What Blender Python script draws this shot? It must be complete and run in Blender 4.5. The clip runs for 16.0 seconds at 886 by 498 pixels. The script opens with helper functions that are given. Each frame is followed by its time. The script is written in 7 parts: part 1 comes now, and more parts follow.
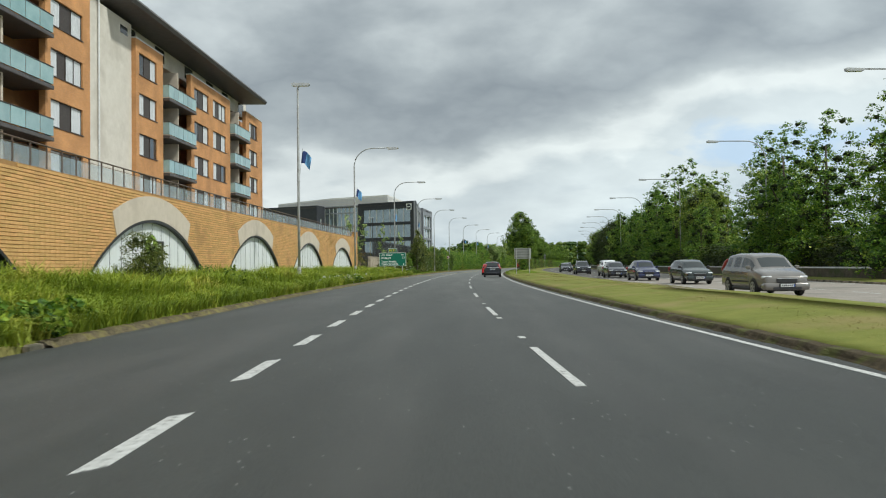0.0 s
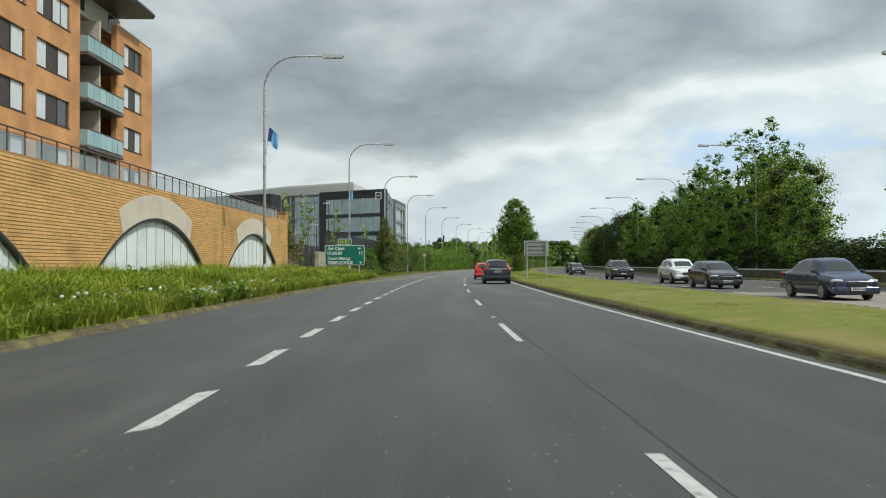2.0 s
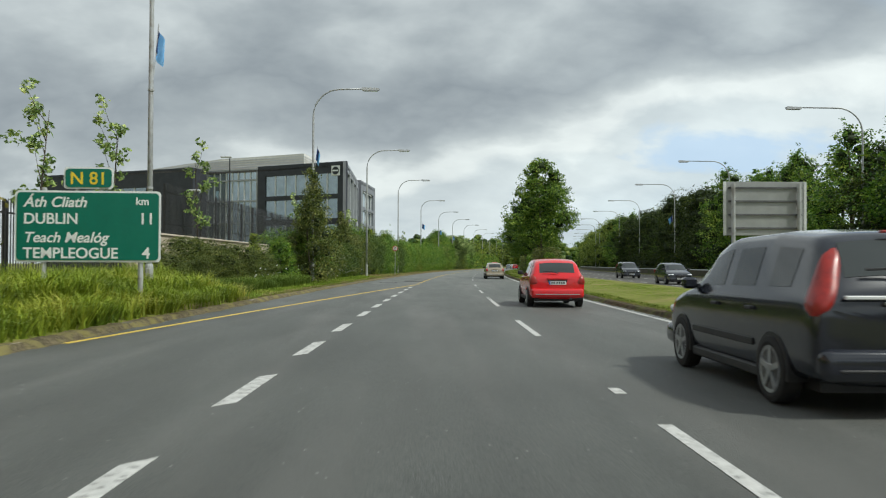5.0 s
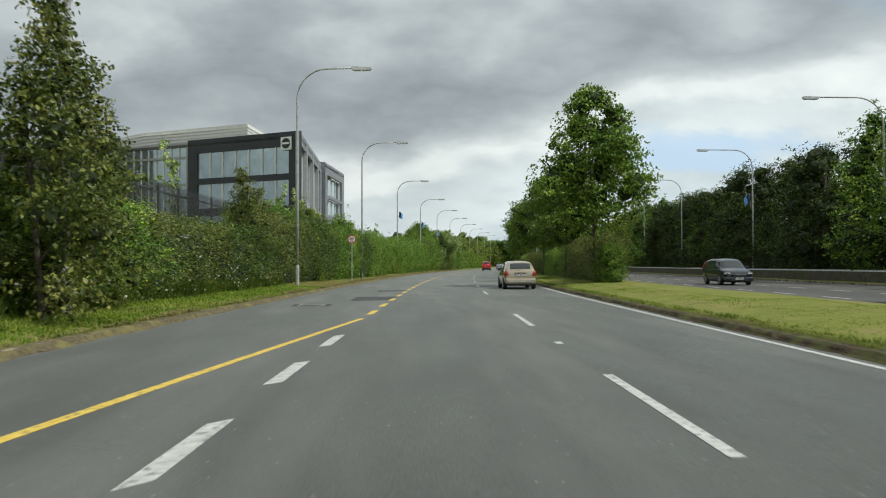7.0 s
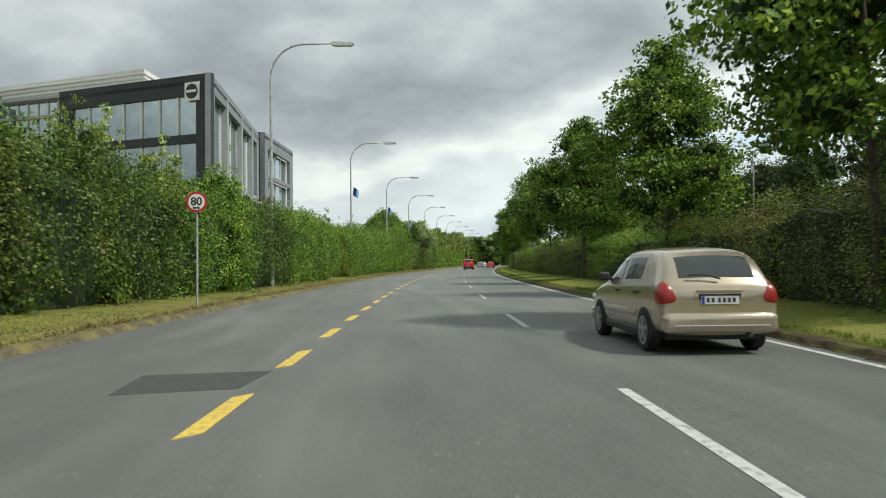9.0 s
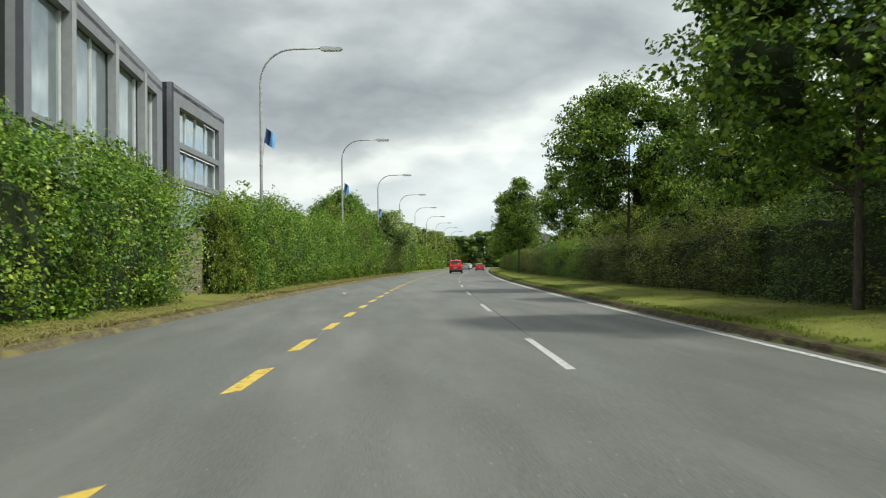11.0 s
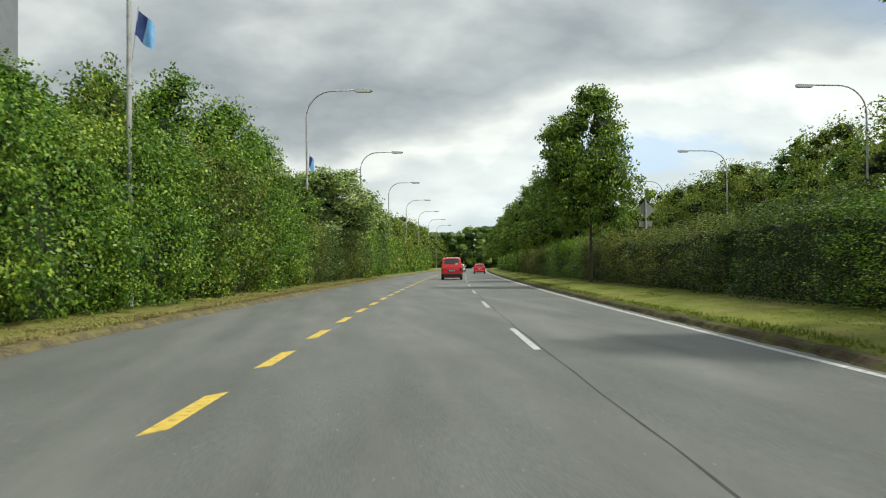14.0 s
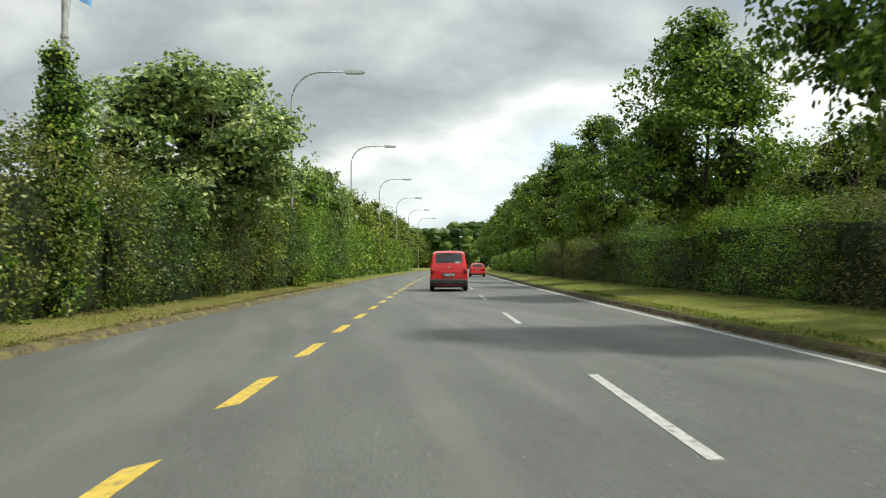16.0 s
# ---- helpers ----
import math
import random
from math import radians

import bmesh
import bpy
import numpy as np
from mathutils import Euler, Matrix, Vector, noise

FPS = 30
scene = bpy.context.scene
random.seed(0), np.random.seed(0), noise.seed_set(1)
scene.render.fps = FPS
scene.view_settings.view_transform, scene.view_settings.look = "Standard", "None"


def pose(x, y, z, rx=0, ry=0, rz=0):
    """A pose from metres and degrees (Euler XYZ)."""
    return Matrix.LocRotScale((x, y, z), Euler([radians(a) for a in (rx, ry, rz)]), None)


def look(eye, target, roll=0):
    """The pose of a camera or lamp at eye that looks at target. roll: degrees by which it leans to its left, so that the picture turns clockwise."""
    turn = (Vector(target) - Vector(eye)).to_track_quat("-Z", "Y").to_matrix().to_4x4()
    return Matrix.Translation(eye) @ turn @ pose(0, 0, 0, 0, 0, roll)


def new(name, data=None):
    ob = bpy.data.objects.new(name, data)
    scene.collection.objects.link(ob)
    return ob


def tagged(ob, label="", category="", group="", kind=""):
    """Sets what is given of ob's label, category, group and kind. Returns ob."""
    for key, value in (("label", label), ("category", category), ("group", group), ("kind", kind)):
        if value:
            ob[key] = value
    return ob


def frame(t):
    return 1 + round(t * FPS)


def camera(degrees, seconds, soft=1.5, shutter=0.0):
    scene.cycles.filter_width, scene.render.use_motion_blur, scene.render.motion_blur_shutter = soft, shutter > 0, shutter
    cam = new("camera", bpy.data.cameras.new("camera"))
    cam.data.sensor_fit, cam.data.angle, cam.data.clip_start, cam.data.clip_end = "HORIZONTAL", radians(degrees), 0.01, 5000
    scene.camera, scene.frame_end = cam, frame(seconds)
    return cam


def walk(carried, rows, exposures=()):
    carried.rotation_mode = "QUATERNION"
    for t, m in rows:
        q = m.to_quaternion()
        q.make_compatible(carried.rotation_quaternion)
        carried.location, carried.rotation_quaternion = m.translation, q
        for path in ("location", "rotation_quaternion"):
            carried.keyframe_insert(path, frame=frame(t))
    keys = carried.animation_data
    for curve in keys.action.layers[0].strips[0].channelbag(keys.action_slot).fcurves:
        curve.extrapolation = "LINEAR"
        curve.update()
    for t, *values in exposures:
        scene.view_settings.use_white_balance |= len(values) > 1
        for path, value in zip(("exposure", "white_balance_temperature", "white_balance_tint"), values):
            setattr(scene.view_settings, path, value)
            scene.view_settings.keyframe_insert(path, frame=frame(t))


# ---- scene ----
cam = camera(58.0, 16.0, 1.1, 0.12)
PATH = [
    (0, 2.695, -0.996, 1.28, 91.20, 0.71, 2.00),
    (0.5, 2.337, 6.741, 1.28, 91.08, 0.60, 1.76),
    (1, 2.008, 14.450, 1.28, 91.19, 0.48, 1.43),
    (1.5, 1.709, 22.241, 1.28, 91.13, 0.35, 0.76),
    (2, 1.445, 30.038, 1.28, 91.16, 0.22, 0.14),
    (2.5, 1.221, 37.856, 1.28, 91.23, 0.08, -0.34),
    (3, 1.040, 45.710, 1.28, 91.15, -0.04, -0.64),
    (3.5, 0.904, 53.643, 1.28, 90.96, -0.14, -0.89),
    (4, 0.818, 61.614, 1.28, 91.16, -0.21, -1.04),
    (4.5, 0.783, 69.451, 1.28, 91.13, -0.23, -1.27),
    (5, 0.798, 77.063, 1.28, 91.13, -0.21, -1.59),
    (5.5, 0.866, 84.818, 1.28, 91.13, -0.14, -1.94),
    (6, 0.991, 92.718, 1.28, 91.13, -0.04, -2.31),
    (6.5, 1.168, 100.504, 1.28, 90.94, 0.06, -2.29),
    (7, 1.399, 108.204, 1.28, 91.14, 0.16, -2.92),
    (7.5, 1.681, 115.840, 1.28, 90.99, 0.25, -3.66),
    (8, 2.018, 123.495, 1.28, 91.12, 0.33, -4.16),
    (8.5, 2.409, 131.159, 1.28, 91.19, 0.41, -4.53),
    (9, 2.854, 138.830, 1.28, 91.01, 0.48, -4.88),
    (9.5, 3.355, 146.568, 1.28, 91.13, 0.56, -5.33),
    (10, 3.918, 154.449, 1.28, 91.13, 0.62, -5.73),
    (10.5, 4.527, 162.244, 1.28, 91.13, 0.67, -6.11),
    (11, 5.180, 169.986, 1.28, 91.13, 0.70, -6.45),
    (11.5, 5.875, 177.681, 1.28, 91.13, 0.71, -6.85),
    (12, 6.613, 185.370, 1.28, 91.08, 0.70, -7.22),
    (12.5, 7.396, 193.107, 1.28, 91.08, 0.67, -7.30),
    (13, 8.216, 200.845, 1.28, 91.23, 0.64, -7.41),
    (13.5, 9.031, 208.222, 1.28, 91.13, 0.60, -7.56),
    (14, 9.860, 215.507, 1.28, 91.17, 0.55, -7.71),
    (14.5, 10.748, 223.100, 1.28, 91.28, 0.50, -8.05),
    (15, 11.676, 230.847, 1.28, 91.11, 0.45, -8.39),
    (15.5, 12.618, 238.567, 1.28, 91.15, 0.40, -8.84),
    (16, 13.554, 246.170, 1.28, 91.15, 0.34, -9.09),
]
walk(cam, [(t, pose(x, y, z, rx, ry, rz)) for t, x, y, z, rx, ry, rz in PATH], [(0.0, 0.12, 6250, 2), (4.0, 0.12, 6280, 2), (7.0, 0.12, 6400, 2), (9.0, 0.25, 6500, 2), (11.5, 0.35, 6580, 2), (13.0, 0.39, 6610, 2), (14.2, 0.32, 6630, 2), (16.0, 0.44, 6660, 2)])

# ---- light ----
SUN_ELEV, SUN_AZ = 52.0, 118.0        # degrees; azimuth clockwise from the way ahead
world = bpy.data.worlds.new("overcast_sky")
scene.world = world
world.use_nodes = True


def build_sky():
    nt = world.node_tree
    n, l = nt.nodes, nt.links
    n.clear()
    out, bg = n.new("ShaderNodeOutputWorld"), n.new("ShaderNodeBackground")
    sky = n.new("ShaderNodeTexSky")
    sky.sky_type, sky.sun_disc = "NISHITA", False
    sky.sun_elevation, sky.sun_rotation = radians(SUN_ELEV), radians(SUN_AZ)
    coord, sep = n.new("ShaderNodeTexCoord"), n.new("ShaderNodeSeparateXYZ")
    l.new(coord.outputs["Generated"], sep.inputs[0])

    def maths(op, a, b=None):
        m = n.new("ShaderNodeMath")
        m.operation = op
        for k, v in enumerate((a, b)):
            if v is None:
                continue
            if isinstance(v, (int, float)):
                m.inputs[k].default_value = v
            else:
                l.new(v, m.inputs[k])
        return m.outputs[0]

    def ramp(src, stops):
        r = n.new("ShaderNodeValToRGB")
        el = r.color_ramp.elements
        while len(el) < len(stops):
            el.new(0.5)
        for e, (p, c) in zip(el, stops):
            e.position, e.color = p, (*c, 1)
        l.new(src, r.inputs[0])
        return r.outputs[0]

    up = maths("ADD", maths("MAXIMUM", sep.outputs[2], 0.0), 0.48)
    px, py = maths("DIVIDE", sep.outputs[0], up), maths("DIVIDE", sep.outputs[1], up)
    flat = n.new("ShaderNodeCombineXYZ")
    l.new(px, flat.inputs[0]), l.new(py, flat.inputs[1])

    def cloud(scale, detail, rough, shift, squash=(1.0, 1.0, 1.0)):
        mp, t = n.new("ShaderNodeMapping"), n.new("ShaderNodeTexNoise")
        mp.inputs["Location"].default_value = shift
        mp.inputs["Scale"].default_value = squash
        l.new(flat.outputs[0], mp.inputs[0]), l.new(mp.outputs[0], t.inputs["Vector"])
        t.inputs["Scale"].default_value, t.inputs["Detail"].default_value = scale, detail
        t.inputs["Roughness"].default_value, t.inputs["Distortion"].default_value = rough, 0.15
        return t.outputs[0]

    big, fine = cloud(1.5, 6, 0.5, (3.1, 0.4, 0)), cloud(4.6, 6, 0.5, (1.0, 7.0, 2.0), (0.9, 1.15, 1.0))
    puff = cloud(10.0, 5, 0.5, (4.0, 1.0, 5.0), (0.9, 1.15, 1.0))
    wave = maths("ADD", maths("MULTIPLY", maths("SUBTRACT", big, 0.5), 0.30), maths("MULTIPLY", maths("SUBTRACT", fine, 0.5), 0.19))
    level = maths("ADD", maths("SUBTRACT", sep.outputs[2], maths("MULTIPLY", sep.outputs[0], 0.18)), wave)
    band = ramp(level, [(0.0, (0.70, 0.76, 0.81)), (0.05, (0.79, 0.83, 0.86)), (0.09, (0.73, 0.77, 0.80)), (0.118, (0.86, 0.88, 0.89)), (0.145, (0.84, 0.86, 0.87)), (0.178, (0.54, 0.57, 0.60)),
                        (0.215, (0.385, 0.415, 0.455)), (0.27, (0.50, 0.53, 0.565)), (0.33, (0.72, 0.745, 0.77)), (0.42, (0.80, 0.82, 0.84)), (0.60, (0.60, 0.63, 0.67))])
    speck = ramp(maths("ADD", maths("MULTIPLY", fine, 0.65), maths("MULTIPLY", puff, 0.35)), [(0.36, (0.84, 0.85, 0.865)), (0.50, (0.98, 0.98, 0.98)), (0.64, (1.12, 1.115, 1.10))])
    pale = n.new("ShaderNodeMixRGB")
    pale.blend_type, pale.inputs[0].default_value = "MULTIPLY", 1.0
    l.new(band, pale.inputs[1]), l.new(speck, pale.inputs[2])
    gap = ramp(cloud(0.8, 4, 0.5, (9.3, 2.2, 4)), [(0.66, (0, 0, 0)), (0.74, (1, 1, 1))])
    blue = n.new("ShaderNodeMixRGB")
    bright = n.new("ShaderNodeMixRGB")
    bright.blend_type, bright.inputs[0].default_value = "MULTIPLY", 1.0
    bright.inputs[2].default_value = (0.13, 0.13, 0.13, 1)
    l.new(sky.outputs[0], bright.inputs[1])
    l.new(maths("MULTIPLY", gap, 0.75), blue.inputs[0])
    l.new(pale.outputs[0], blue.inputs[1]), l.new(bright.outputs[0], blue.inputs[2])
    glow = n.new("ShaderNodeMixRGB")
    glow.blend_type, glow.inputs[0].default_value = "MULTIPLY", 1.0
    grey = n.new("ShaderNodeCombineXYZ")
    side = maths("ADD", maths("MINIMUM", maths("MULTIPLY", maths("MAXIMUM", sep.outputs[0], 0.0), 0.35), 0.12), 0.98)
    for k in range(3):
        l.new(side, grey.inputs[k])
    def square(v):
        return maths("MULTIPLY", v, v)

    spread = maths("ADD", square(maths("MULTIPLY", maths("SUBTRACT", sep.outputs[0], 0.345), 9.0)), square(maths("MULTIPLY", maths("SUBTRACT", sep.outputs[2], 0.138), 34.0)))
    torn = maths("ADD", spread, maths("MULTIPLY", maths("SUBTRACT", maths("ADD", fine, puff), 1.0), 3.2))
    rift = ramp(torn, [(0.10, (1, 1, 1)), (0.85, (0, 0, 0))])
    clear = n.new("ShaderNodeMixRGB")                      # one small rift of blue between the clouds
    clear.inputs[2].default_value = (0.56, 0.70, 0.90, 1)
    l.new(maths("MULTIPLY", rift, 0.8), clear.inputs[0]), l.new(blue.outputs[0], clear.inputs[1])
    l.new(clear.outputs[0], glow.inputs[1]), l.new(grey.outputs[0], glow.inputs[2])
    l.new(glow.outputs[0], bg.inputs[0])
    bg.inputs[1].default_value = 0.86
    l.new(bg.outputs[0], out.inputs[0])


build_sky()
sun = new("sun", bpy.data.lights.new("sun", "SUN"))
sun.data.energy, sun.data.angle, sun.data.color = 3.0, radians(4.5), (1.0, 0.955, 0.89)
_az, _el = radians(SUN_AZ), radians(SUN_ELEV)
sun.matrix_world = look((math.sin(_az) * math.cos(_el) * 90, math.cos(_az) * math.cos(_el) * 90, math.sin(_el) * 90), (0, 0, 0))

# ---- materials ----


def material(name, dark, light, scale=4.0, rough=0.8, bump=0.0, bump_scale=40.0, metal=0.0, spots=None, spot_scale=1.2, spot_at=0.58,
             spec=0.5, island=0.0, random_tint=0.0, coat=0.0, stretch=(1, 1, 1), translucent=0.0):
    """A two-scale noise surface: grain between two colours, larger stains, fine relief."""
    m = bpy.data.materials.new(name)
    m.use_nodes = True
    nt = m.node_tree
    n, l = nt.nodes, nt.links
    b = n["Principled BSDF"]
    co, mp = n.new("ShaderNodeTexCoord"), n.new("ShaderNodeMapping")
    mp.inputs["Scale"].default_value = stretch
    l.new(co.outputs["Object"], mp.inputs[0])
    t = n.new("ShaderNodeTexNoise")
    t.inputs["Scale"].default_value, t.inputs["Detail"].default_value, t.inputs["Roughness"].default_value = scale, 6, 0.65
    l.new(mp.outputs[0], t.inputs["Vector"])
    r = n.new("ShaderNodeValToRGB")
    r.color_ramp.elements[0].position, r.color_ramp.elements[1].position = 0.32, 0.68
    r.color_ramp.elements[0].color, r.color_ramp.elements[1].color = (*dark, 1), (*light, 1)
    l.new(t.outputs[0], r.inputs[0])
    colour = r.outputs[0]
    if spots:
        s = n.new("ShaderNodeTexNoise")
        s.inputs["Scale"].default_value, s.inputs["Detail"].default_value = spot_scale, 5
        l.new(mp.outputs[0], s.inputs["Vector"])
        sr = n.new("ShaderNodeValToRGB")
        sr.color_ramp.elements[0].position, sr.color_ramp.elements[1].position = spot_at - 0.06, spot_at + 0.08
        l.new(s.outputs[0], sr.inputs[0])
        mx = n.new("ShaderNodeMixRGB")
        mx.inputs[2].default_value = (*spots, 1)
        l.new(sr.outputs[0], mx.inputs[0]), l.new(colour, mx.inputs[1])
        colour = mx.outputs[0]
    for amount, node, socket in ((island, "ShaderNodeNewGeometry", "Random Per Island"), (random_tint, "ShaderNodeObjectInfo", "Random")):
        if amount:
            g, h = n.new(node), n.new("ShaderNodeHueSaturation")
            v = n.new("ShaderNodeMapRange")
            v.inputs["To Min"].default_value, v.inputs["To Max"].default_value = 1 - amount, 1 + amount
            l.new(g.outputs[socket], v.inputs[0]), l.new(v.outputs[0], h.inputs["Value"]), l.new(colour, h.inputs["Color"])
            v2 = n.new("ShaderNodeMapRange")
            v2.inputs["To Min"].default_value, v2.inputs["To Max"].default_value = 0.5 + 0.05 * amount, 0.5 - 0.05 * amount
            l.new(g.outputs[socket], v2.inputs[0]), l.new(v2.outputs[0], h.inputs["Hue"])
            colour = h.outputs[0]
    l.new(colour, b.inputs["Base Color"])
    b.inputs["Roughness"].default_value, b.inputs["Metallic"].default_value = rough, metal
    b.inputs["Specular IOR Level"].default_value, b.inputs["Coat Weight"].default_value = spec, coat
    b.inputs["Coat Roughness"].default_value = 0.08
    if bump:
        t2, bp = n.new("ShaderNodeTexNoise"), n.new("ShaderNodeBump")
        t2.inputs["Scale"].default_value, t2.inputs["Detail"].default_value = bump_scale, 4
        l.new(mp.outputs[0], t2.inputs["Vector"]), l.new(t2.outputs[0], bp.inputs["Height"])
        bp.inputs["Strength"].default_value, bp.inputs["Distance"].default_value = bump, 0.02
        l.new(bp.outputs[0], b.inputs["Normal"])
    if translucent:
        tr, ms = n.new("ShaderNodeBsdfTranslucent"), n.new("ShaderNodeMixShader")
        l.new(colour, tr.inputs[0])
        ms.inputs[0].default_value = translucent
        l.new(b.outputs[0], ms.inputs[1]), l.new(tr.outputs[0], ms.inputs[2])
        l.new(ms.outputs[0], n["Material Output"].inputs[0])
    return m


def brick_material(name, brick, brick2, mortar, length, height, gap, rough=0.85):
    """Coursed masonry laid in the upright plane along the road."""
    m = bpy.data.materials.new(name)
    m.use_nodes = True
    n, l = m.node_tree.nodes, m.node_tree.links
    b = n["Principled BSDF"]
    co, sp, cb = n.new("ShaderNodeTexCoord"), n.new("ShaderNodeSeparateXYZ"), n.new("ShaderNodeCombineXYZ")
    l.new(co.outputs["Object"], sp.inputs[0])
    ad = n.new("ShaderNodeMath")
    ad.operation = "ADD"
    l.new(sp.outputs[0], ad.inputs[0]), l.new(sp.outputs[1], ad.inputs[1])
    l.new(ad.outputs[0], cb.inputs[0]), l.new(sp.outputs[2], cb.inputs[1])
    bt = n.new("ShaderNodeTexBrick")
    bt.inputs["Scale"].default_value = 1.0
    bt.inputs["Brick Width"].default_value, bt.inputs["Row Height"].default_value = length, height
    bt.inputs["Mortar Size"].default_value, bt.inputs["Mortar Smooth"].default_value = gap, 0.3
    bt.inputs["Color1"].default_value, bt.inputs["Color2"].default_value = (*brick, 1), (*brick2, 1)
    bt.inputs["Mortar"].default_value = (*mortar, 1)
    l.new(cb.outputs[0], bt.inputs["Vector"])
    st, mx, rr = n.new("ShaderNodeTexNoise"), n.new("ShaderNodeMixRGB"), n.new("ShaderNodeValToRGB")
    st.inputs["Scale"].default_value, st.inputs["Detail"].default_value = 0.45, 8
    rr.color_ramp.elements[0].position, rr.color_ramp.elements[1].position = 0.35, 0.7
    rr.color_ramp.elements[0].color, rr.color_ramp.elements[1].color = (0.74, 0.72, 0.70, 1), (1.1, 1.08, 1.05, 1)
    l.new(co.outputs["Object"], st.inputs["Vector"]), l.new(st.outputs[0], rr.inputs[0])
    mx.blend_type, mx.inputs[0].default_value = "MULTIPLY", 1.0
    l.new(bt.outputs[0], mx.inputs[1]), l.new(rr.outputs[0], mx.inputs[2])
    l.new(mx.outputs[0], b.inputs["Base Color"])
    bp, inv = n.new("ShaderNodeBump"), n.new("ShaderNodeMath")
    inv.operation = "SUBTRACT"
    inv.inputs[0].default_value = 1.0
    l.new(bt.outputs["Fac"], inv.inputs[1]), l.new(inv.outputs[0], bp.inputs["Height"])
    bp.inputs["Strength"].default_value, bp.inputs["Distance"].default_value = 0.8, 0.015
    l.new(bp.outputs[0], b.inputs["Normal"])
    b.inputs["Roughness"].default_value = rough
    return m


M = {}
M["asphalt"] = material("asphalt", (0.050, 0.053, 0.049), (0.082, 0.085, 0.078), 38, 0.62, 0.6, 150, spots=(0.083, 0.084, 0.078), spot_scale=0.42, spot_at=0.54, spec=0.42, stretch=(1.9, 0.14, 1))
M["asphalt_old"] = material("asphalt_old", (0.085, 0.082, 0.076), (0.125, 0.12, 0.11), 1.2, 0.9, 0.5, 120, spots=(0.08, 0.08, 0.078), spot_scale=0.1, spec=0.3, stretch=(1.6, 0.3, 1))
M["asphalt_patch"] = material("asphalt_patch", (0.055, 0.056, 0.056), (0.078, 0.078, 0.076), 6, 0.9, 0.4, 120, spec=0.3)
M["white_paint"] = material("white_road_paint", (0.38, 0.38, 0.365), (0.58, 0.58, 0.56), 7, 0.7, 0.3, 120, spots=(0.18, 0.18, 0.17), spot_scale=11, spot_at=0.60)
M["yellow_paint"] = material("yellow_road_paint", (0.52, 0.36, 0.045), (0.72, 0.52, 0.10), 7, 0.7, 0.3, 120, spots=(0.22, 0.18, 0.08), spot_scale=11, spot_at=0.60)
M["kerb"] = material("kerb_concrete", (0.19, 0.160, 0.115), (0.33, 0.285, 0.215), 5, 0.9, 0.5, 60, spots=(0.09, 0.085, 0.06), spot_scale=2.0, spot_at=0.52, random_tint=0.08)
M["dark_kerb"] = material("mossy_earthy_kerb", (0.050, 0.043, 0.030), (0.115, 0.100, 0.075), 5, 0.95, 0.6, 50, spots=(0.075, 0.085, 0.030), spot_scale=1.4, spot_at=0.5, random_tint=0.08)
M["ground"] = material("mown_grass_and_soil", (0.135, 0.155, 0.032), (0.200, 0.208, 0.050), 1.6, 0.95, 0.35, 55, spots=(0.225, 0.195, 0.075), spot_scale=0.35, spot_at=0.58, spec=0.15)
M["soil"] = material("bare_soil", (0.045, 0.034, 0.022), (0.10, 0.082, 0.05), 3.0, 0.98, 0.9, 40, spots=(0.05, 0.06, 0.02), spot_scale=2.0, spec=0.1)
M["grass"] = material("tall_grass_blades", (0.140, 0.215, 0.020), (0.37, 0.44, 0.046), 0.5, 0.6, spots=(0.46, 0.44, 0.09), spot_scale=0.5, spot_at=0.60, island=0.25, spec=0.25, translucent=0.25)
M["dry_grass"] = material("olive_mown_grass_blades", (0.190, 0.178, 0.050), (0.310, 0.280, 0.098), 0.5, 0.8, spots=(0.34, 0.28, 0.11), spot_scale=0.5, spot_at=0.56, island=0.2, spec=0.2, translucent=0.2)
M["weed_grass"] = material("rank_green_grass_blades", (0.070, 0.125, 0.018), (0.165, 0.235, 0.036), 0.5, 0.75, spots=(0.24, 0.26, 0.07), spot_scale=0.8, spot_at=0.62, island=0.25, spec=0.25, translucent=0.25)
M["mown_grass"] = material("fresh_mown_grass_blades", (0.110, 0.165, 0.022), (0.220, 0.270, 0.042), 0.5, 0.8, spots=(0.28, 0.27, 0.075), spot_scale=0.5, spot_at=0.62, island=0.2, spec=0.2, translucent=0.2)
M["straw_grass"] = material("straw_coloured_grass_blades", (0.235, 0.195, 0.080), (0.37, 0.315, 0.145), 0.5, 0.8, spots=(0.27, 0.27, 0.08), spot_scale=0.5, spot_at=0.56, island=0.2, spec=0.2, translucent=0.2)
M["lush_grass"] = material("lush_green_grass_blades", (0.125, 0.205, 0.022), (0.250, 0.340, 0.042), 0.5, 0.8, spots=(0.30, 0.33, 0.07), spot_scale=0.5, spot_at=0.62, island=0.2, spec=0.2, translucent=0.25)
M["asphalt_pale"] = material("pale_bleached_asphalt", (0.24, 0.215, 0.19), (0.33, 0.30, 0.265), 1.2, 0.9, 0.5, 120, spots=(0.20, 0.185, 0.165), spot_scale=0.2, spec=0.3)
M["dark_wall"] = material("dark_mossy_concrete", (0.050, 0.044, 0.030), (0.110, 0.095, 0.065), 2.5, 0.95, 0.6, 40, spots=(0.05, 0.065, 0.02), spot_scale=1.0)
M["buff_brick"] = brick_material("buff_coursed_brick", (0.62, 0.375, 0.145), (0.52, 0.295, 0.105), (0.26, 0.15, 0.065), 0.6, 0.105, 0.011)
M["mortar"] = material("brown_mortar", (0.27, 0.155, 0.058), (0.38, 0.22, 0.085), 8, 0.95, 0.4, 60)
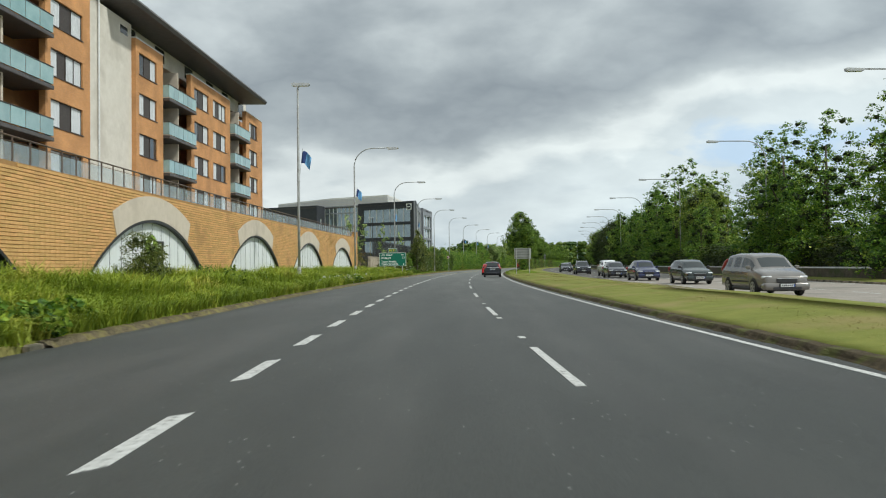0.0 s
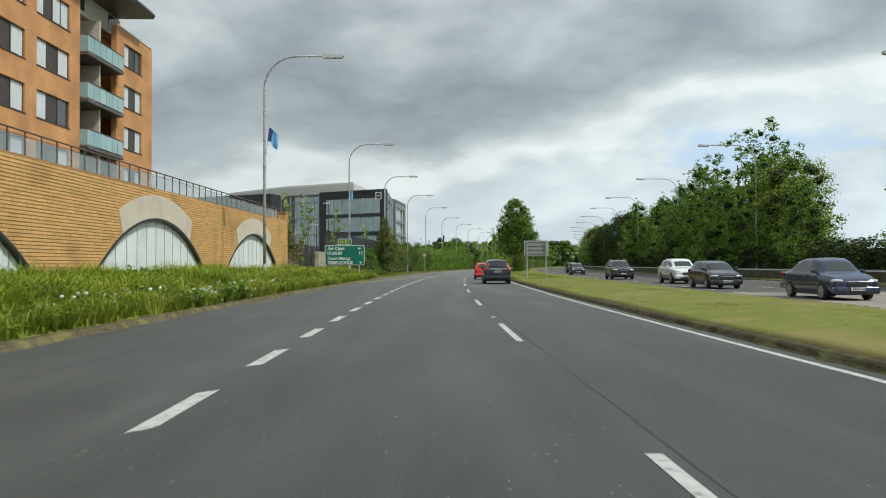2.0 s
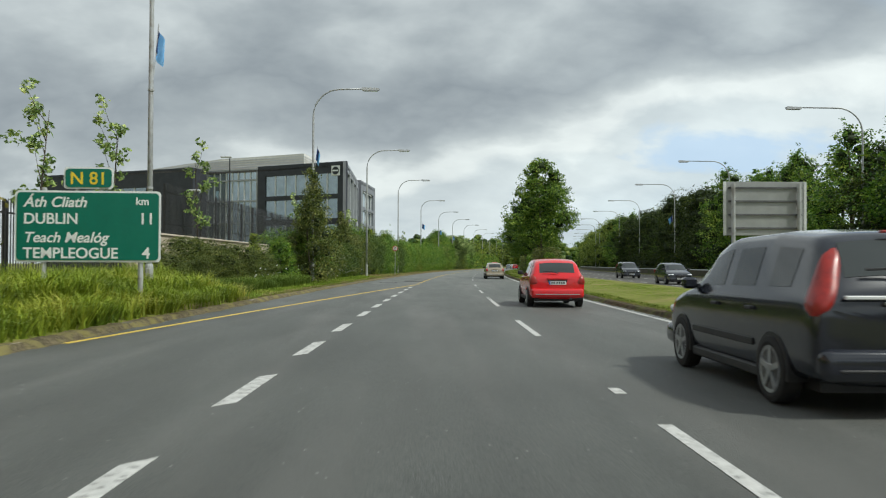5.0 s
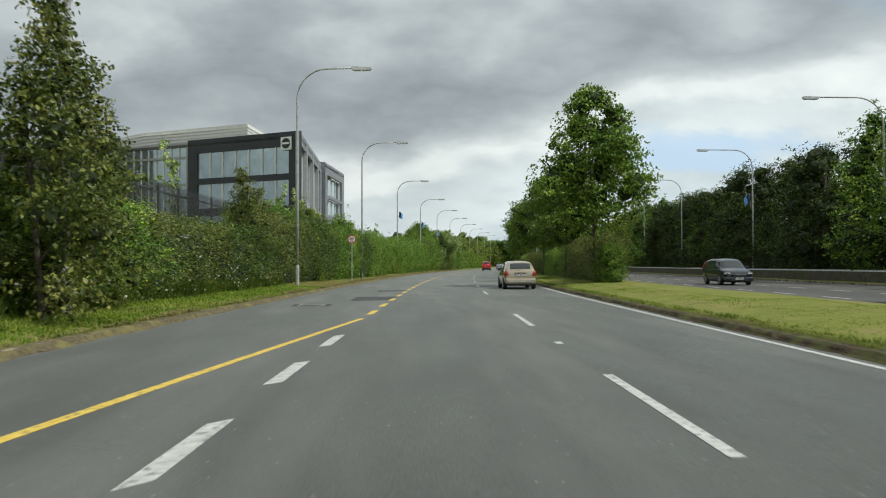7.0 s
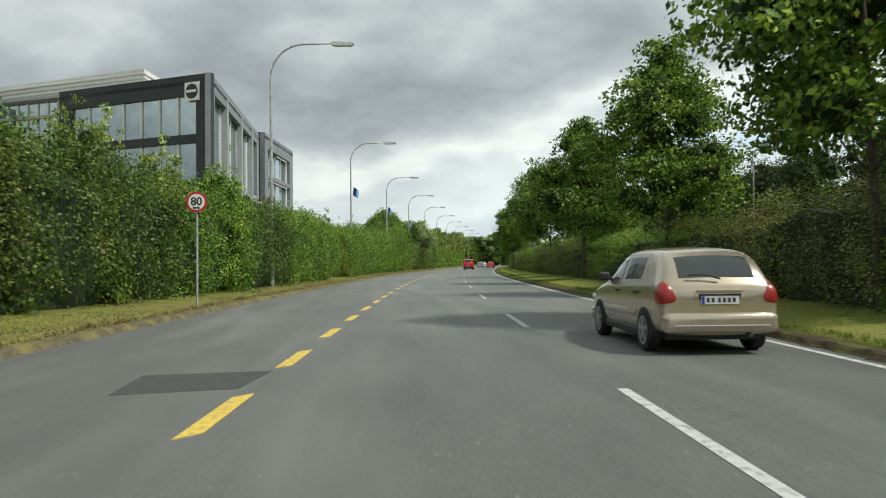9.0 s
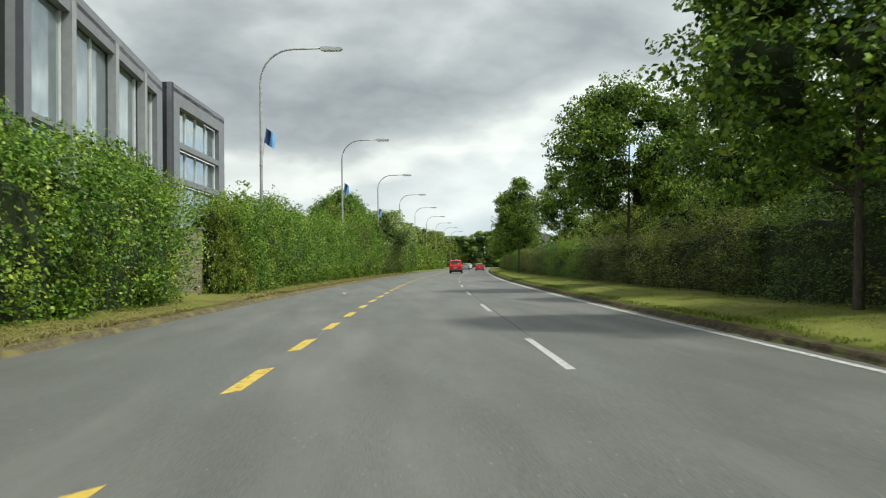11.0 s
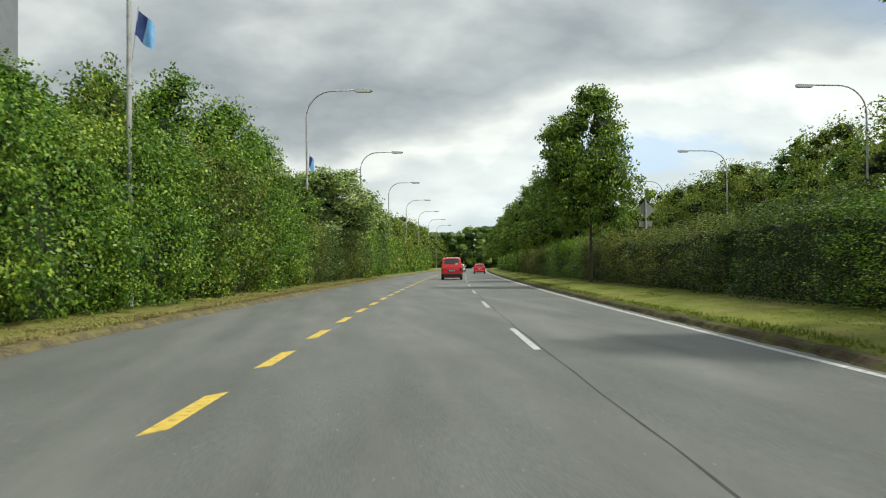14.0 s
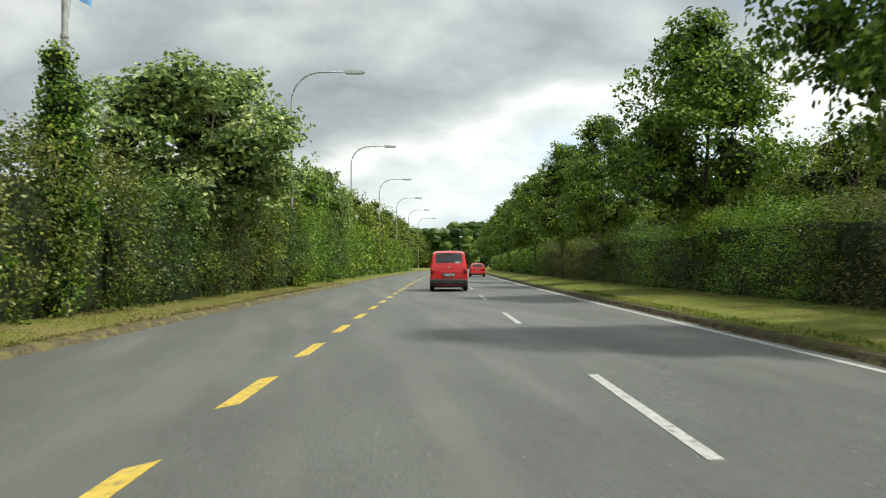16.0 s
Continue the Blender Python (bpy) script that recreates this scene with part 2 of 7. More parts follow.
M["buff_piece"] = material("buff_brick", (0.53, 0.305, 0.110), (0.65, 0.395, 0.155), 7, 0.85, 0.5, 70, spots=(0.46, 0.27, 0.105), spot_scale=0.5, spot_at=0.6, island=0.12, random_tint=0.10)
M["orange_brick"] = brick_material("orange_brick", (0.66, 0.335, 0.135), (0.58, 0.285, 0.108), (0.54, 0.30, 0.15), 0.225, 0.075, 0.010)
M["cream"] = material("cream_render", (0.53, 0.46, 0.375), (0.60, 0.525, 0.435), 2.5, 0.85, 0.2, 60, spots=(0.50, 0.43, 0.35), spot_scale=0.9)
M["grey_render"] = material("pale_grey_render", (0.56, 0.52, 0.455), (0.64, 0.60, 0.535), 1.5, 0.85, 0.15, 50, spots=(0.50, 0.46, 0.40), spot_scale=0.4)
M["white_panel"] = material("white_profiled_panel", (0.66, 0.685, 0.69), (0.72, 0.745, 0.75), 1.2, 0.45, 0.03, 30, spots=(0.62, 0.64, 0.635), spot_scale=0.7, random_tint=0.05)
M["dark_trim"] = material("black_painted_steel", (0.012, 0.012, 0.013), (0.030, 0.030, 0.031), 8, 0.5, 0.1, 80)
M["window_frame"] = material("dark_brown_window_frame", (0.030, 0.022, 0.018), (0.060, 0.045, 0.036), 6, 0.5)
M["bronze_steel"] = material("bronze_brown_painted_steel", (0.070, 0.046, 0.030), (0.125, 0.084, 0.056), 6, 0.5)
M["pale_frame"] = material("pale_window_frame", (0.58, 0.59, 0.59), (0.70, 0.70, 0.69), 4, 0.45)
M["curtain"] = material("pale_curtain", (0.42, 0.44, 0.46), (0.70, 0.72, 0.74), 5, 0.9, stretch=(6, 6, 0.3))
M["room_dark"] = material("dim_room", (0.015, 0.014, 0.014), (0.05, 0.047, 0.045), 0.7, 0.95)
M["slate_panel"] = material("slate_grey_cladding", (0.034, 0.037, 0.046), (0.048, 0.052, 0.062), 0.9, 0.6, spec=0.3, bump=0.05, bump_scale=30, random_tint=0.05)
M["pale_cladding"] = material("pale_grey_cladding", (0.26, 0.27, 0.28), (0.34, 0.35, 0.36), 1.2, 0.5, 0.05, 30)
M["flank_panel"] = material("mid_grey_cladding", (0.16, 0.168, 0.185), (0.215, 0.224, 0.245), 0.9, 0.5, 0.05, 30)
M["louvre"] = material("cream_louvre_metal", (0.66, 0.645, 0.59), (0.76, 0.74, 0.68), 1.5, 0.5)
M["roof_dark"] = material("dark_roof_metal", (0.055, 0.050, 0.048), (0.090, 0.082, 0.078), 2, 0.5, 0.05, 30)
M["galv"] = material("galvanised_steel", (0.34, 0.35, 0.35), (0.47, 0.48, 0.48), 3, 0.55, 0.05, 50, metal=0.2, spots=(0.30, 0.29, 0.27), spot_scale=4)
M["lamp_head"] = material("pale_lamp_housing", (0.42, 0.43, 0.44), (0.52, 0.53, 0.54), 3, 0.45)
M["concrete"] = material("weathered_concrete", (0.22, 0.21, 0.19), (0.36, 0.34, 0.31), 3, 0.9, 0.4, 50, spots=(0.13, 0.13, 0.10), spot_scale=1.2)
M["block"] = material("pale_tan_concrete_block", (0.34, 0.29, 0.22), (0.46, 0.40, 0.31), 6, 0.9, 0.5, 70, spots=(0.26, 0.23, 0.17), spot_scale=1.5, random_tint=0.12)
M["sign_green"] = material("green_sign_sheeting", (0.000, 0.130, 0.088), (0.003, 0.158, 0.106), 2, 0.4)
M["emblem_green"] = material("leaf_green_vinyl", (0.20, 0.34, 0.02), (0.25, 0.40, 0.03), 4, 0.5)
M["sign_white"] = material("white_sign_sheeting", (0.72, 0.74, 0.73), (0.80, 0.81, 0.80), 3, 0.4)
M["sign_yellow"] = material("yellow_sign_lettering", (0.68, 0.50, 0.03), (0.76, 0.58, 0.05), 3, 0.4)
M["sign_red"] = material("red_sign_border", (0.42, 0.015, 0.02), (0.52, 0.025, 0.03), 3, 0.4)
M["sign_black"] = material("black_sign_lettering", (0.008, 0.008, 0.008), (0.015, 0.015, 0.015), 3, 0.4)
M["sign_back"] = material("dull_aluminium_sign_back", (0.27, 0.28, 0.27), (0.36, 0.37, 0.36), 1.5, 0.55, metal=0.3)
M["navy_cloth"] = material("navy_flag_cloth", (0.010, 0.025, 0.10), (0.020, 0.045, 0.16), 5, 0.85, 0.2, 60)
M["sky_cloth"] = material("sky_blue_flag_cloth", (0.14, 0.36, 0.66), (0.22, 0.46, 0.76), 5, 0.85, 0.2, 60)
M["bark"] = material("tree_bark", (0.045, 0.035, 0.026), (0.12, 0.10, 0.078), 7, 0.95, 0.9, 30, stretch=(3, 3, 0.6))
for _n, _d, _l, _s in (("leaf_maple", (0.049, 0.110, 0.016), (0.124, 0.225, 0.034), (0.191, 0.302, 0.063)),
                       ("leaf_hedge", (0.053, 0.124, 0.016), (0.146, 0.258, 0.034), (0.250, 0.332, 0.063)),
                       # dark green with the belt's backlit shade put into the colour
                       ("leaf_dark_shaded", (0.018, 0.037, 0.008), (0.052, 0.094, 0.016), (0.100, 0.150, 0.028)),
                       ("leaf_light", (0.100, 0.177, 0.023), (0.217, 0.331, 0.050), (0.332, 0.414, 0.095)),
                       ("leaf_olive", (0.062, 0.105, 0.022), (0.155, 0.215, 0.042), (0.285, 0.315, 0.120)),
                       ("leaf_pale", (0.125, 0.185, 0.066), (0.265, 0.345, 0.150), (0.485, 0.54, 0.34)),
                       ("leaf_deep", (0.034, 0.082, 0.016), (0.098, 0.185, 0.032), (0.190, 0.265, 0.060)),
                       ("leaf_thicket", (0.056, 0.084, 0.022), (0.140, 0.178, 0.042), (0.200, 0.205, 0.066)),
                       ("leaf_birch", (0.078, 0.118, 0.026), (0.180, 0.232, 0.052), (0.330, 0.350, 0.150)),
                       ("leaf_rust", (0.085, 0.100, 0.028), (0.180, 0.195, 0.050), (0.235, 0.150, 0.062))):
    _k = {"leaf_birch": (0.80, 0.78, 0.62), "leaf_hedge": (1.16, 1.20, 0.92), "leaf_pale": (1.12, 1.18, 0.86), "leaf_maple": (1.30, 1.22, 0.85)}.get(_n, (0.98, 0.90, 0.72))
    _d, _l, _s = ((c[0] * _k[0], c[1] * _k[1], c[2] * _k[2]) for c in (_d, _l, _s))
    M[_n] = material(_n, _d, _l, 0.8, 0.46, spots=_s, spot_scale=0.6, spot_at=0.6, island=0.70, spec=0.18 if _n == "leaf_dark_shaded" else 0.36, translucent=0.12 if _n == "leaf_dark_shaded" else 0.30)
M["willowherb"] = material("pink_willowherb", (0.15, 0.11, 0.10), (0.28, 0.19, 0.19), 2.0, 0.7, spots=(0.10, 0.15, 0.05), spot_scale=3, island=0.3, translucent=0.2)
# near-black green: the shade inside hedges and crowns is put into this colour
M["foliage_shade"] = material("painted_foliage_shade", (0.010, 0.017, 0.004), (0.026, 0.042, 0.009), 3.0, 0.95, 1.0, 9)
M["tyre"] = material("tyre_rubber", (0.012, 0.012, 0.012), (0.026, 0.026, 0.026), 12, 0.85)
M["alloy"] = material("alloy_wheel", (0.34, 0.35, 0.36), (0.48, 0.49, 0.50), 6, 0.35, metal=0.7)
M["steel_rim"] = material("dull_wheel_rim", (0.09, 0.09, 0.095), (0.16, 0.16, 0.165), 6, 0.5, metal=0.4)
M["black_plastic"] = material("black_plastic_trim", (0.014, 0.014, 0.015), (0.030, 0.030, 0.031), 9, 0.6)
M["plate"] = material("white_number_plate", (0.60, 0.61, 0.60), (0.70, 0.71, 0.70), 9, 0.4)
M["plate_blue"] = material("blue_plate_band", (0.01, 0.05, 0.28), (0.02, 0.07, 0.36), 9, 0.4)
M["plate_bar"] = material("dark_plate_bar", (0.02, 0.02, 0.025), (0.04, 0.04, 0.045), 9, 0.5)
M["tail_red"] = material("red_lamp_lens", (0.20, 0.008, 0.006), (0.34, 0.020, 0.012), 14, 0.3, coat=0.15)
M["lamp_clear"] = material("clear_headlamp_lens", (0.55, 0.57, 0.58), (0.72, 0.74, 0.75), 9, 0.12, coat=0.8)
M["chrome"] = material("chrome_trim", (0.60, 0.60, 0.61), (0.72, 0.72, 0.73), 6, 0.18, metal=1.0)


def graded_asphalt():
    """Grades the asphalt's value unevenly along y, from 0.70 to 2.05, to match brightness."""
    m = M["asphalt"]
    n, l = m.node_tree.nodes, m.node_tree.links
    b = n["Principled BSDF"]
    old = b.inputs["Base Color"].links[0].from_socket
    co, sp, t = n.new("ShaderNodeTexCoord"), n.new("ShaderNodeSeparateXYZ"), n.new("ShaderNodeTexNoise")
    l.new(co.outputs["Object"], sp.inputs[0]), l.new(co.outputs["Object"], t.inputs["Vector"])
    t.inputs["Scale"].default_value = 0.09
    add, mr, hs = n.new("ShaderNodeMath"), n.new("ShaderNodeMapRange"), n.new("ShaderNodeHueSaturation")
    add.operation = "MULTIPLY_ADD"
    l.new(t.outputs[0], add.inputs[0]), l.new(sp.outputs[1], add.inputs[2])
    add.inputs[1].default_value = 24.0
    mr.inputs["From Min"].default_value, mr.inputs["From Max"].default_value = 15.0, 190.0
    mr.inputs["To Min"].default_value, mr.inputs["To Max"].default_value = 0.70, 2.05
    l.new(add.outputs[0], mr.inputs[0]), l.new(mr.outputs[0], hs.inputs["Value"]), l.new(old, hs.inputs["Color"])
    # blotchy wear a few metres long, and pale chippings bared in the surface
    wear, wm, wr, wx = n.new("ShaderNodeTexNoise"), n.new("ShaderNodeMapping"), n.new("ShaderNodeMapRange"), n.new("ShaderNodeHueSaturation")
    wm.inputs["Scale"].default_value = (1.1, 0.22, 1.0)
    wear.inputs["Scale"].default_value, wear.inputs["Detail"].default_value, wear.inputs["Roughness"].default_value = 1.0, 8, 0.6
    wr.inputs["From Min"].default_value, wr.inputs["From Max"].default_value = 0.32, 0.68
    wr.inputs["To Min"].default_value, wr.inputs["To Max"].default_value = 0.82, 1.16
    l.new(co.outputs["Object"], wm.inputs[0]), l.new(wm.outputs[0], wear.inputs["Vector"]), l.new(wear.outputs[0], wr.inputs[0])
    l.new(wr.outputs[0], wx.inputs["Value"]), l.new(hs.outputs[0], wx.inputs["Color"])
    chip, cr, cx = n.new("ShaderNodeTexVoronoi"), n.new("ShaderNodeValToRGB"), n.new("ShaderNodeMixRGB")
    chip.inputs["Scale"].default_value = 5.5
    cr.color_ramp.elements[0].position, cr.color_ramp.elements[1].position = 0.045, 0.075
    cr.color_ramp.elements[0].color, cr.color_ramp.elements[1].color = (1, 1, 1, 1), (0, 0, 0, 1)
    cx.inputs[2].default_value = (0.34, 0.34, 0.32, 1)
    l.new(co.outputs["Object"], chip.inputs["Vector"]), l.new(chip.outputs["Distance"], cr.inputs[0])
    l.new(cr.outputs[0], cx.inputs[0]), l.new(wx.outputs[0], cx.inputs[1])
    l.new(cx.outputs[0], b.inputs["Base Color"])


graded_asphalt()


def glass_dark(name, tint, rough=0.04):
    """Tinted glazing: dark behind, mirror-like over it."""
    m = bpy.data.materials.new(name)
    m.use_nodes = True
    n, l = m.node_tree.nodes, m.node_tree.links
    b = n["Principled BSDF"]
    t, r = n.new("ShaderNodeTexNoise"), n.new("ShaderNodeValToRGB")
    co = n.new("ShaderNodeTexCoord")
    l.new(co.outputs["Object"], t.inputs["Vector"])
    t.inputs["Scale"].default_value = 0.8
    r.color_ramp.elements[0].color, r.color_ramp.elements[1].color = (*[c * 0.7 for c in tint], 1), (*[c * 1.3 for c in tint], 1)
    l.new(t.outputs[0], r.inputs[0]), l.new(r.outputs[0], b.inputs["Base Color"])
    b.inputs["Roughness"].default_value, b.inputs["IOR"].default_value = rough, 1.5
    b.inputs["Specular IOR Level"].default_value = 0.5
    return m


M["car_glass"] = glass_dark("tinted_car_glass", (0.040, 0.046, 0.046))
M["car_glass"].node_tree.nodes["Principled BSDF"].inputs["Specular IOR Level"].default_value = 0.55
M["window_glass"] = glass_dark("window_glass", (0.05, 0.055, 0.06))
M["office_glass"] = glass_dark("office_glass", (0.40, 0.47, 0.49), 0.07)
M["office_glass"].node_tree.nodes["Principled BSDF"].inputs["Metallic"].default_value = 0.75
M["balcony_glass"] = material("frosted_aqua_balcony_glass", (0.20, 0.33, 0.34), (0.30, 0.43, 0.44), 0.7, 0.18, spec=0.6, random_tint=0.12)
M["rail_glass"] = material("clear_rail_glass", (0.32, 0.40, 0.42), (0.42, 0.50, 0.52), 0.7, 0.1)
_n, _l = M["rail_glass"].node_tree.nodes, M["rail_glass"].node_tree.links
_mix, _tr = _n.new("ShaderNodeMixShader"), _n.new("ShaderNodeBsdfTransparent")
_mix.inputs[0].default_value = 0.68
_l.new(_n["Principled BSDF"].outputs[0], _mix.inputs[1]), _l.new(_tr.outputs[0], _mix.inputs[2]), _l.new(_mix.outputs[0], _n["Material Output"].inputs[0])


def paint(name, c, metal=0.0):
    return material(name, [v * 0.93 for v in c], [v * 1.05 for v in c], 2.5, 0.16, metal=metal, coat=0.6, spots=[v * 0.85 + 0.01 for v in c], spot_scale=1.5)


M["red_paint"] = paint("red_car_paint", (0.62, 0.012, 0.018))
M["black_paint"] = paint("blue_black_car_paint", (0.012, 0.014, 0.022))
M["grey_paint"] = paint("grey_beige_car_paint", (0.21, 0.195, 0.18), 0.35)
M["gold_paint"] = paint("champagne_car_paint", (0.45, 0.385, 0.29), 0.55)
M["green_paint"] = paint("dark_green_car_paint", (0.018, 0.028, 0.026))
M["navy_paint"] = paint("navy_car_paint", (0.020, 0.026, 0.075))
M["white_car"] = paint("white_car_paint", (0.72, 0.73, 0.74))
M["silver_paint"] = paint("silver_blue_car_paint", (0.36, 0.42, 0.46), 0.4)

# ---- the road's line and mesh helpers ----


def road_x(y):
    """Where the road's reference line lies at y metres along it."""
    v = min(y, 250.0) / 100
    x = ((0.162723 * v - 0.860332) * v + 5.271531) * v * v - 5.643713 * v
    d = max(y - 250.0, 0.0)
    return x + 0.1475 * d + 0.00015 * min(d, 250) ** 2 + 0.075 * max(d - 250, 0)


def slope(y):
    return (road_x(y + 0.5) - road_x(y - 0.5))


def heading(y):
    """Degrees by which a thing that faces along the road is turned."""
    return -math.degrees(math.atan(slope(y)))


def at(y, u, z=0.0):
    """The place u metres to the right of the reference line."""
    return Vector((road_x(y) + u, y, z))


def mesh_object(name, bm, mats, parent=None, label="", smooth=False):
    me = bpy.data.meshes.new(name)
    if smooth:
        for f in bm.faces:
            f.smooth = True
    bm.to_mesh(me)
    bm.free()
    for m in (mats if isinstance(mats, (list, tuple)) else [mats]):
        me.materials.append(m)
    ob = new(name, me)
    if parent:
        ob.parent = parent
    if label:
        ob["label"] = label
    return ob


def part(name, bm, mat, parent=None, label="", smooth=False):
    return mesh_object(name, bm, mat, parent, label, smooth)


def thing(name, m, label, category, group="", kind=""):
    ob = new(name)
    ob.empty_display_size = 0.2
    ob.matrix_basis = m
    return tagged(ob, label, category, group, kind)


def box(bm, lo, hi, m=None, bevel=0.0):
    """A box from corner to corner, its edges eased."""
    r = bmesh.ops.create_cube(bm, size=1.0)
    c, s = [(a + b) / 2 for a, b in zip(lo, hi)], [abs(b - a) for a, b in zip(lo, hi)]
    mat = Matrix.Translation(c) @ Matrix.Diagonal((*s, 1))
    bmesh.ops.transform(bm, matrix=(m @ mat) if m else mat, verts=r["verts"])
    if bevel:
        edges = list({e for v in r["verts"] for e in v.link_edges})
        bmesh.ops.bevel(bm, geom=edges, offset=bevel, segments=1, affect="EDGES")
    return bm


def boxes(*items, bevel=0.0):
    bm = bmesh.new()
    for lo, hi in items:
        box(bm, lo, hi, None, bevel)
    return bm


def tube(bm, points, radii, sides=8, cap=True):
    """A round bar through points, with its own radius at each."""
    rings = []
    pts = [Vector(p) for p in points]
    ref = Vector((0.0, 0.0, 1.0))
    for k, p in enumerate(pts):
        d = (pts[min(k + 1, len(pts) - 1)] - pts[max(k - 1, 0)]).normalized()
        a = d.cross(ref if abs(d.z) < 0.95 else Vector((1, 0, 0))).normalized()
        b = d.cross(a).normalized()
        r = radii[k] if isinstance(radii, (list, tuple)) else radii
        rings.append([bm.verts.new(p + (a * math.cos(w) + b * math.sin(w)) * r) for w in (2 * math.pi * i / sides for i in range(sides))])
    for r0, r1 in zip(rings, rings[1:]):
        for i in range(sides):
            bm.faces.new((r0[i], r0[(i + 1) % sides], r1[(i + 1) % sides], r1[i]))
    if cap:
        bm.faces.new(rings[0][::-1]), bm.faces.new(rings[-1])
    return bm


def prism(bm, outline, lo, hi, axis="x"):
    """A solid from a flat outline, drawn in (y, z) for axis x or (x, z) for axis y or (x, y) for axis z."""
    def p(a, b, c):
        return {"x": (c, a, b), "y": (a, c, b), "z": (a, b, c)}[axis]
    v0, v1 = [bm.verts.new(p(a, b, lo)) for a, b in outline], [bm.verts.new(p(a, b, hi)) for a, b in outline]
    k = len(outline)
    bm.faces.new(v0[::-1]), bm.faces.new(v1)
    for i in range(k):
        bm.faces.new((v0[i], v0[(i + 1) % k], v1[(i + 1) % k], v1[i]))
    bmesh.ops.recalc_face_normals(bm, faces=bm.faces)
    return bm


def ribbon(section, y0, y1, step=3.0, shift=None):
    """A closed solid that follows the road: section is a loop of (u, z)."""
    bm = bmesh.new()
    count = max(1, round((y1 - y0) / step))
    rings = []
    for k in range(count + 1):
        y = y0 + (y1 - y0) * k / count
        rings.append([bm.verts.new(at(y, u + (shift(y) if shift else 0.0), z)) for u, z in section])
    m = len(section)
    for a, b in zip(rings, rings[1:]):
        for i in range(m):
            bm.faces.new((a[i], a[(i + 1) % m], b[(i + 1) % m], b[i]))
    bm.faces.new(rings[0][::-1]), bm.faces.new(rings[-1])
    bmesh.ops.recalc_face_normals(bm, faces=bm.faces)
    return bm


def slab(u0, u1, z0, z1):
    return [(u0, z0), (u1, z0), (u1, z1), (u0, z1)]


# ---- ground and road ----
ROAD_L, ROAD_R, OPP_L, OPP_R = -3.75, 8.05, 15.2, 27.2


def opp_shift(y):
    """The opposite carriageway swings in towards the start."""
    return -1.6 * min(max((95.0 - y) / 65.0, 0.0), 1.0)


def ground_height(y, u):
    if u > 13.0:
        u = max(u - opp_shift(y), 13.0)
    if ROAD_L - 0.2 < u < ROAD_R + 0.2 or OPP_L - 0.2 < u < OPP_R + 0.2:
        return -0.12
    wob = 0.05 * noise.noise((u * 0.4, y * 0.15, 3.0))
    if u <= ROAD_L:
        d = ROAD_L - 0.2 - u
        bank = 0.38 if y < 96 else 0.30
        return 0.10 + bank * min(d, 4.5) / 4.5 + wob
    if u < OPP_L:
        mid = (u - ROAD_R) / (OPP_L - ROAD_R)
        return 0.10 + 0.22 * math.sin(math.pi * min(max(mid, 0), 1)) + wob
    return 0.08 + 0.05 * min(u - OPP_R, 8) + wob


def build_ground():
    us = [-2500, -900, -300, -120, -60, -35, -22, -14, -10, -8, -6.5, -5.2, -4.4, -3.96, -3.94, -2, 2, 6, 8.24, 8.26, 8.6, 9.3, 10.5, 12, 13.5, 14.6,
          14.99, 15.01, 18, 22, 27.39, 27.41, 28.5, 30, 33, 40, 60, 120, 300, 900, 2500]
    ys = [-300, -120, -60] + [-30 + 3 * k for k in range(131)] + [380, 420, 480, 560, 700, 1000, 1600, 2600]
    bm = bmesh.new()
    grid = [[bm.verts.new(at(y, u + (opp_shift(y) if 13.4 < u < 70 else 0), ground_height(y, u + (opp_shift(y) if 13.4 < u < 70 else 0)))) for u in us] for y in ys]
    for a, b in zip(grid, grid[1:]):
        for i in range(len(us) - 1):
            bm.faces.new((a[i], a[i + 1], b[i + 1], b[i]))
    ob = mesh_object("ground", bm, M["ground"], smooth=True)
    tagged(ob, "mown dry green grass verge and median with bare patches", "ground", kind="structure")


build_ground()
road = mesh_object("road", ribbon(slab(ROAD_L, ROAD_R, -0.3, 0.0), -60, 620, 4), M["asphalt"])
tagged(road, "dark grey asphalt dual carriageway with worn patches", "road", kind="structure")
far_road = mesh_object("road_opposite", ribbon(slab(OPP_L, OPP_R, -0.3, 0.0), 66, 620, 4, opp_shift), M["asphalt_old"])
tagged(far_road, "grey worn asphalt opposite carriageway behind grass median", "road", kind="structure")
pale_road = mesh_object("road_opposite_pale", ribbon(slab(OPP_L, OPP_R, -0.3, 0.0), -60, 66, 4, opp_shift), M["asphalt_pale"])
tagged(pale_road, "bleached beige asphalt stretch of the opposite carriageway", "road", kind="structure")


def mark(y0, y1, u, width, mat, parent, name="lane_mark", u_end=None, skew=0.0):
    """A painted mark 5 mm thick that follows the road."""
    bm = bmesh.new()
    u_end = u if u_end is None else u_end
    steps = max(1, round((y1 - y0) / 4))
    rows = []
    for k in range(steps + 1):
        f = k / steps
        y, c = y0 + (y1 - y0) * f, u + (u_end - u) * f
        c += opp_shift(y) if parent is far_road else 0.0
        rows.append([bm.verts.new(at(y + s, c + d, z)) for d, z, s in ((-width / 2, 0.001, 0), (width / 2, 0.001, skew), (width / 2, 0.006, skew), (-width / 2, 0.006, 0))])
    for a, b in zip(rows, rows[1:]):
        for i in range(4):
            bm.faces.new((a[i], a[(i + 1) % 4], b[(i + 1) % 4], b[i]))
    bm.faces.new(rows[0][::-1]), bm.faces.new(rows[-1])
    return part(name, bm, mat, parent)


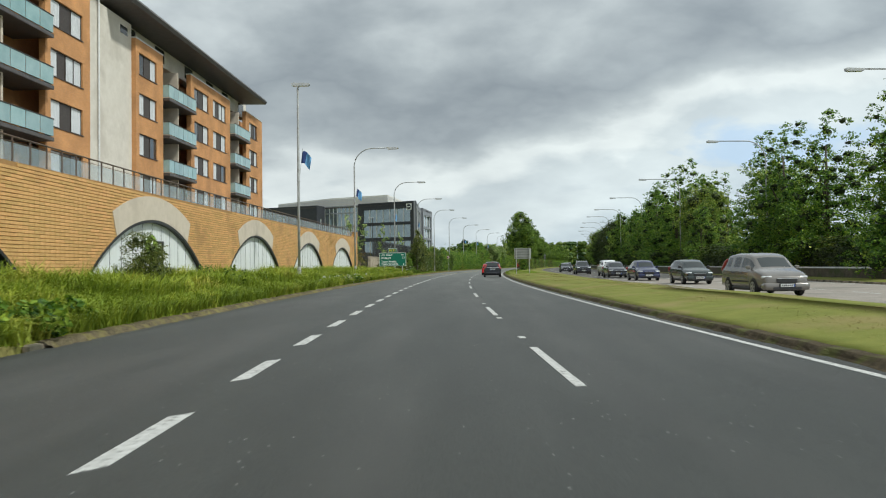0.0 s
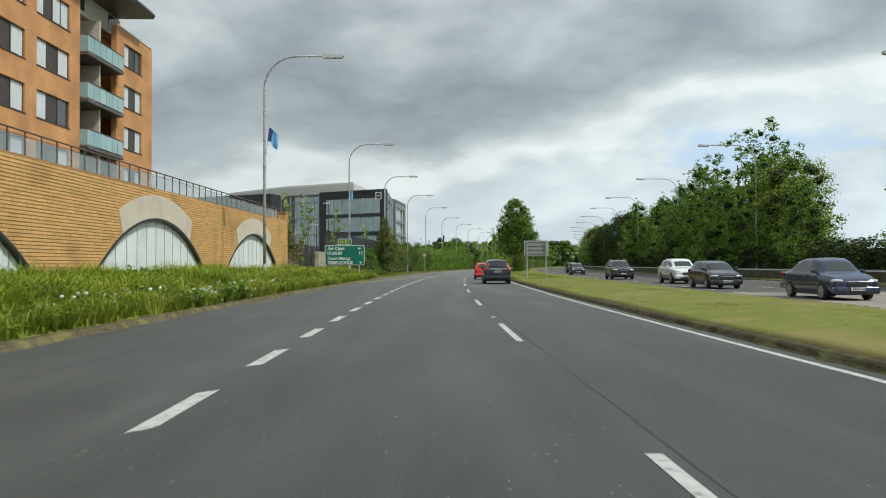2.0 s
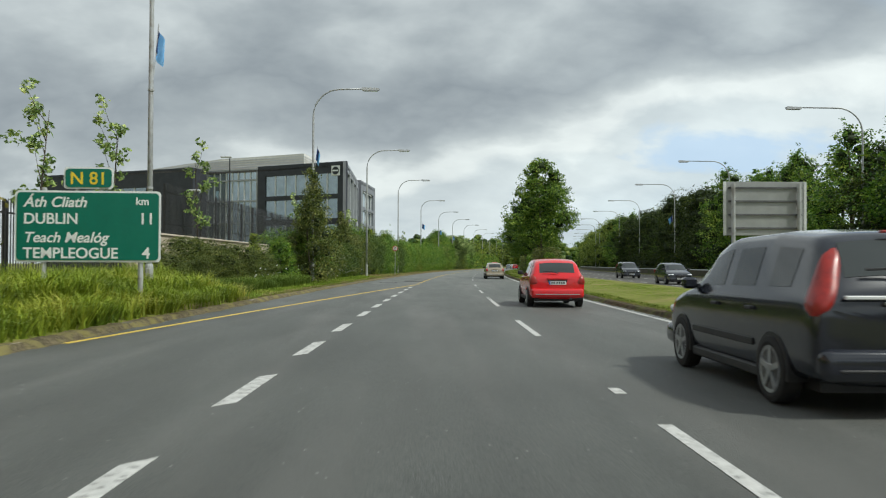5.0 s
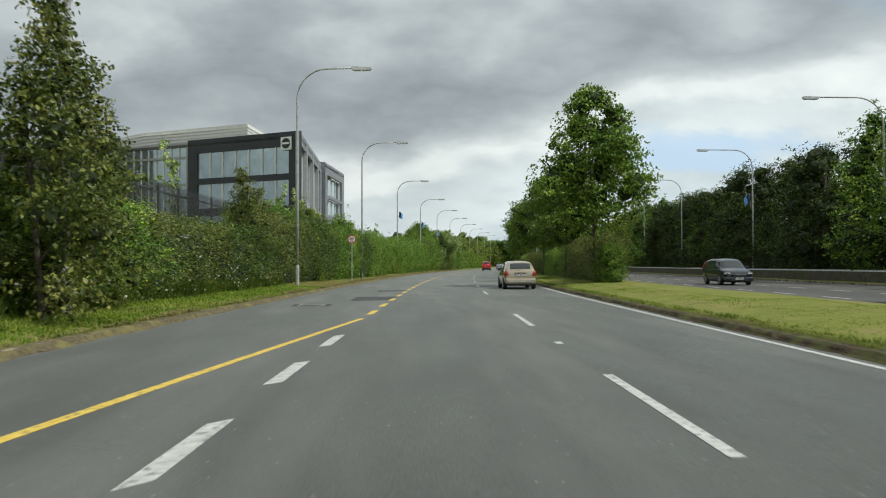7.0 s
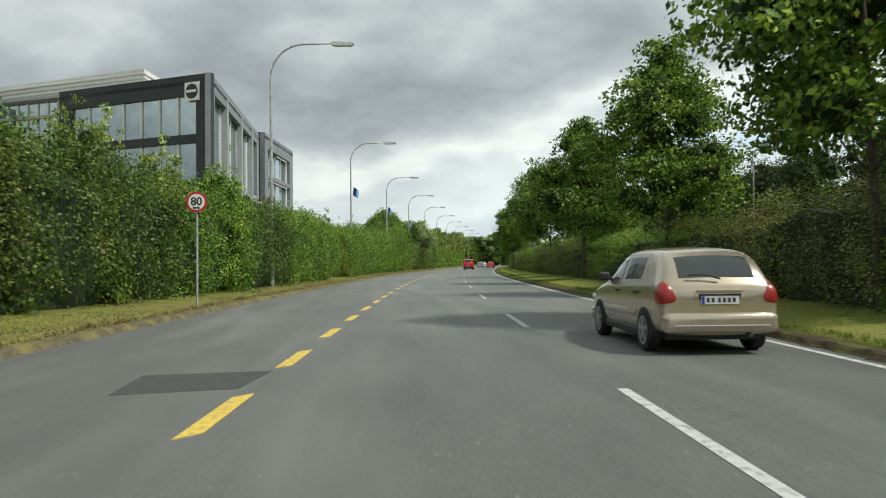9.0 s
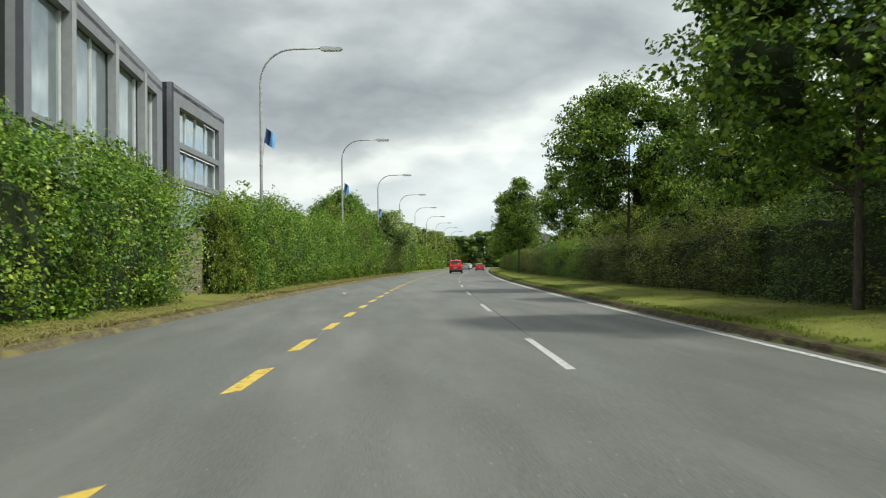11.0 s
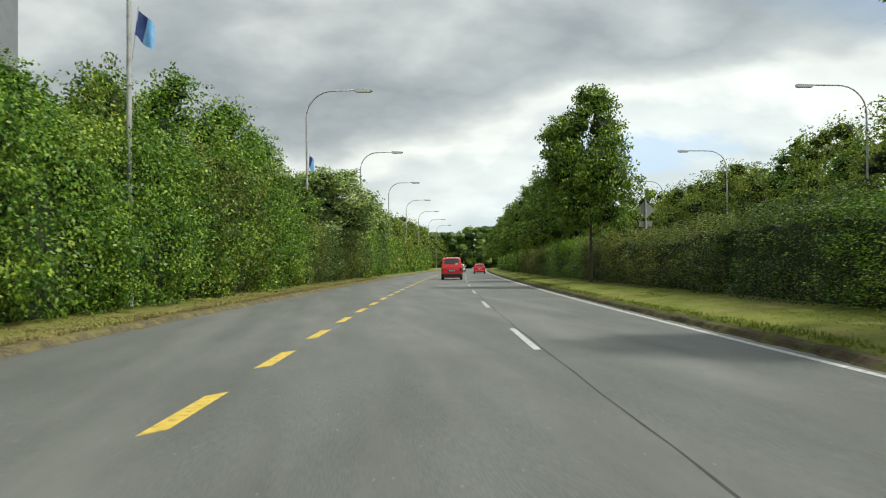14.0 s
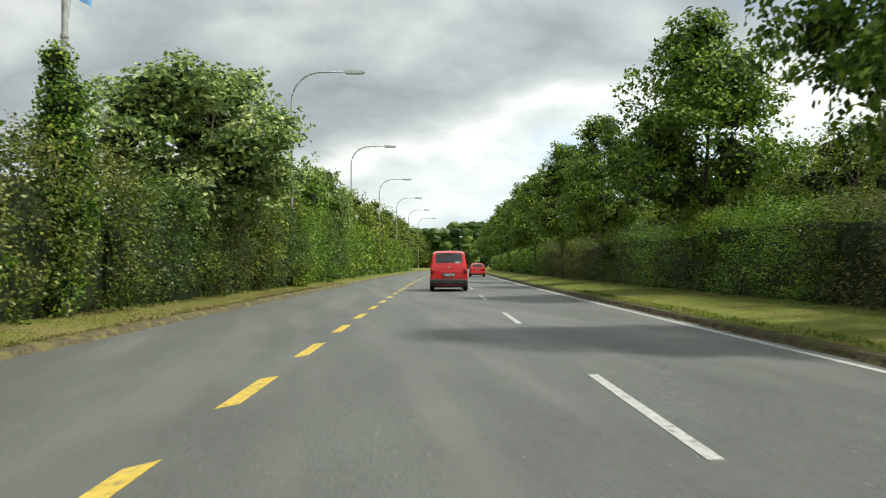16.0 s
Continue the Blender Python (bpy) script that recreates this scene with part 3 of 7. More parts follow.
for k in range(-4, 30):                                    # white broken line of the near lane
    end = 5.85 + 4.03 * k if k < 11 else 6.2 + 4.0 * k + (0.55 if k > 22 else 0.0)
    mark(end - 1.9, end, 0.46, 0.17, M["white_paint"], road, skew=0.22)
for k in range(0, 75):                                     # yellow broken line
    end = 130.7 + 4.0 * k if k < 12 else 184.08 + 3.965 * (k - 13)
    mark(end - 1.85, end, 0.46, 0.17, M["yellow_paint"], road, skew=0.22)
mark(90.0, 127.4, -3.55, 0.13, M["yellow_paint"], road, "taper_line", 0.42)
near_ends = [7.45 + 12 * k for k in range(-3, 8)] + [101.8, 113.4, 124.8, 142.7, 154.4, 166.9, 179.4] + [191.4 + 11.93 * k for k in range(0, 22)]
for y in near_ends:
    mark(y, y + 4.0, 4.22, 0.12, M["white_paint"], road)
for y, d in ((13.0, 0.35), (18.2, 0.35), (25.6, 0.35), (49.5, 0.35), (71.5, 0.3), (72.4, 0.45), (85.0, 0.35), (106.3, 0.6), (107.4, 0.65), (108.4, 0.2), (121.0, 0.35)):
    mark(y, y + d, 4.23, 0.12, M["white_paint"], road, "worn_mark")
mark(-50, 66.0, 7.62, 0.13, M["white_paint"], road, "edge_line")
mark(66.6, 420, 7.68, 0.13, M["white_paint"], road, "edge_line")
for u, first in ((17.2, -6), (21.2, -3)):
    for k in range(0, 60):
        mark(first + 4.75 * k, first + 4.75 * k + 2.1, u, 0.14, M["white_paint"], far_road)
mark(-50, 420, 26.6, 0.14, M["white_paint"], far_road, "edge_line")


def patch(y0, y1, u0, u1, mat, name, parent=road):
    bm = bmesh.new()
    out = [(u0, y0), (u1, y0 + 0.25), (u1 + 0.1, y1), (u0 - 0.15, y1 - 0.2)]
    lo, hi = [bm.verts.new(at(y, u, 0.0005)) for u, y in out], [bm.verts.new(at(y, u, 0.004)) for u, y in out]
    bm.faces.new(lo[::-1]), bm.faces.new(hi)
    for i in range(4):
        bm.faces.new((lo[i], lo[(i + 1) % 4], hi[(i + 1) % 4], hi[i]))
    return part(name, bm, mat, parent)


patch(137.2, 140.7, -1.0, 0.35, M["asphalt_patch"], "asphalt_repair")
patch(147.0, 148.6, -0.9, 0.30, M["asphalt_patch"], "asphalt_repair")


def crack(y0, y1, u):
    """A tarred seam, uneven in width."""
    bm = bmesh.new()
    rng = random.Random(int(y0))
    rows = []
    y = y0
    while y <= y1:
        w = 0.003 + 0.012 * rng.random()
        c = u + 0.05 * noise.noise((y * 0.5, 0, 7))
        rows.append([bm.verts.new(at(y, c - w, 0.003)), bm.verts.new(at(y, c + w, 0.003))])
        y += 0.8
    for a, b in zip(rows, rows[1:]):
        bm.faces.new((a[0], a[1], b[1], b[0]))
    return part("tar_seam", bm, M["asphalt_patch"], road)


crack(184, 250, 4.33)
crack(30, 60, 4.40)


def manhole(y, u):
    ob = thing("manhole_cover", Matrix.Translation(at(y, u, 0)), "worn rectangular manhole cover in mortar bed", "manhole")
    part("repair", boxes(((-0.62, -0.55, 0.001), (0.62, 0.55, 0.004))), M["asphalt_patch"], ob)
    part("surround", boxes(((-0.42, -0.42, 0.004), (0.42, 0.42, 0.008))), M["concrete"], ob)
    bm = boxes(((-0.33, -0.33, 0.008), (0.33, 0.33, 0.012)), bevel=0.003)
    for k in range(7):
        box(bm, (-0.29 + 0.09 * k, -0.28, 0.012), (-0.25 + 0.09 * k, 0.28, 0.015))
    part("lid", bm, M["steel_rim"], ob)


manhole(134.0, -1.85)


def arrow(y, u):
    bm = bmesh.new()
    prism(bm, [(-0.08, 0), (0.08, 0), (0.08, 2.2), (0.38, 2.2), (0.0, 3.6), (-0.38, 2.2), (-0.08, 2.2)], 0.001, 0.006, "z")
    ob = part("painted_arrow", bm, M["white_paint"], road)
    ob.matrix_basis = Matrix.Translation(at(y, u, 0)) @ pose(0, 0, 0, 0, 0, heading(y) + 8) @ Matrix.Diagonal((0.6, 0.6, 1, 1))


arrow(206.5, -1.4)


def kerb(u, side, y0, y1, label, mat="kerb"):
    """Kerb stones about 0.9 m long, some sunk or leaning; those along the nearer stretch are single pieces."""
    top = thing("kerb", Matrix.Identity(4), label, "kerb", kind="structure")
    shapes = []
    rng = random.Random(5 if side < 0 else 9)
    for v in range(5):
        bm = bmesh.new()
        box(bm, (-0.075, -0.445, -0.2), (0.075, 0.445, 0.115 + 0.012 * rng.random()), None, 0.018)
        for w in bm.verts:
            w.co += Vector((rng.uniform(-1, 1), rng.uniform(-1, 1), rng.uniform(-1, 1))) * 0.007
        me = bpy.data.meshes.new("kerb_stone")
        bm.to_mesh(me)
        bm.free()
        me.materials.append(M[mat])
        shapes.append(me)
    k, y = 0, y0
    while y < y1:
        if k < 290:
            ob = new("kerb_stone", shapes[rng.randrange(5)])
            ob.parent = top
            ob.matrix_basis = Matrix.Translation(at(y, u + rng.uniform(-0.02, 0.02), rng.uniform(-0.04, -0.01) - (0.05 if side > 0 else 0.055 if y > 128 else 0.0))) @ pose(0, 0, 0, rng.uniform(-1.2, 1.2), side * rng.uniform(0, 2.5), heading(y) + rng.uniform(-1, 1))
        y += 0.905
        k += 1
    rest = mesh_object("kerb_far", ribbon(slab(u - 0.075, u + 0.075, -0.2, 0.115), y0 + 290 * 0.905, 560, 4), M[mat], top)
    rest["kind"] = "stuff"


kerb(ROAD_L - 0.08, -1, 12, 300, "worn concrete kerb stones along grass verge")
kerb(ROAD_R + 0.08, 1, 2, 300, "dirty dark concrete kerb stones along median", "dark_kerb")
for u in (OPP_L - 0.08, OPP_R + 0.08):
    tagged(mesh_object("kerb_opposite", ribbon(slab(u - 0.07, u + 0.07, -0.2, 0.11), -60, 560, 4, opp_shift), M["kerb"]), "concrete kerb of the opposite carriageway", "kerb", kind="structure")
tagged(mesh_object("soil_edge", ribbon(slab(8.18, 8.42, -0.1, 0.098), -60, 450, 4), M["soil"]), "bare dark soil strip behind the median kerb", "soil", kind="structure")

# ---- retaining wall with arches ----
WALL_U, WALL_Y0, WALL_Y1 = -8.6, -6.0, 88.0
ARCHES = [-1.9, 14.3, 30.4, 46.6, 62.7, 78.6]
ARCH_R, ARCH_Z = 9.6, -6.45


def wall_top(y):
    return 4.22 + 0.0050 * (y - 20)


def arch_height(y):
    best = -0.2
    for c in ARCHES:
        if abs(y - c) < ARCH_R:
            best = max(best, ARCH_Z + math.sqrt(ARCH_R ** 2 - (y - c) ** 2))
    return best


def build_wall():
    bm = bmesh.new()
    n = round((WALL_Y1 - WALL_Y0) / 0.25)
    cols = []
    for k in range(n + 1):
        y = WALL_Y0 + (WALL_Y1 - WALL_Y0) * k / n
        lo, hi = arch_height(y), wall_top(y)
        cols.append([bm.verts.new(at(y, u, z)) for u, z in ((WALL_U, lo), (WALL_U, hi), (WALL_U - 0.6, hi), (WALL_U - 0.6, lo))])
    for a, b in zip(cols, cols[1:]):
        for i in range(4):
            bm.faces.new((a[i], a[(i + 1) % 4], b[(i + 1) % 4], b[i]))
    bm.faces.new(cols[0][::-1]), bm.faces.new(cols[-1])
    bmesh.ops.recalc_face_normals(bm, faces=bm.faces)
    wall = mesh_object("wall_retaining", bm, M["mortar"])
    tagged(wall, "buff coursed brick retaining wall with arched bays", "wall", kind="structure")
    # end return of the wall, and its taller pier
    part("end_return", boxes(((-34, WALL_Y1 - 0.6, -0.2), (at(WALL_Y1, WALL_U - 0.6).x, WALL_Y1, wall_top(WALL_Y1)))), M["buff_brick"], wall)
    x = at(WALL_Y1, WALL_U).x
    part("end_pier", boxes(((x - 0.95, WALL_Y1 - 1.0, wall_top(WALL_Y1)), (x + 0.04, WALL_Y1 + 0.03, wall_top(WALL_Y1) + 0.50)), ((x - 1.0, WALL_Y1 - 1.05, wall_top(WALL_Y1) + 0.50), (x + 0.08, WALL_Y1 + 0.08, wall_top(WALL_Y1) + 0.57))), M["buff_brick"], wall)
    for c in ARCHES:
        if c < 5:
            continue
        bm = bmesh.new()                                    # cream band over the crown
        rows = []
        for k in range(25):
            w = radians(-23.0 + 46.0 * k / 24)
            rows.append([bm.verts.new(at(c + r * math.sin(w), WALL_U + d, ARCH_Z + r * math.cos(w))) for r, d in ((ARCH_R + 0.08, 0.045), (ARCH_R + 1.0, 0.045), (ARCH_R + 1.0, -0.1), (ARCH_R + 0.08, -0.1))])
        for a, b in zip(rows, rows[1:]):
            for i in range(4):
                bm.faces.new((a[i], a[(i + 1) % 4], b[(i + 1) % 4], b[i]))
        bm.faces.new(rows[0][::-1]), bm.faces.new(rows[-1])
        bmesh.ops.recalc_face_normals(bm, faces=bm.faces)
        part("arch_band", bm, M["cream"], wall, "cream rendered band over the arch")
        bm = bmesh.new()                                    # dark strip paints the recess shadow round the arch, covers stepped brick ends
        rows = []
        for k in range(41):
            w = radians(-47 + 94 * k / 40)
            rows.append([bm.verts.new(at(c + r * math.sin(w), WALL_U + d, ARCH_Z + r * math.cos(w))) for r, d in ((ARCH_R - 0.03, 0.045), (ARCH_R + 0.07, 0.045), (ARCH_R + 0.07, -0.2), (ARCH_R - 0.03, -0.2))])
        for a, b in zip(rows, rows[1:]):
            for i in range(4):
                bm.faces.new((a[i], a[(i + 1) % 4], b[(i + 1) % 4], b[i]))
        bmesh.ops.recalc_face_normals(bm, faces=bm.faces)
        part("arch_shadow_strip", bm, M["dark_trim"], wall, "black steel arch edge")
        edges = [-7.0 + 1.0 * k for k in range(15)]
        for a, b in zip(edges, edges[1:]):                  # white panels, each with a folded rib
            bm = bmesh.new()
            za, zb = (max(0.0, ARCH_Z + math.sqrt(max(0, (ARCH_R - 0.02) ** 2 - q * q))) for q in (a + 0.015, b - 0.015))
            steps = 6
            for k in range(steps):
                q0, q1 = a + 0.02 + (b - a - 0.04) * k / steps, a + 0.02 + (b - a - 0.04) * (k + 1) / steps
                d0 = 0.0 if k % 2 else 0.02
                z0, z1 = (max(0.01, ARCH_Z + math.sqrt((ARCH_R - 0.02) ** 2 - q * q)) for q in (q0, q1))
                f = [bm.verts.new(at(c + q, WALL_U - 0.15 + e, z)) for q, e, z in ((q0, d0, -0.1), (q1, 0.02 - d0, -0.1), (q1, 0.02 - d0, z1), (q0, d0, z0))]
                bm.faces.new(f)
            part("panel", bm, M["white_panel"], wall)
            if abs(a) < 6.6:
                part("joint_strip", boxes((tuple(at(c + a - 0.014, WALL_U - 0.16, 0.0)), tuple(at(c + a + 0.014, WALL_U - 0.125, max(0.1, za - 0.05))))), M["dark_trim"], wall)
        # black sheet added behind the panels to close the bay
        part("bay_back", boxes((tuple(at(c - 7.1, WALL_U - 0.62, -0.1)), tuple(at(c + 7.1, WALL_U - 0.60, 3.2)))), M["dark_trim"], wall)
    # door frame behind the glazing of one bay, with a green oval emblem
    c = 30.4
    for lo, hi in (((c - 1.0, 2.32), (c + 1.15, 2.42)), ((c + 1.05, 0.5), (c + 1.15, 2.32))):
        part("door_frame", boxes((tuple(at(lo[0], WALL_U - 0.125, lo[1])), tuple(at(hi[0], WALL_U - 0.085, hi[1])))), M["dark_trim"], wall)
    bm = bmesh.new()
    prism(bm, [(c - 0.2 + 0.58 * math.cos(w), 2.12 + 0.52 * math.sin(w)) for w in (2 * math.pi * k / 28 for k in range(28))], 0.0, 0.012, "x")
    ob = part("emblem", bm, M["emblem_green"], wall, "green oval emblem")
    ob.matrix_basis = Matrix.Translation((road_x(c) + WALL_U - 0.075, 0, 0))
    for z0, z1, w in ((1.80, 1.93, 0.60), (2.02, 2.46, 0.20)):
        part("emblem_bar", boxes((tuple(at(c - 0.2 - w / 2, WALL_U - 0.07, z0)), tuple(at(c - 0.2 + w / 2, WALL_U - 0.055, z1)))), M["sign_white"], wall)


build_wall()


def build_railing():
    rail = thing("terrace_railing", Matrix.Identity(4), "bronze brown steel terrace railing with clear glass panes", "railing", kind="")
    base = lambda y: wall_top(y)
    bm = bmesh.new()
    tube(bm, [at(y, WALL_U - 0.25, base(y) + 0.74) for y in range(-4, 88, 4)] + [at(86.9, WALL_U - 0.25, base(87) + 0.74)], 0.027, 6)
    part("top_rail", bm, M["bronze_steel"], rail)
    bm = bmesh.new()
    tube(bm, [at(y, WALL_U - 0.25, base(y) + 0.60) for y in range(-4, 88, 4)] + [at(86.9, WALL_U - 0.25, base(87) + 0.60)], 0.012, 5)
    part("lower_rail", bm, M["bronze_steel"], rail)
    y = 8.0
    while y < 86.6:
        z = base(y)
        p = at(y, WALL_U - 0.25, 0)
        part("post", boxes(((p.x - 0.02, y - 0.02, z - 0.02), (p.x + 0.02, y + 0.02, z + 0.73))), M["bronze_steel"], rail)
        if y < 85:
            q = at(y + 0.95, WALL_U - 0.25, 0)
            bm = bmesh.new()
            lo = [bm.verts.new((v.x + d, v.y + e, base(v.y) + h)) for d in (-0.006, 0.006) for v, e, h in ((p, 0.05, 0.06), (q, -0.05, 0.06), (q, -0.05, 0.57), (p, 0.05, 0.57))]
            bm.faces.new(lo[:4][::-1]), bm.faces.new(lo[4:])
            for i in range(4):
                bm.faces.new((lo[i], lo[(i + 1) % 4], lo[4 + (i + 1) % 4], lo[4 + i]))
            part("pane", bm, M["rail_glass"], rail)
        y += 0.95


build_railing()

# ---- apartment block on the terrace ----


def apartment_block():
    """Local frame: y along the road, x towards the road, z up; the front stands at x = 0."""
    y_mid = 70.0
    m = Matrix.Translation(at(y_mid, -21.0, 0)) @ pose(0, 0, 0, 0, 0, heading(y_mid) * 0.7)
    block = thing("apartment_building", m, "orange brick apartment block with glass balconies and overhanging roof", "building")
    Y = lambda v: v - y_mid
    base, top, floor_h = 4.6, 19.0, 3.12
    floors = [6.2 + floor_h * k for k in range(5)]           # floor levels of the flats

    def wall_piece(name, y0, y1, z0, z1, mat, x0=-0.4, x1=0.0, holes=()):
        """An upright wall with window openings through it: holes are (y0, y1, z0, z1)."""
        bm = bmesh.new()
        ys = sorted({y0, y1, *[h[0] for h in holes], *[h[1] for h in holes]})
        zs = sorted({z0, z1, *[h[2] for h in holes], *[h[3] for h in holes]})
        solid = lambda a, b: not any(h[0] <= a < h[1] and h[2] <= b < h[3] for h in holes)
        for i in range(len(ys) - 1):
            for j in range(len(zs) - 1):
                if solid(ys[i], zs[j]):
                    box(bm, (x0, Y(ys[i]), zs[j]), (x1, Y(ys[i + 1]), zs[j + 1]))
        bmesh.ops.remove_doubles(bm, verts=bm.verts, dist=0.001)
        seen = {}
        for f in bm.faces:
            seen.setdefault(tuple(round(c, 3) for c in f.calc_center_median()), []).append(f)
        bmesh.ops.delete(bm, geom=[f for fs in seen.values() if len(fs) > 1 for f in fs], context="FACES_ONLY")
        return part(name, bm, mat, block)

    def window(y0, y1, z0, z1, pattern, x=-0.12):
        w = part("window", boxes(((x - 0.05, Y(y0), z0), (x, Y(y1), z0 + 0.06)), ((x - 0.05, Y(y0), z1 - 0.06), (x, Y(y1), z1)), ((x - 0.05, Y(y0), z0), (x, Y(y0) + 0.06, z1)), ((x - 0.05, Y(y1) - 0.06, z0), (x, Y(y1), z1))), M["window_frame"], block)
        edges = [y0 + (y1 - y0) * k / len(pattern) for k in range(len(pattern) + 1)]
        for a, b, p in zip(edges, edges[1:], pattern):
            part("pane", boxes(((x - 0.04, Y(a) + 0.04, z0 + 0.05), (x - 0.025, Y(b) - 0.04, z1 - 0.05))), M["curtain"] if p == "c" else M["window_frame"] if p == "s" else M["window_glass"], w)
            part("mullion", boxes(((x - 0.04, Y(b) - 0.03, z0 + 0.04), (x + 0.01, Y(b) + 0.03, z1 - 0.04))), M["window_frame"], w)
        part("window_sill", boxes(((x, Y(y0) - 0.05, z0 - 0.06), (0.05, Y(y1) + 0.05, z0))), M["window_frame"], w)
        return w

    def brick_bay(y0, y1, wins, top_z):
        holes = []
        for fl in floors[:4]:
            if fl + 2.6 > top_z:
                continue
            for a, b in wins:
                holes.append((a, b, fl + 0.80, fl + 2.48))
        wall_piece("wall", y0, y1, base, top_z, M["orange_brick"], holes=holes)
        rng = random.Random(int(y0 * 10))
        for a, b, z0, z1 in holes:
            window(a, b, z0, z1, rng.choice(["csc", "gsc", "csg", "cscc", "gsc", "csc"]))
        part("parapet", boxes(((-0.45, Y(y0) - 0.03, top_z), (0.05, Y(y1) + 0.03, top_z + 0.09))), M["pale_frame"], block)

    def balcony_bay(y0, y1, top_z):
        part("wall", boxes(((-2.2, Y(y0) - 0.2, base), (-2.0, Y((y0 + y1) / 2), top_z))), M["grey_render"], block, "pale render balcony rear wall")
        part("wall", boxes(((-2.2, Y((y0 + y1) / 2), base), (-2.0, Y(y1) + 0.2, top_z))), M["orange_brick"], block, "brick balcony rear wall")
        for fl in floors[:5]:
            if fl > top_z - 1.0:
                continue
            bal = part("balcony", boxes(((-2.0, Y(y0) + 0.01, fl - 0.30), (0.55, Y(y1) - 0.01, fl - 0.06)), bevel=0.02), M["roof_dark"], block)
            n = 6
            for k in range(n):
                a, b = y0 + (y1 - y0) * k / n, y0 + (y1 - y0) * (k + 1) / n
                part("pane", boxes(((0.49, Y(a) + 0.03, fl + 0.02), (0.51, Y(b) - 0.03, fl + 1.02))), M["balcony_glass"], bal)
            for s in (y0 + 0.03, y1 - 0.05):
                part("pane", boxes(((-0.02, Y(s), fl + 0.02), (0.5, Y(s) + 0.02, fl + 1.02))), M["balcony_glass"], bal)
            part("handrail", boxes(((0.46, Y(y0), fl + 1.03), (0.54, Y(y1), fl + 1.08))), M["window_frame"], bal)
            if fl + 2.8 < top_z + 1.0:
                part("fin", boxes(((-1.9, Y((y0 + y1) / 2) - 0.09, fl - 0.06), (0.05, Y((y0 + y1) / 2) + 0.09, fl + 2.80))), M["cream"], bal, "pale render dividing fin")
                part("door", boxes(((-2.0, Y(y0) + 0.4, fl), (-1.94, Y(y0) + 2.2, fl + 2.2))), M["window_glass"], bal)

    brick_bay(58.9, 64.2, [(59.5, 62.9)], top)
    balcony_bay(64.2, 70.7, top - 0.6)
    brick_bay(70.7, 82.4, [(71.6, 75.6), (76.9, 81.0)], top)
    balcony_bay(82.4, 88.2, top - 0.6)
    brick_bay(88.2, 95.0, [(89.6, 93.0)], top)
    # stair core in pale render, set back, with its rainwater pipe
    part("stair_core", boxes(((-6, Y(51.5), base), (-0.35, Y(58.9), 20.0))), M["grey_render"], block, "pale grey rendered stair core")
    bm = bmesh.new()
    tube(bm, [(-0.25, Y(53.4), 5.5), (-0.25, Y(53.4), 20.4)], 0.07, 8)
    part("rainwater_pipe", bm, M["pale_frame"], block)
    part("core_window", boxes(((-0.40, Y(57.0), 18.9), (-0.33, Y(58.2), 19.5))), M["window_glass"], block)
    # nearer wing
    brick_bay(46.0, 51.6, [(46.6, 50.6)], 21.6)
    balcony_bay(37.0, 46.0, 21.0)
    brick_bay(30.0, 37.0, [(31.5, 35.5)], 21.6)
    part("rear_body", boxes(((-14, Y(30), base), (-2.2, Y(51.4), 21.4)), ((-14, Y(51.6), base), (-2.25, Y(94.9), 18.9))), M["orange_brick"], block)
    part("end_wall", boxes(((-14, Y(94.92), base), (-0.02, Y(95.2), 18.9))), M["orange_brick"], block)
    # recessed top storey and roof
    part("top_storey", boxes(((-13, Y(55), 18.95), (-1.4, Y(93.2), 20.75))), M["grey_render"], block, "recessed pale grey top storey")
    for a in (60, 66, 73, 79, 84, 90):
        part("top_window", boxes(((-1.42, Y(a), 19.25), (-1.36, Y(a + 2.0), 20.4))), M["window_glass"], block)
    bm = bmesh.new()
    prism(bm, [(-14.5, 20.7), (1.4, 20.45), (1.55, 20.7), (1.4, 20.95), (-14.5, 21.4)], Y(54.6), Y(91.7), "y")
    part("roof", bm, M["roof_dark"], block, "dark overhanging roof slab")
    part("roof", boxes(((-14.5, Y(29.5), 22.4), (1.5, Y(52.5), 22.8)), bevel=0.05), M["roof_dark"], block, "dark overhanging roof slab")


apartment_block()
tagged(mesh_object("terrace", boxes(((-60, 0, -0.2), (at(60, -9.2).x - 0.6, 86.9, 4.15))), M["concrete"]), "raised concrete terrace behind the retaining wall", "terrace", kind="structure")

# ---- office building ----


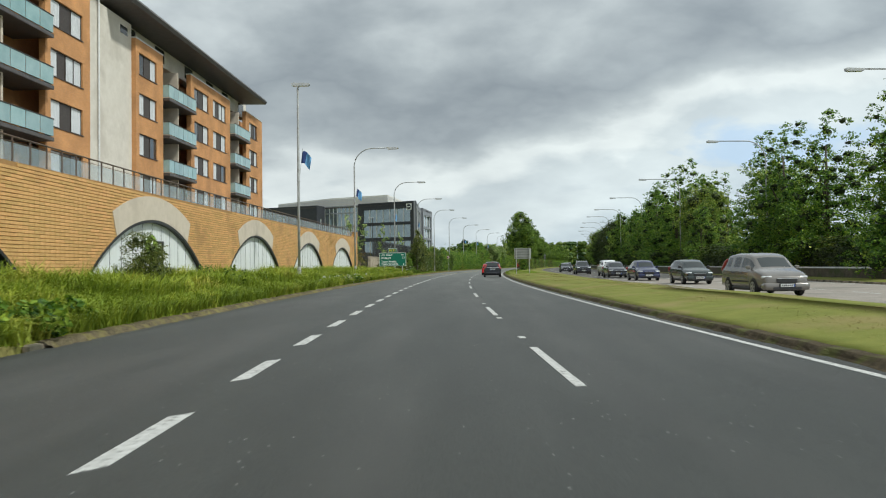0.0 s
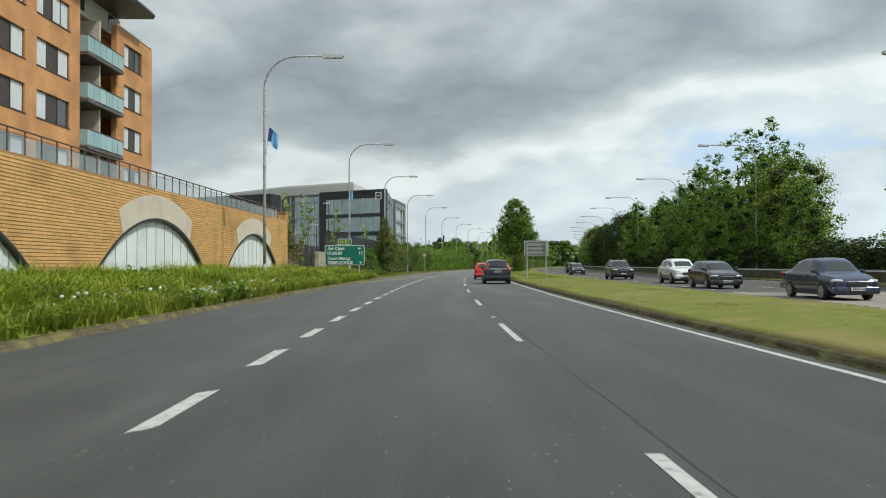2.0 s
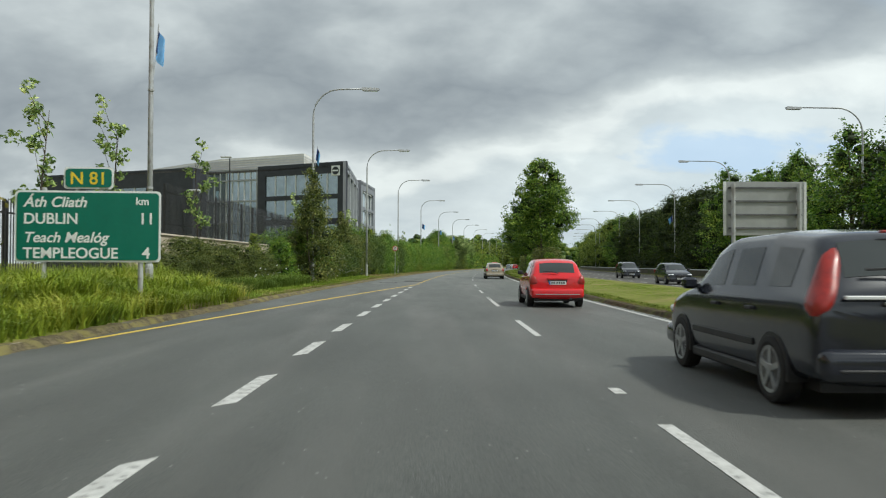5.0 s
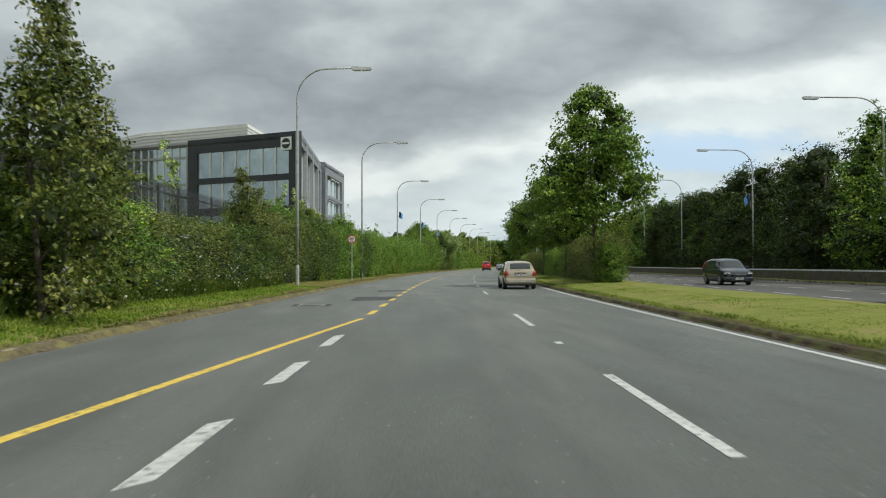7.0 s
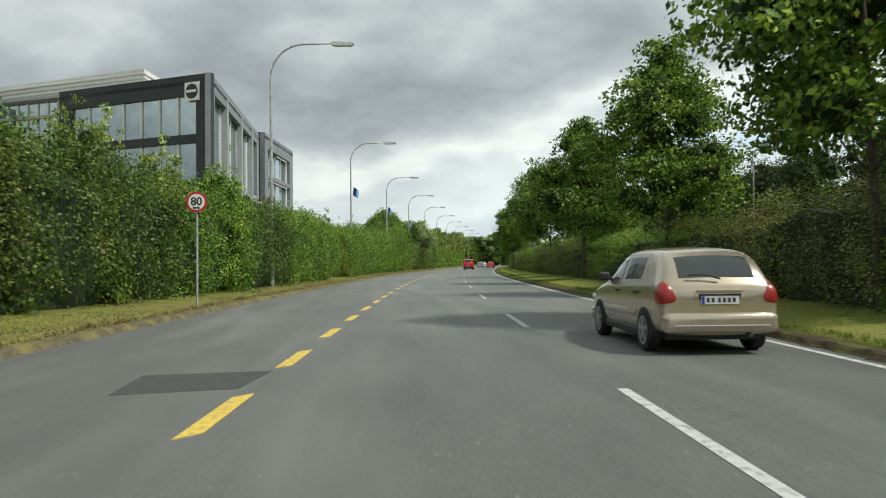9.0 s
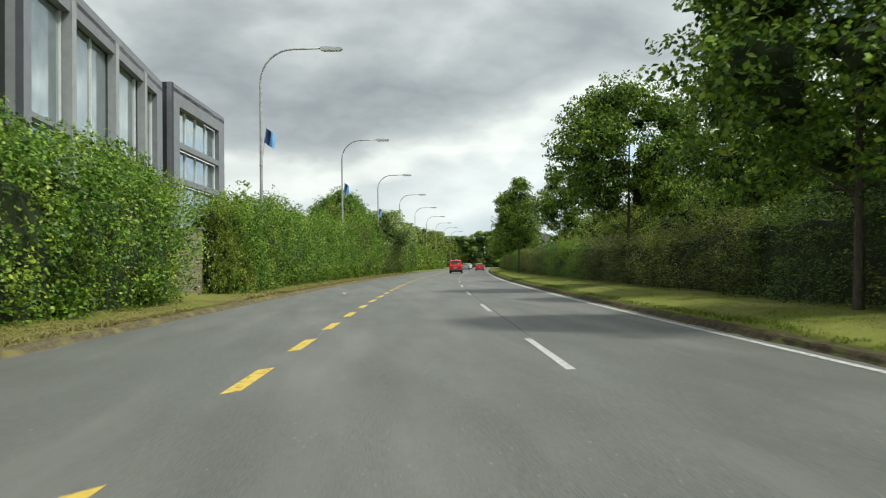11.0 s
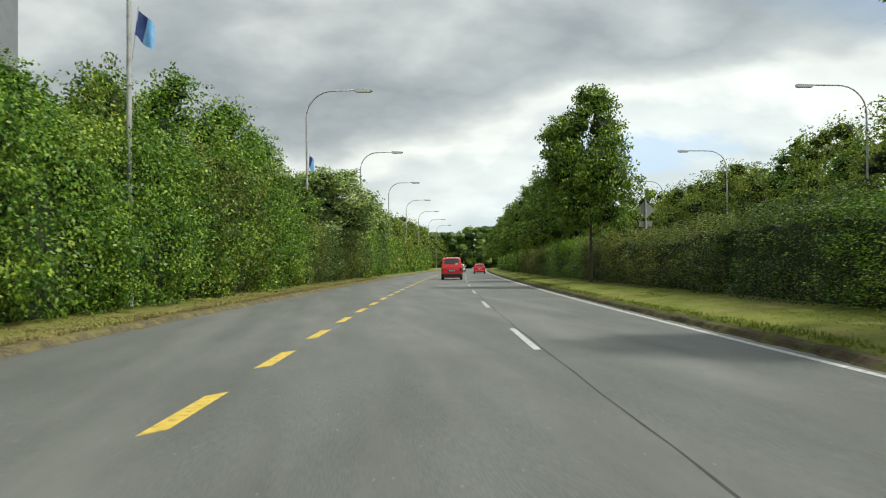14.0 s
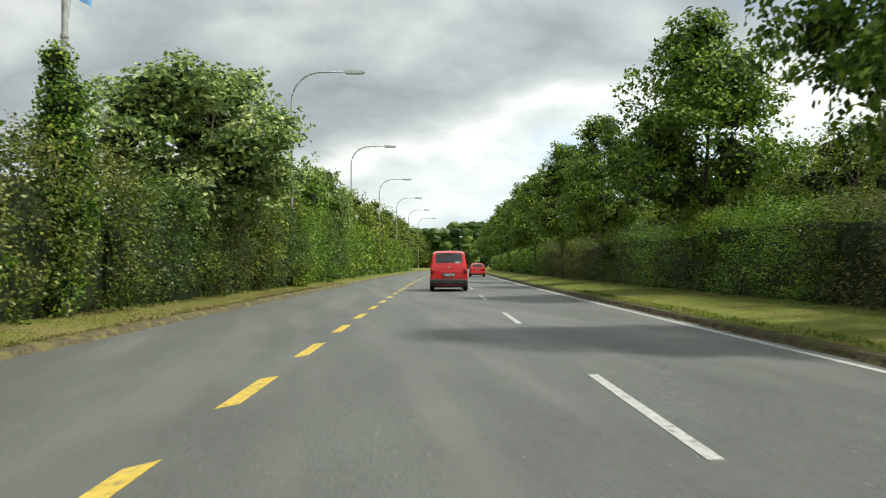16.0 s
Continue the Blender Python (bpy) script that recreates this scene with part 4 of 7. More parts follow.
def facade(parent, a, b, z0, z1, rows, cols, mat_frame, mat_glass, name="facade", margin=1.6, inset=0.25, mull=0.09):
    """One upright face from a to b (plan points): frame members, then each pane in its opening."""
    a, b = Vector(a), Vector(b)
    d = (b - a)
    length = d.length
    d.normalize()
    nrm = Vector((d.y, -d.x))                                # outward when walking with the building on the left
    def pt(s, o, z):
        q = a + d * s + nrm * o
        return (q.x, q.y, z)
    def block(bm, s0, s1, o0, o1, w0, w1):
        v = [bm.verts.new(pt(s, o, z)) for z in (w0, w1) for s, o in ((s0, o0), (s1, o0), (s1, o1), (s0, o1))]
        for f in ((3, 2, 1, 0), (4, 5, 6, 7), (0, 1, 5, 4), (1, 2, 6, 5), (2, 3, 7, 6), (3, 0, 4, 7)):
            bm.faces.new([v[i] for i in f])
    bm = bmesh.new()
    block(bm, 0, margin, -0.5, 0, z0, z1), block(bm, length - margin, length, -0.5, 0, z0, z1)
    levels = [z0] + [v for r in rows for v in r] + [z1]
    for lo, hi in zip(levels[::2], levels[1::2]):
        if hi > lo:
            block(bm, margin, length - margin, -0.5, 0, lo, hi)
    bmesh.ops.recalc_face_normals(bm, faces=bm.faces)
    part(name, bm, mat_frame, parent)
    for lo, hi in rows:
        w = None
        for k in range(cols):
            s0, s1 = margin + (length - 2 * margin) * k / cols, margin + (length - 2 * margin) * (k + 1) / cols
            bm = bmesh.new()
            block(bm, s0 + 0.01, s1 - 0.01, -inset - 0.05, -inset, lo + 0.01, hi - 0.01)
            bmesh.ops.recalc_face_normals(bm, faces=bm.faces)
            part("pane", bm, mat_glass, parent)
            bm = bmesh.new()
            block(bm, s1 - mull, s1 + mull, -inset, -inset + 0.14, lo + 0.02, hi - 0.02)
            bmesh.ops.recalc_face_normals(bm, faces=bm.faces)
            part("mullion", bm, M["pale_frame"], parent)


def office():
    ob = thing("office_building", Matrix.Identity(4), "slate grey office building with wide glazed bands", "building")
    A, B, B2, C = (-12.0, 213.2), (-28.8, 222.3), (-39.2, 227.0), (-67.0, 259.6)
    rows = [(9.2, 12.6), (13.4, 17.0)]
    facade(ob, B, A, 0.0, 18.9, [(5.0, 8.2)] + rows, 7, M["slate_panel"], M["office_glass"], "front_frame", 1.7)
    facade(ob, B2, B, 0.0, 18.6, [(4.0, 8.6), (8.9, 12.6), (12.9, 16.4), (16.7, 18.3)], 8, M["pale_cladding"], M["office_glass"], "glazed_link", 0.3)
    P = (-40.4, 222.4)
    C2 = (-74.0, 238.0)
    facade(ob, C2, P, 0.0, 18.7, [(8.8, 11.3), (13.2, 15.5)], 5, M["slate_panel"], M["office_glass"], "side_frame", 11.0)
    facade(ob, P, B2, 0.0, 18.68, [(13.0, 15.2)], 1, M["slate_panel"], M["office_glass"], "side_return", 1.8)
    D, E, F = (-12.6, 248.0), (-12.3, 250.6), (-10.3, 270.0)
    facade(ob, A, D, 0.0, 18.9, [(2.0, 9.6), (9.9, 17.3)], 5, M["flank_panel"], M["office_glass"], "flank_frame", 2.2, 0.6, 0.05)
    facade(ob, E, F, 0.0, 19.6, [(2.0, 9.8), (10.4, 13.4), (14.0, 17.6)], 4, M["flank_panel"], M["office_glass"], "rear_frame", 2.4, 0.7, 0.05)
    facade(ob, (-22.0, 252.0), E, 0.0, 19.6, [(9.0, 17.0)], 4, M["slate_panel"], M["office_glass"], "rear_return", 3.0)
    for s in (9.0, 19.0, 28.0):
        p = Vector(A).lerp(Vector(D), s / 35.0)
        part("pier", boxes(((p.x - 0.5, p.y - 0.4, 0.0), (p.x + 0.12, p.y + 0.4, 18.2))), M["pale_cladding"], ob, "pale grey pier")
        part("spandrel", boxes(((p.x - 0.4, p.y + 0.4, 9.4), (p.x + 0.05, p.y + 4.0, 10.2))), M["pale_cladding"], ob)
    bm = bmesh.new()
    prism(bm, [A, D, (-22, 251), (-50, 262), C, B2, B], 18.0, 18.35, "z")
    prism(bm, [P, B2, C, C2], 18.0, 18.3, "z")
    part("roof", bm, M["roof_dark"], ob)
    bm = bmesh.new()
    prism(bm, [(-20.5, 222.5), (-18, 246), (-46, 262), (-58, 250), (-38, 231.5)], 18.35, 21.4, "z")
    part("plant_screen", bm, M["louvre"], ob, "cream louvred roof plant screen")
    for k in range(6):
        bm = bmesh.new()
        prism(bm, [(-20.4, 222.4), (-17.9, 246), (-46, 262.1), (-58.2, 250), (-38, 231.3)], 18.6 + 0.45 * k, 18.72 + 0.45 * k, "z")
        part("louvre_blade", bm, M["pale_frame"], ob)
    bm = bmesh.new()
    prism(bm, [E, F, (-22, 272), (-22, 252)], 18.8, 19.2, "z")
    part("roof", bm, M["roof_dark"], ob)
    # square emblem near the corner
    a, b = Vector(A), Vector(B)
    d = (b - a).normalized()
    nrm = Vector((-d.y, d.x))
    o = Vector(A) + d * 1.2
    turn = Matrix.Translation((o.x, o.y, 17.35)) @ Matrix.Rotation(math.atan2(d.y, d.x), 4, "Z")
    sgn = 1
    bm = bmesh.new()
    box(bm, (0, 0.01, -0.85), (1.7, 0.14, 0.85), turn)
    part("emblem_board", bm, M["sign_white"], ob, "white square emblem board")
    bm = bmesh.new()
    r = bmesh.ops.create_cone(bm, cap_ends=True, segments=24, radius1=0.68, radius2=0.68, depth=0.06)
    bmesh.ops.transform(bm, matrix=turn @ pose(0.85, 0.17, 0, 90, 0, 0), verts=r["verts"])
    part("emblem_disc", bm, M["slate_panel"], ob)
    bm = bmesh.new()
    box(bm, (0.28, 0.19, -0.12), (1.42, 0.24, 0.12), turn)
    part("emblem_bar", bm, M["sign_white"], ob)


office()


def lay_bricks():
    """The wall's bricks in half bond, proud of their joints; those of one pier between arches are single pieces."""
    wall = bpy.data.objects["wall_retaining"]
    pitch, length = 0.105, 0.60
    bm = boxes(((0.0, 0.003, 0.006), (0.03, length - 0.003, pitch - 0.008)), bevel=0.006)
    one = bpy.data.meshes.new("brick")
    bm.to_mesh(one)
    bm.free()
    one.materials.append(M["buff_piece"])
    rng = random.Random(17)
    verts, faces, single = [], [], 0

    def clear(v, z):
        near = min(ARCHES, key=lambda q: abs(q - v))
        r, w = math.hypot(v - near, z + 0.05 - ARCH_Z), abs(math.atan2(v - near, z + 0.05 - ARCH_Z))
        return z + 0.04 > arch_height(v) and not (near > 5 and r < ARCH_R + 0.97 and w < radians(22.95))

    for c in range(2, 44):
        z = pitch * c
        y = WALL_Y0 + (length / 2 if c % 2 else 0.0)
        while y < WALL_Y1 - length:
            steps = [y + length * k / 24 for k in range(25)]
            free = [v for v in steps if clear(v, z)]
            if len(free) > 1 and z + pitch < wall_top(y) - 0.02:
                y0, y1 = free[0], free[-1]
                if 19.8 < y and y1 < 24.9 and z < 3.6 and len(free) == 25 and single < 300:
                    ob = new("brick", one)
                    ob.parent = wall
                    ob.matrix_basis = Matrix.Translation(at(y, WALL_U, z)) @ pose(0, 0, 0, 0, 0, heading(y + length / 2))
                    single += 1
                else:
                    o, d = len(verts), 0.024 + 0.012 * rng.random()
                    for yy in (y0 + 0.003, y1 - 0.003):
                        p = road_x(yy) + WALL_U
                        verts += [(p, yy, z + 0.006), (p + d, yy, z + 0.010), (p + d, yy, z + pitch - 0.012), (p, yy, z + pitch - 0.008)]
                    faces += [(o, o + 1, o + 5, o + 4), (o + 1, o + 2, o + 6, o + 5), (o + 2, o + 3, o + 7, o + 6), (o + 3, o + 2, o + 1, o), (o + 4, o + 5, o + 6, o + 7)]
            y += length
    me = bpy.data.meshes.new("brick_courses")
    me.from_pydata(verts, [], faces)
    me.materials.append(M["buff_piece"])
    rest = new("brick_courses", me)
    rest.parent = wall
    rest["kind"] = "stuff"


lay_bricks()

# ---- plants ----


def leaf_cloud(rng, centres, radii, count, size, aspect=0.62, flat=0.5):
    """Single leaves strewn over clumps: arrays of quads. Denser towards each clump's skin."""
    c = np.asarray(centres, float)
    r = np.asarray(radii, float)
    pick = rng.choice(len(c), count, p=(r.prod(1) ** 0.67) / (r.prod(1) ** 0.67).sum())
    d = rng.normal(size=(count, 3))
    d /= np.linalg.norm(d, axis=1)[:, None]
    k = rng.random(count) ** 0.35
    p = c[pick] + d * r[pick] * k[:, None]
    nrm = d * 0.6 + rng.normal(size=(count, 3)) * 0.7
    nrm[:, 2] += flat
    nrm /= np.linalg.norm(nrm, axis=1)[:, None]
    a = np.cross(nrm, rng.normal(size=(count, 3)))
    a /= np.linalg.norm(a, axis=1)[:, None] + 1e-9
    b = np.cross(nrm, a)
    s = size * rng.uniform(0.65, 1.35, count)[:, None]
    v = np.stack([p - a * s * 0.5, p + b * s * aspect * 0.5 + nrm * s * 0.07, p + a * s * 0.5, p - b * s * aspect * 0.5 + nrm * s * 0.07], 1)
    return v.reshape(-1, 3)


def sprays(rng, cs, rs, per, spread=1.0):
    """Leafy shoots that stand out from each clump, so that the crown has gaps and an uneven outline."""
    c, r = np.repeat(np.asarray(cs, float), per, 0), np.repeat(np.asarray(rs, float), per, 0)
    d = rng.normal(size=c.shape)
    d /= np.linalg.norm(d, axis=1)[:, None]
    out = rng.uniform(0.45, 1.05, len(c)) + spread * 0.45 * (rng.random(len(c)) < 0.12)
    size = rng.uniform(0.24, 0.46, len(c))[:, None] * np.array([1.0, 1.0, 0.62])
    return c + d * r * out[:, None], r * size


def core_blob(rng, centre, radius, seed):
    """A lumpy inner mass."""
    bm = bmesh.new()
    bmesh.ops.create_icosphere(bm, subdivisions=2, radius=1.0)
    for v in bm.verts:
        k = 0.78 + 0.35 * noise.noise(v.co * 1.7 + Vector((seed, seed * 2.0, 0)))
        v.co = Vector((v.co.x * radius[0] * k + centre[0], v.co.y * radius[1] * k + centre[1], v.co.z * radius[2] * k + centre[2]))
    verts, faces = [tuple(v.co) for v in bm.verts], [tuple(v.index for v in f.verts) for f in bm.faces]
    bm.free()
    return verts, faces


def foliage_mesh(name, leaf_verts, cores, mat, core_mat):
    verts, faces, mats = leaf_verts.tolist(), [], []
    n = len(verts) // 4
    faces = np.arange(n * 4).reshape(-1, 4).tolist()
    mats = [0] * n
    for cv, cf in cores:
        o = len(verts)
        verts += cv
        faces += [[i + o for i in f] for f in cf]
        mats += [1] * len(cf)
    me = bpy.data.meshes.new(name)
    me.from_pydata(verts, [], faces)
    me.materials.append(mat), me.materials.append(core_mat)
    me.polygons.foreach_set("material_index", mats)
    me.update()
    return me


TREE_KINDS = {}


def tree_kind(key, seed, height, width, clear, clumps, leaves, size, mat, shape="round", limb=0.13, core=0.55, shoots=9):
    """Meshes of one kind of tree, 1 m of local z for each metre: a trunk with limbs, and a crown of clumps."""
    rng = np.random.default_rng(seed)
    cs, rs = [], []
    crown_h = height - clear
    for k in range(clumps):
        f = (k + rng.random()) / clumps
        if shape == "round":
            z = clear + crown_h * (0.08 + 0.84 * f)
            reach = width / 2 * math.sin(math.pi * (0.14 + 0.76 * f)) ** 0.65 * 0.78
        elif shape == "egg":
            z = clear + crown_h * (0.02 + 0.93 * f)
            reach = width / 2 * (math.sin(math.pi * min(0.5, 0.2 + f)) if f < 0.3 else ((1.02 - f) / 0.72) ** 0.62) * 0.86
        elif shape == "spires":                              # several upright leaders side by side
            stem, f = k % 11, (k // 11 + rng.random()) / (clumps / 11)
            w0 = 2.4 * stem
            far = (0.0, 0.34, 0.46, 0.62, 0.70, 0.78, 0.82, 0.86, 0.9, 0.94, 1.0)[stem] * width * 0.40
            high = 1.0 - 0.34 * (far / (width * 0.40)) ** 1.4 + 0.10 * math.sin(stem * 2.3)
            z = clear + crown_h * min(high, 1.0) * (0.03 + 0.95 * f)
            reach = width * 0.20 * (1.08 - f) ** 0.8
        elif shape == "cone":
            z = clear + crown_h * (0.03 + 0.93 * f)
            reach = width / 2 * (1.05 - f) ** 0.75 * 0.85
        elif shape == "dome":
            z = clear + crown_h * 0.88 * f
            reach = width / 2 * math.cos(f * 1.35) ** 0.6 * 0.8
        else:
            z = clear + crown_h * (0.04 + 0.92 * f)
            reach = width / 2 * (0.5 + 0.5 * math.sin(math.pi * min(1, f * 1.15))) * 0.8 * (1.0 if f < 0.75 else 1.6 * (1.12 - f) + 0.4)
        w = rng.uniform(0, 2 * math.pi)
        q = reach * math.sqrt(rng.uniform(0.25, 1.0))
        cs.append((q * math.cos(w), q * math.sin(w), z) if shape != "spires" else (far * (1 - 0.15 * f) * math.cos(w0) + q * math.cos(w), far * (1 - 0.15 * f) * math.sin(w0) + q * math.sin(w), z))
        s = rng.uniform(0.75, 1.3) * max(0.28, min(width * 0.17, crown_h * 0.16)) * (0.68 if shape in ("cone", "column", "egg") and f > 0.72 else (0.95 - 0.62 * f) if shape == "spires" else 1)
        rs.append((s, s, s * rng.uniform(0.65, 0.95)))
    sc, sr = sprays(rng, cs, rs, shoots)
    inner = int(leaves * 0.4)
    leaf = np.concatenate([leaf_cloud(rng, sc, sr, leaves - inner, size), leaf_cloud(rng, cs, np.asarray(rs) * 0.95, inner, size * 1.15)])
    # dark cores: shade between the leaf clumps painted as solid masses
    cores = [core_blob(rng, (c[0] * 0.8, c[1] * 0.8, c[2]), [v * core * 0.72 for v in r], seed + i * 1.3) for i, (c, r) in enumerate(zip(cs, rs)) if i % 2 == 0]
    crown = foliage_mesh("crown", leaf, cores, M[mat], M["foliage_shade"])
    # far crowns: core shade painted in the darkest leaf colour
    coarse = foliage_mesh("crown", leaf_cloud(rng, np.concatenate([sc, cs]), np.concatenate([sr, np.asarray(rs) * 0.95]), leaves // 4, size * 1.75), cores, M[mat], M["leaf_dark_shaded"])
    bm = bmesh.new()
    top = clear + crown_h * 0.72
    tr = limb * height / 8
    lean = rng.normal(size=2) * 0.12
    axis = [(lean[0] * f * 2, lean[1] * f * 2, -0.25 + (top + 0.25) * f) for f in (0, 0.06, 0.2, 0.45, 0.7, 1.0)]
    tube(bm, axis, [tr * 1.45, tr * 1.1, tr, tr * 0.8, tr * 0.55, tr * 0.2], 8)
    for k in range(0, clumps, max(1, clumps // 9)):
        c = Vector(cs[k])
        z0 = max(clear * 0.75, c.z - crown_h * 0.28)
        f = (z0 + 0.25) / (top + 0.25)
        s = Vector((lean[0] * f * 2, lean[1] * f * 2, z0))
        tube(bm, [s, s.lerp(c, 0.5) + Vector((0, 0, -0.12)), c], [tr * 0.42, tr * 0.26, tr * 0.08], 5, False)
    trunk = bpy.data.meshes.new("trunk")
    bm.to_mesh(trunk)
    bm.free()
    trunk.materials.append(M["bark"])
    for f in trunk.polygons:
        f.use_smooth = True
    TREE_KINDS[key] = (trunk, crown, coarse)


tree_kind("maple_a", 11, 10.0, 6.9, 3.1, 66, 29000, 0.152, "leaf_maple", "egg", limb=0.074, core=0.82)
tree_kind("maple_b", 12, 10.0, 6.5, 3.1, 62, 27000, 0.152, "leaf_maple", "egg", limb=0.074, core=0.82)
tree_kind("maple_wide", 14, 10.0, 9.6, 3.6, 84, 40000, 0.152, "leaf_maple", "round", limb=0.074, core=0.82)
tree_kind("maple_small", 13, 7.3, 4.8, 3.1, 36, 12000, 0.140, "leaf_maple", "round", limb=0.074, core=0.82)
tree_kind("belt_a", 21, 12.0, 7.6, 1.0, 74, 12500, 0.185, "leaf_dark_shaded", "egg", core=0.72, shoots=6)
tree_kind("belt_b", 22, 12.0, 8.4, 0.6, 74, 12500, 0.185, "leaf_dark_shaded", "round", core=0.72, shoots=6)
tree_kind("belt_c", 23, 12.0, 7.0, 0.8, 74, 12500, 0.185, "leaf_hedge", "egg", core=0.72, shoots=6)
tree_kind("belt_d", 25, 12.0, 8.6, 0.7, 74, 12500, 0.185, "leaf_light", "round", core=0.72, shoots=6)
tree_kind("poplar", 24, 15.0, 7.4, 0.4, 132, 24000, 0.17, "leaf_hedge", "spires", core=0.80, shoots=6)
tree_kind("bush", 31, 6.0, 6.0, 0.1, 50, 15000, 0.145, "leaf_hedge", "dome", core=0.68)
tree_kind("bush_light", 32, 6.0, 6.0, 0.1, 48, 15000, 0.145, "leaf_light", "dome", core=0.68)
tree_kind("tall_bush", 39, 8.0, 6.4, 0.1, 84, 30000, 0.118, "leaf_hedge", "egg", core=0.66)
tree_kind("pale_tree", 33, 7.5, 6.6, 2.2, 74, 24000, 0.155, "leaf_pale", "round", core=0.85)
tree_kind("birch", 34, 7.0, 3.9, 0.3, 60, 11500, 0.115, "leaf_birch", "cone", limb=0.08, core=0.5)
tree_kind("sapling", 35, 6.5, 1.5, 2.4, 18, 620, 0.16, "leaf_pale", "column", limb=0.05, core=0.1)
tree_kind("shrub_tall", 38, 6.0, 4.2, 0.1, 44, 7500, 0.145, "leaf_light", "cone", limb=0.08, core=0.6)
tree_kind("rust_bush", 36, 4.0, 4.4, 0.1, 36, 6500, 0.14, "leaf_rust", "dome", core=0.62)
tree_kind("shrub", 37, 2.4, 2.2, 0.05, 40, 9500, 0.058, "leaf_birch", "round", limb=0.04, core=0.40)

LABELS = {"maple_a": "broad green roadside maple with full rounded crown", "maple_b": "green roadside maple with uneven leafy crown",
          "maple_wide": "broad spreading green maple with umbrella crown",
          "maple_small": "small young maple with rounded crown on bare trunk", "belt_a": "dark green tall tree in dense roadside belt",
          "belt_b": "dark green rounded tree in dense roadside belt", "belt_c": "mid green upright tree in dense roadside belt",
          "belt_d": "fresh green full tree in dense roadside belt", "poplar": "tall pointed green poplar in the tree belt", "bush": "dense tall green bush behind grass verge",
          "bush_light": "bright green dense bush behind grass verge", "pale_tree": "whitebeam tree with pale silvery green leaves",
          "birch": "slender pointed birch with light green leaves", "sapling": "thin sparse sapling with few pale leaves",
          "tall_bush": "tall dense green bush rising above the hedge", "rust_bush": "brownish green bush beside the brick wall", "shrub_tall": "upright light green shrub rising from the hedge", "shrub": "wild olive green shrub on the grass bank"}


def tree(key, y, u, height, spin=0.0, width=1.0, group="", z=None):
    trunk, crown, coarse = TREE_KINDS[key]
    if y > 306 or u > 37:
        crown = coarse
    base = {"maple_small": 7.3, "poplar": 15.0, "pale_tree": 7.5, "birch": 7.0, "sapling": 6.5, "rust_bush": 4.0, "shrub": 2.4, "bush": 6.0, "bush_light": 6.0, "shrub_tall": 6.0, "tall_bush": 8.0}.get(key, 12.0 if key.startswith("belt") else 10.0)
    s = height / base
    kind = "bush" if "bush" in key or key.startswith("shrub") else "tree"
    ob = thing(kind, Matrix.Translation(at(y, u, ground_height(y, u) - 0.02 if z is None else z)) @ pose(0, 0, 0, 0, 0, spin) @ Matrix.Diagonal((s * width, s * width, s, 1)), LABELS[key], kind, group)
    for n, me in (("trunk", trunk), ("crown", crown)):
        p = new(n, me)
        p.parent = ob
    return ob


def left_height(y):
    for y1, h in ((116, 1.7), (126, 2.0), (150, 2.75), (158, 3.5), (206, 3.85), (236, 4.3), (258, 5.0), (275, 3.5), (300, 4.2), (999, 4.8)):
        if y < y1:
            return h
    return 4.8


# trees of the median
for y, u, h, key, spin, w in ((153.2, 10.9, 11.2, "maple_a", 20, 0.92), (168.0, 11.1, 9.3, "maple_b", 140, 1.0), (184.5, 10.9, 9.4, "maple_a", 250, 1.10), 
                              (194.6, 13.4, 9.6, "maple_b", 40, 0.9), (205.0, 11.5, 9.0, "maple_wide", 80, 0.95), (225.0, 11.7, 7.5, "maple_small", 0, 0.98), (257.0, 10.7, 10.6, "maple_a", 130, 0.86), (272.5, 11.8, 9.8, "maple_b", 200, 1.06),
                              (287.6, 11.5, 9.1, "maple_a", 310, 0.92), (300, 11.2, 9.4, "maple_b", 30, 0.9), (315, 11.0, 9.0, "maple_a", 70, 0.95), (331, 11.4, 10, "maple_b", 210, 0.95),
                              (348, 11.2, 9.6, "maple_a", 300, 1.0), (366, 11.0, 10, "maple_b", 50, 1.0), (386, 11.2, 10, "maple_a", 160, 1.0), (410, 11, 10, "maple_b", 260, 1.1)):
    tree(key, y, u, h, spin, w, "median trees")

tree("bush", 150.9, 11.4, 2.2, 30, 0.8)
tree("bush", 152.3, 11.3, 2.2, 130, 0.85)
# belt beyond the opposite carriageway
_rng = random.Random(77)
y = 47.0
while y < 430:
    for u0 in (32.0, 40.0):
        # between y 106 and 228 darker kinds carry the belt's shade in leaf colour
        key = _rng.choice(["belt_d", "belt_d", "belt_c"] if y < 106 or y > 228 else ["belt_c", "belt_a", "belt_c"] if y < 150 else ["belt_a", "belt_b", "belt_a", "belt_b", "belt_c"])
        h = _rng.uniform(10.0, 12.4) + (3.5 if 118 < y < 128 else 0) + (0.3 if y > 228 else 0) + (0.6 if u0 > 35 else -0.8)
        if 52 < y < 57 or 78 < y < 88 or (u0 > 35 and 57 < y < 112):
            continue
        if y < 78:
            key, h = "poplar", _rng.uniform(12.6, 14.0)
        elif 103 < y < 120:
            key, h = "poplar", _rng.uniform(13.6, 15.2)
        elif y < 97:
            h = _rng.uniform(7.6, 8.8)
        elif y < 118:
            h = _rng.uniform(10.4, 12.0)
        tree(key, y + _rng.uniform(-1.5, 1.5), u0 + _rng.uniform(-1.2, 1.2), h, _rng.uniform(0, 360), _rng.uniform(1.0, 1.2) if key == "poplar" else _rng.uniform(0.95, 1.2), "trees of the roadside belt")
    y += 4.9 if y < 83 else 6.2
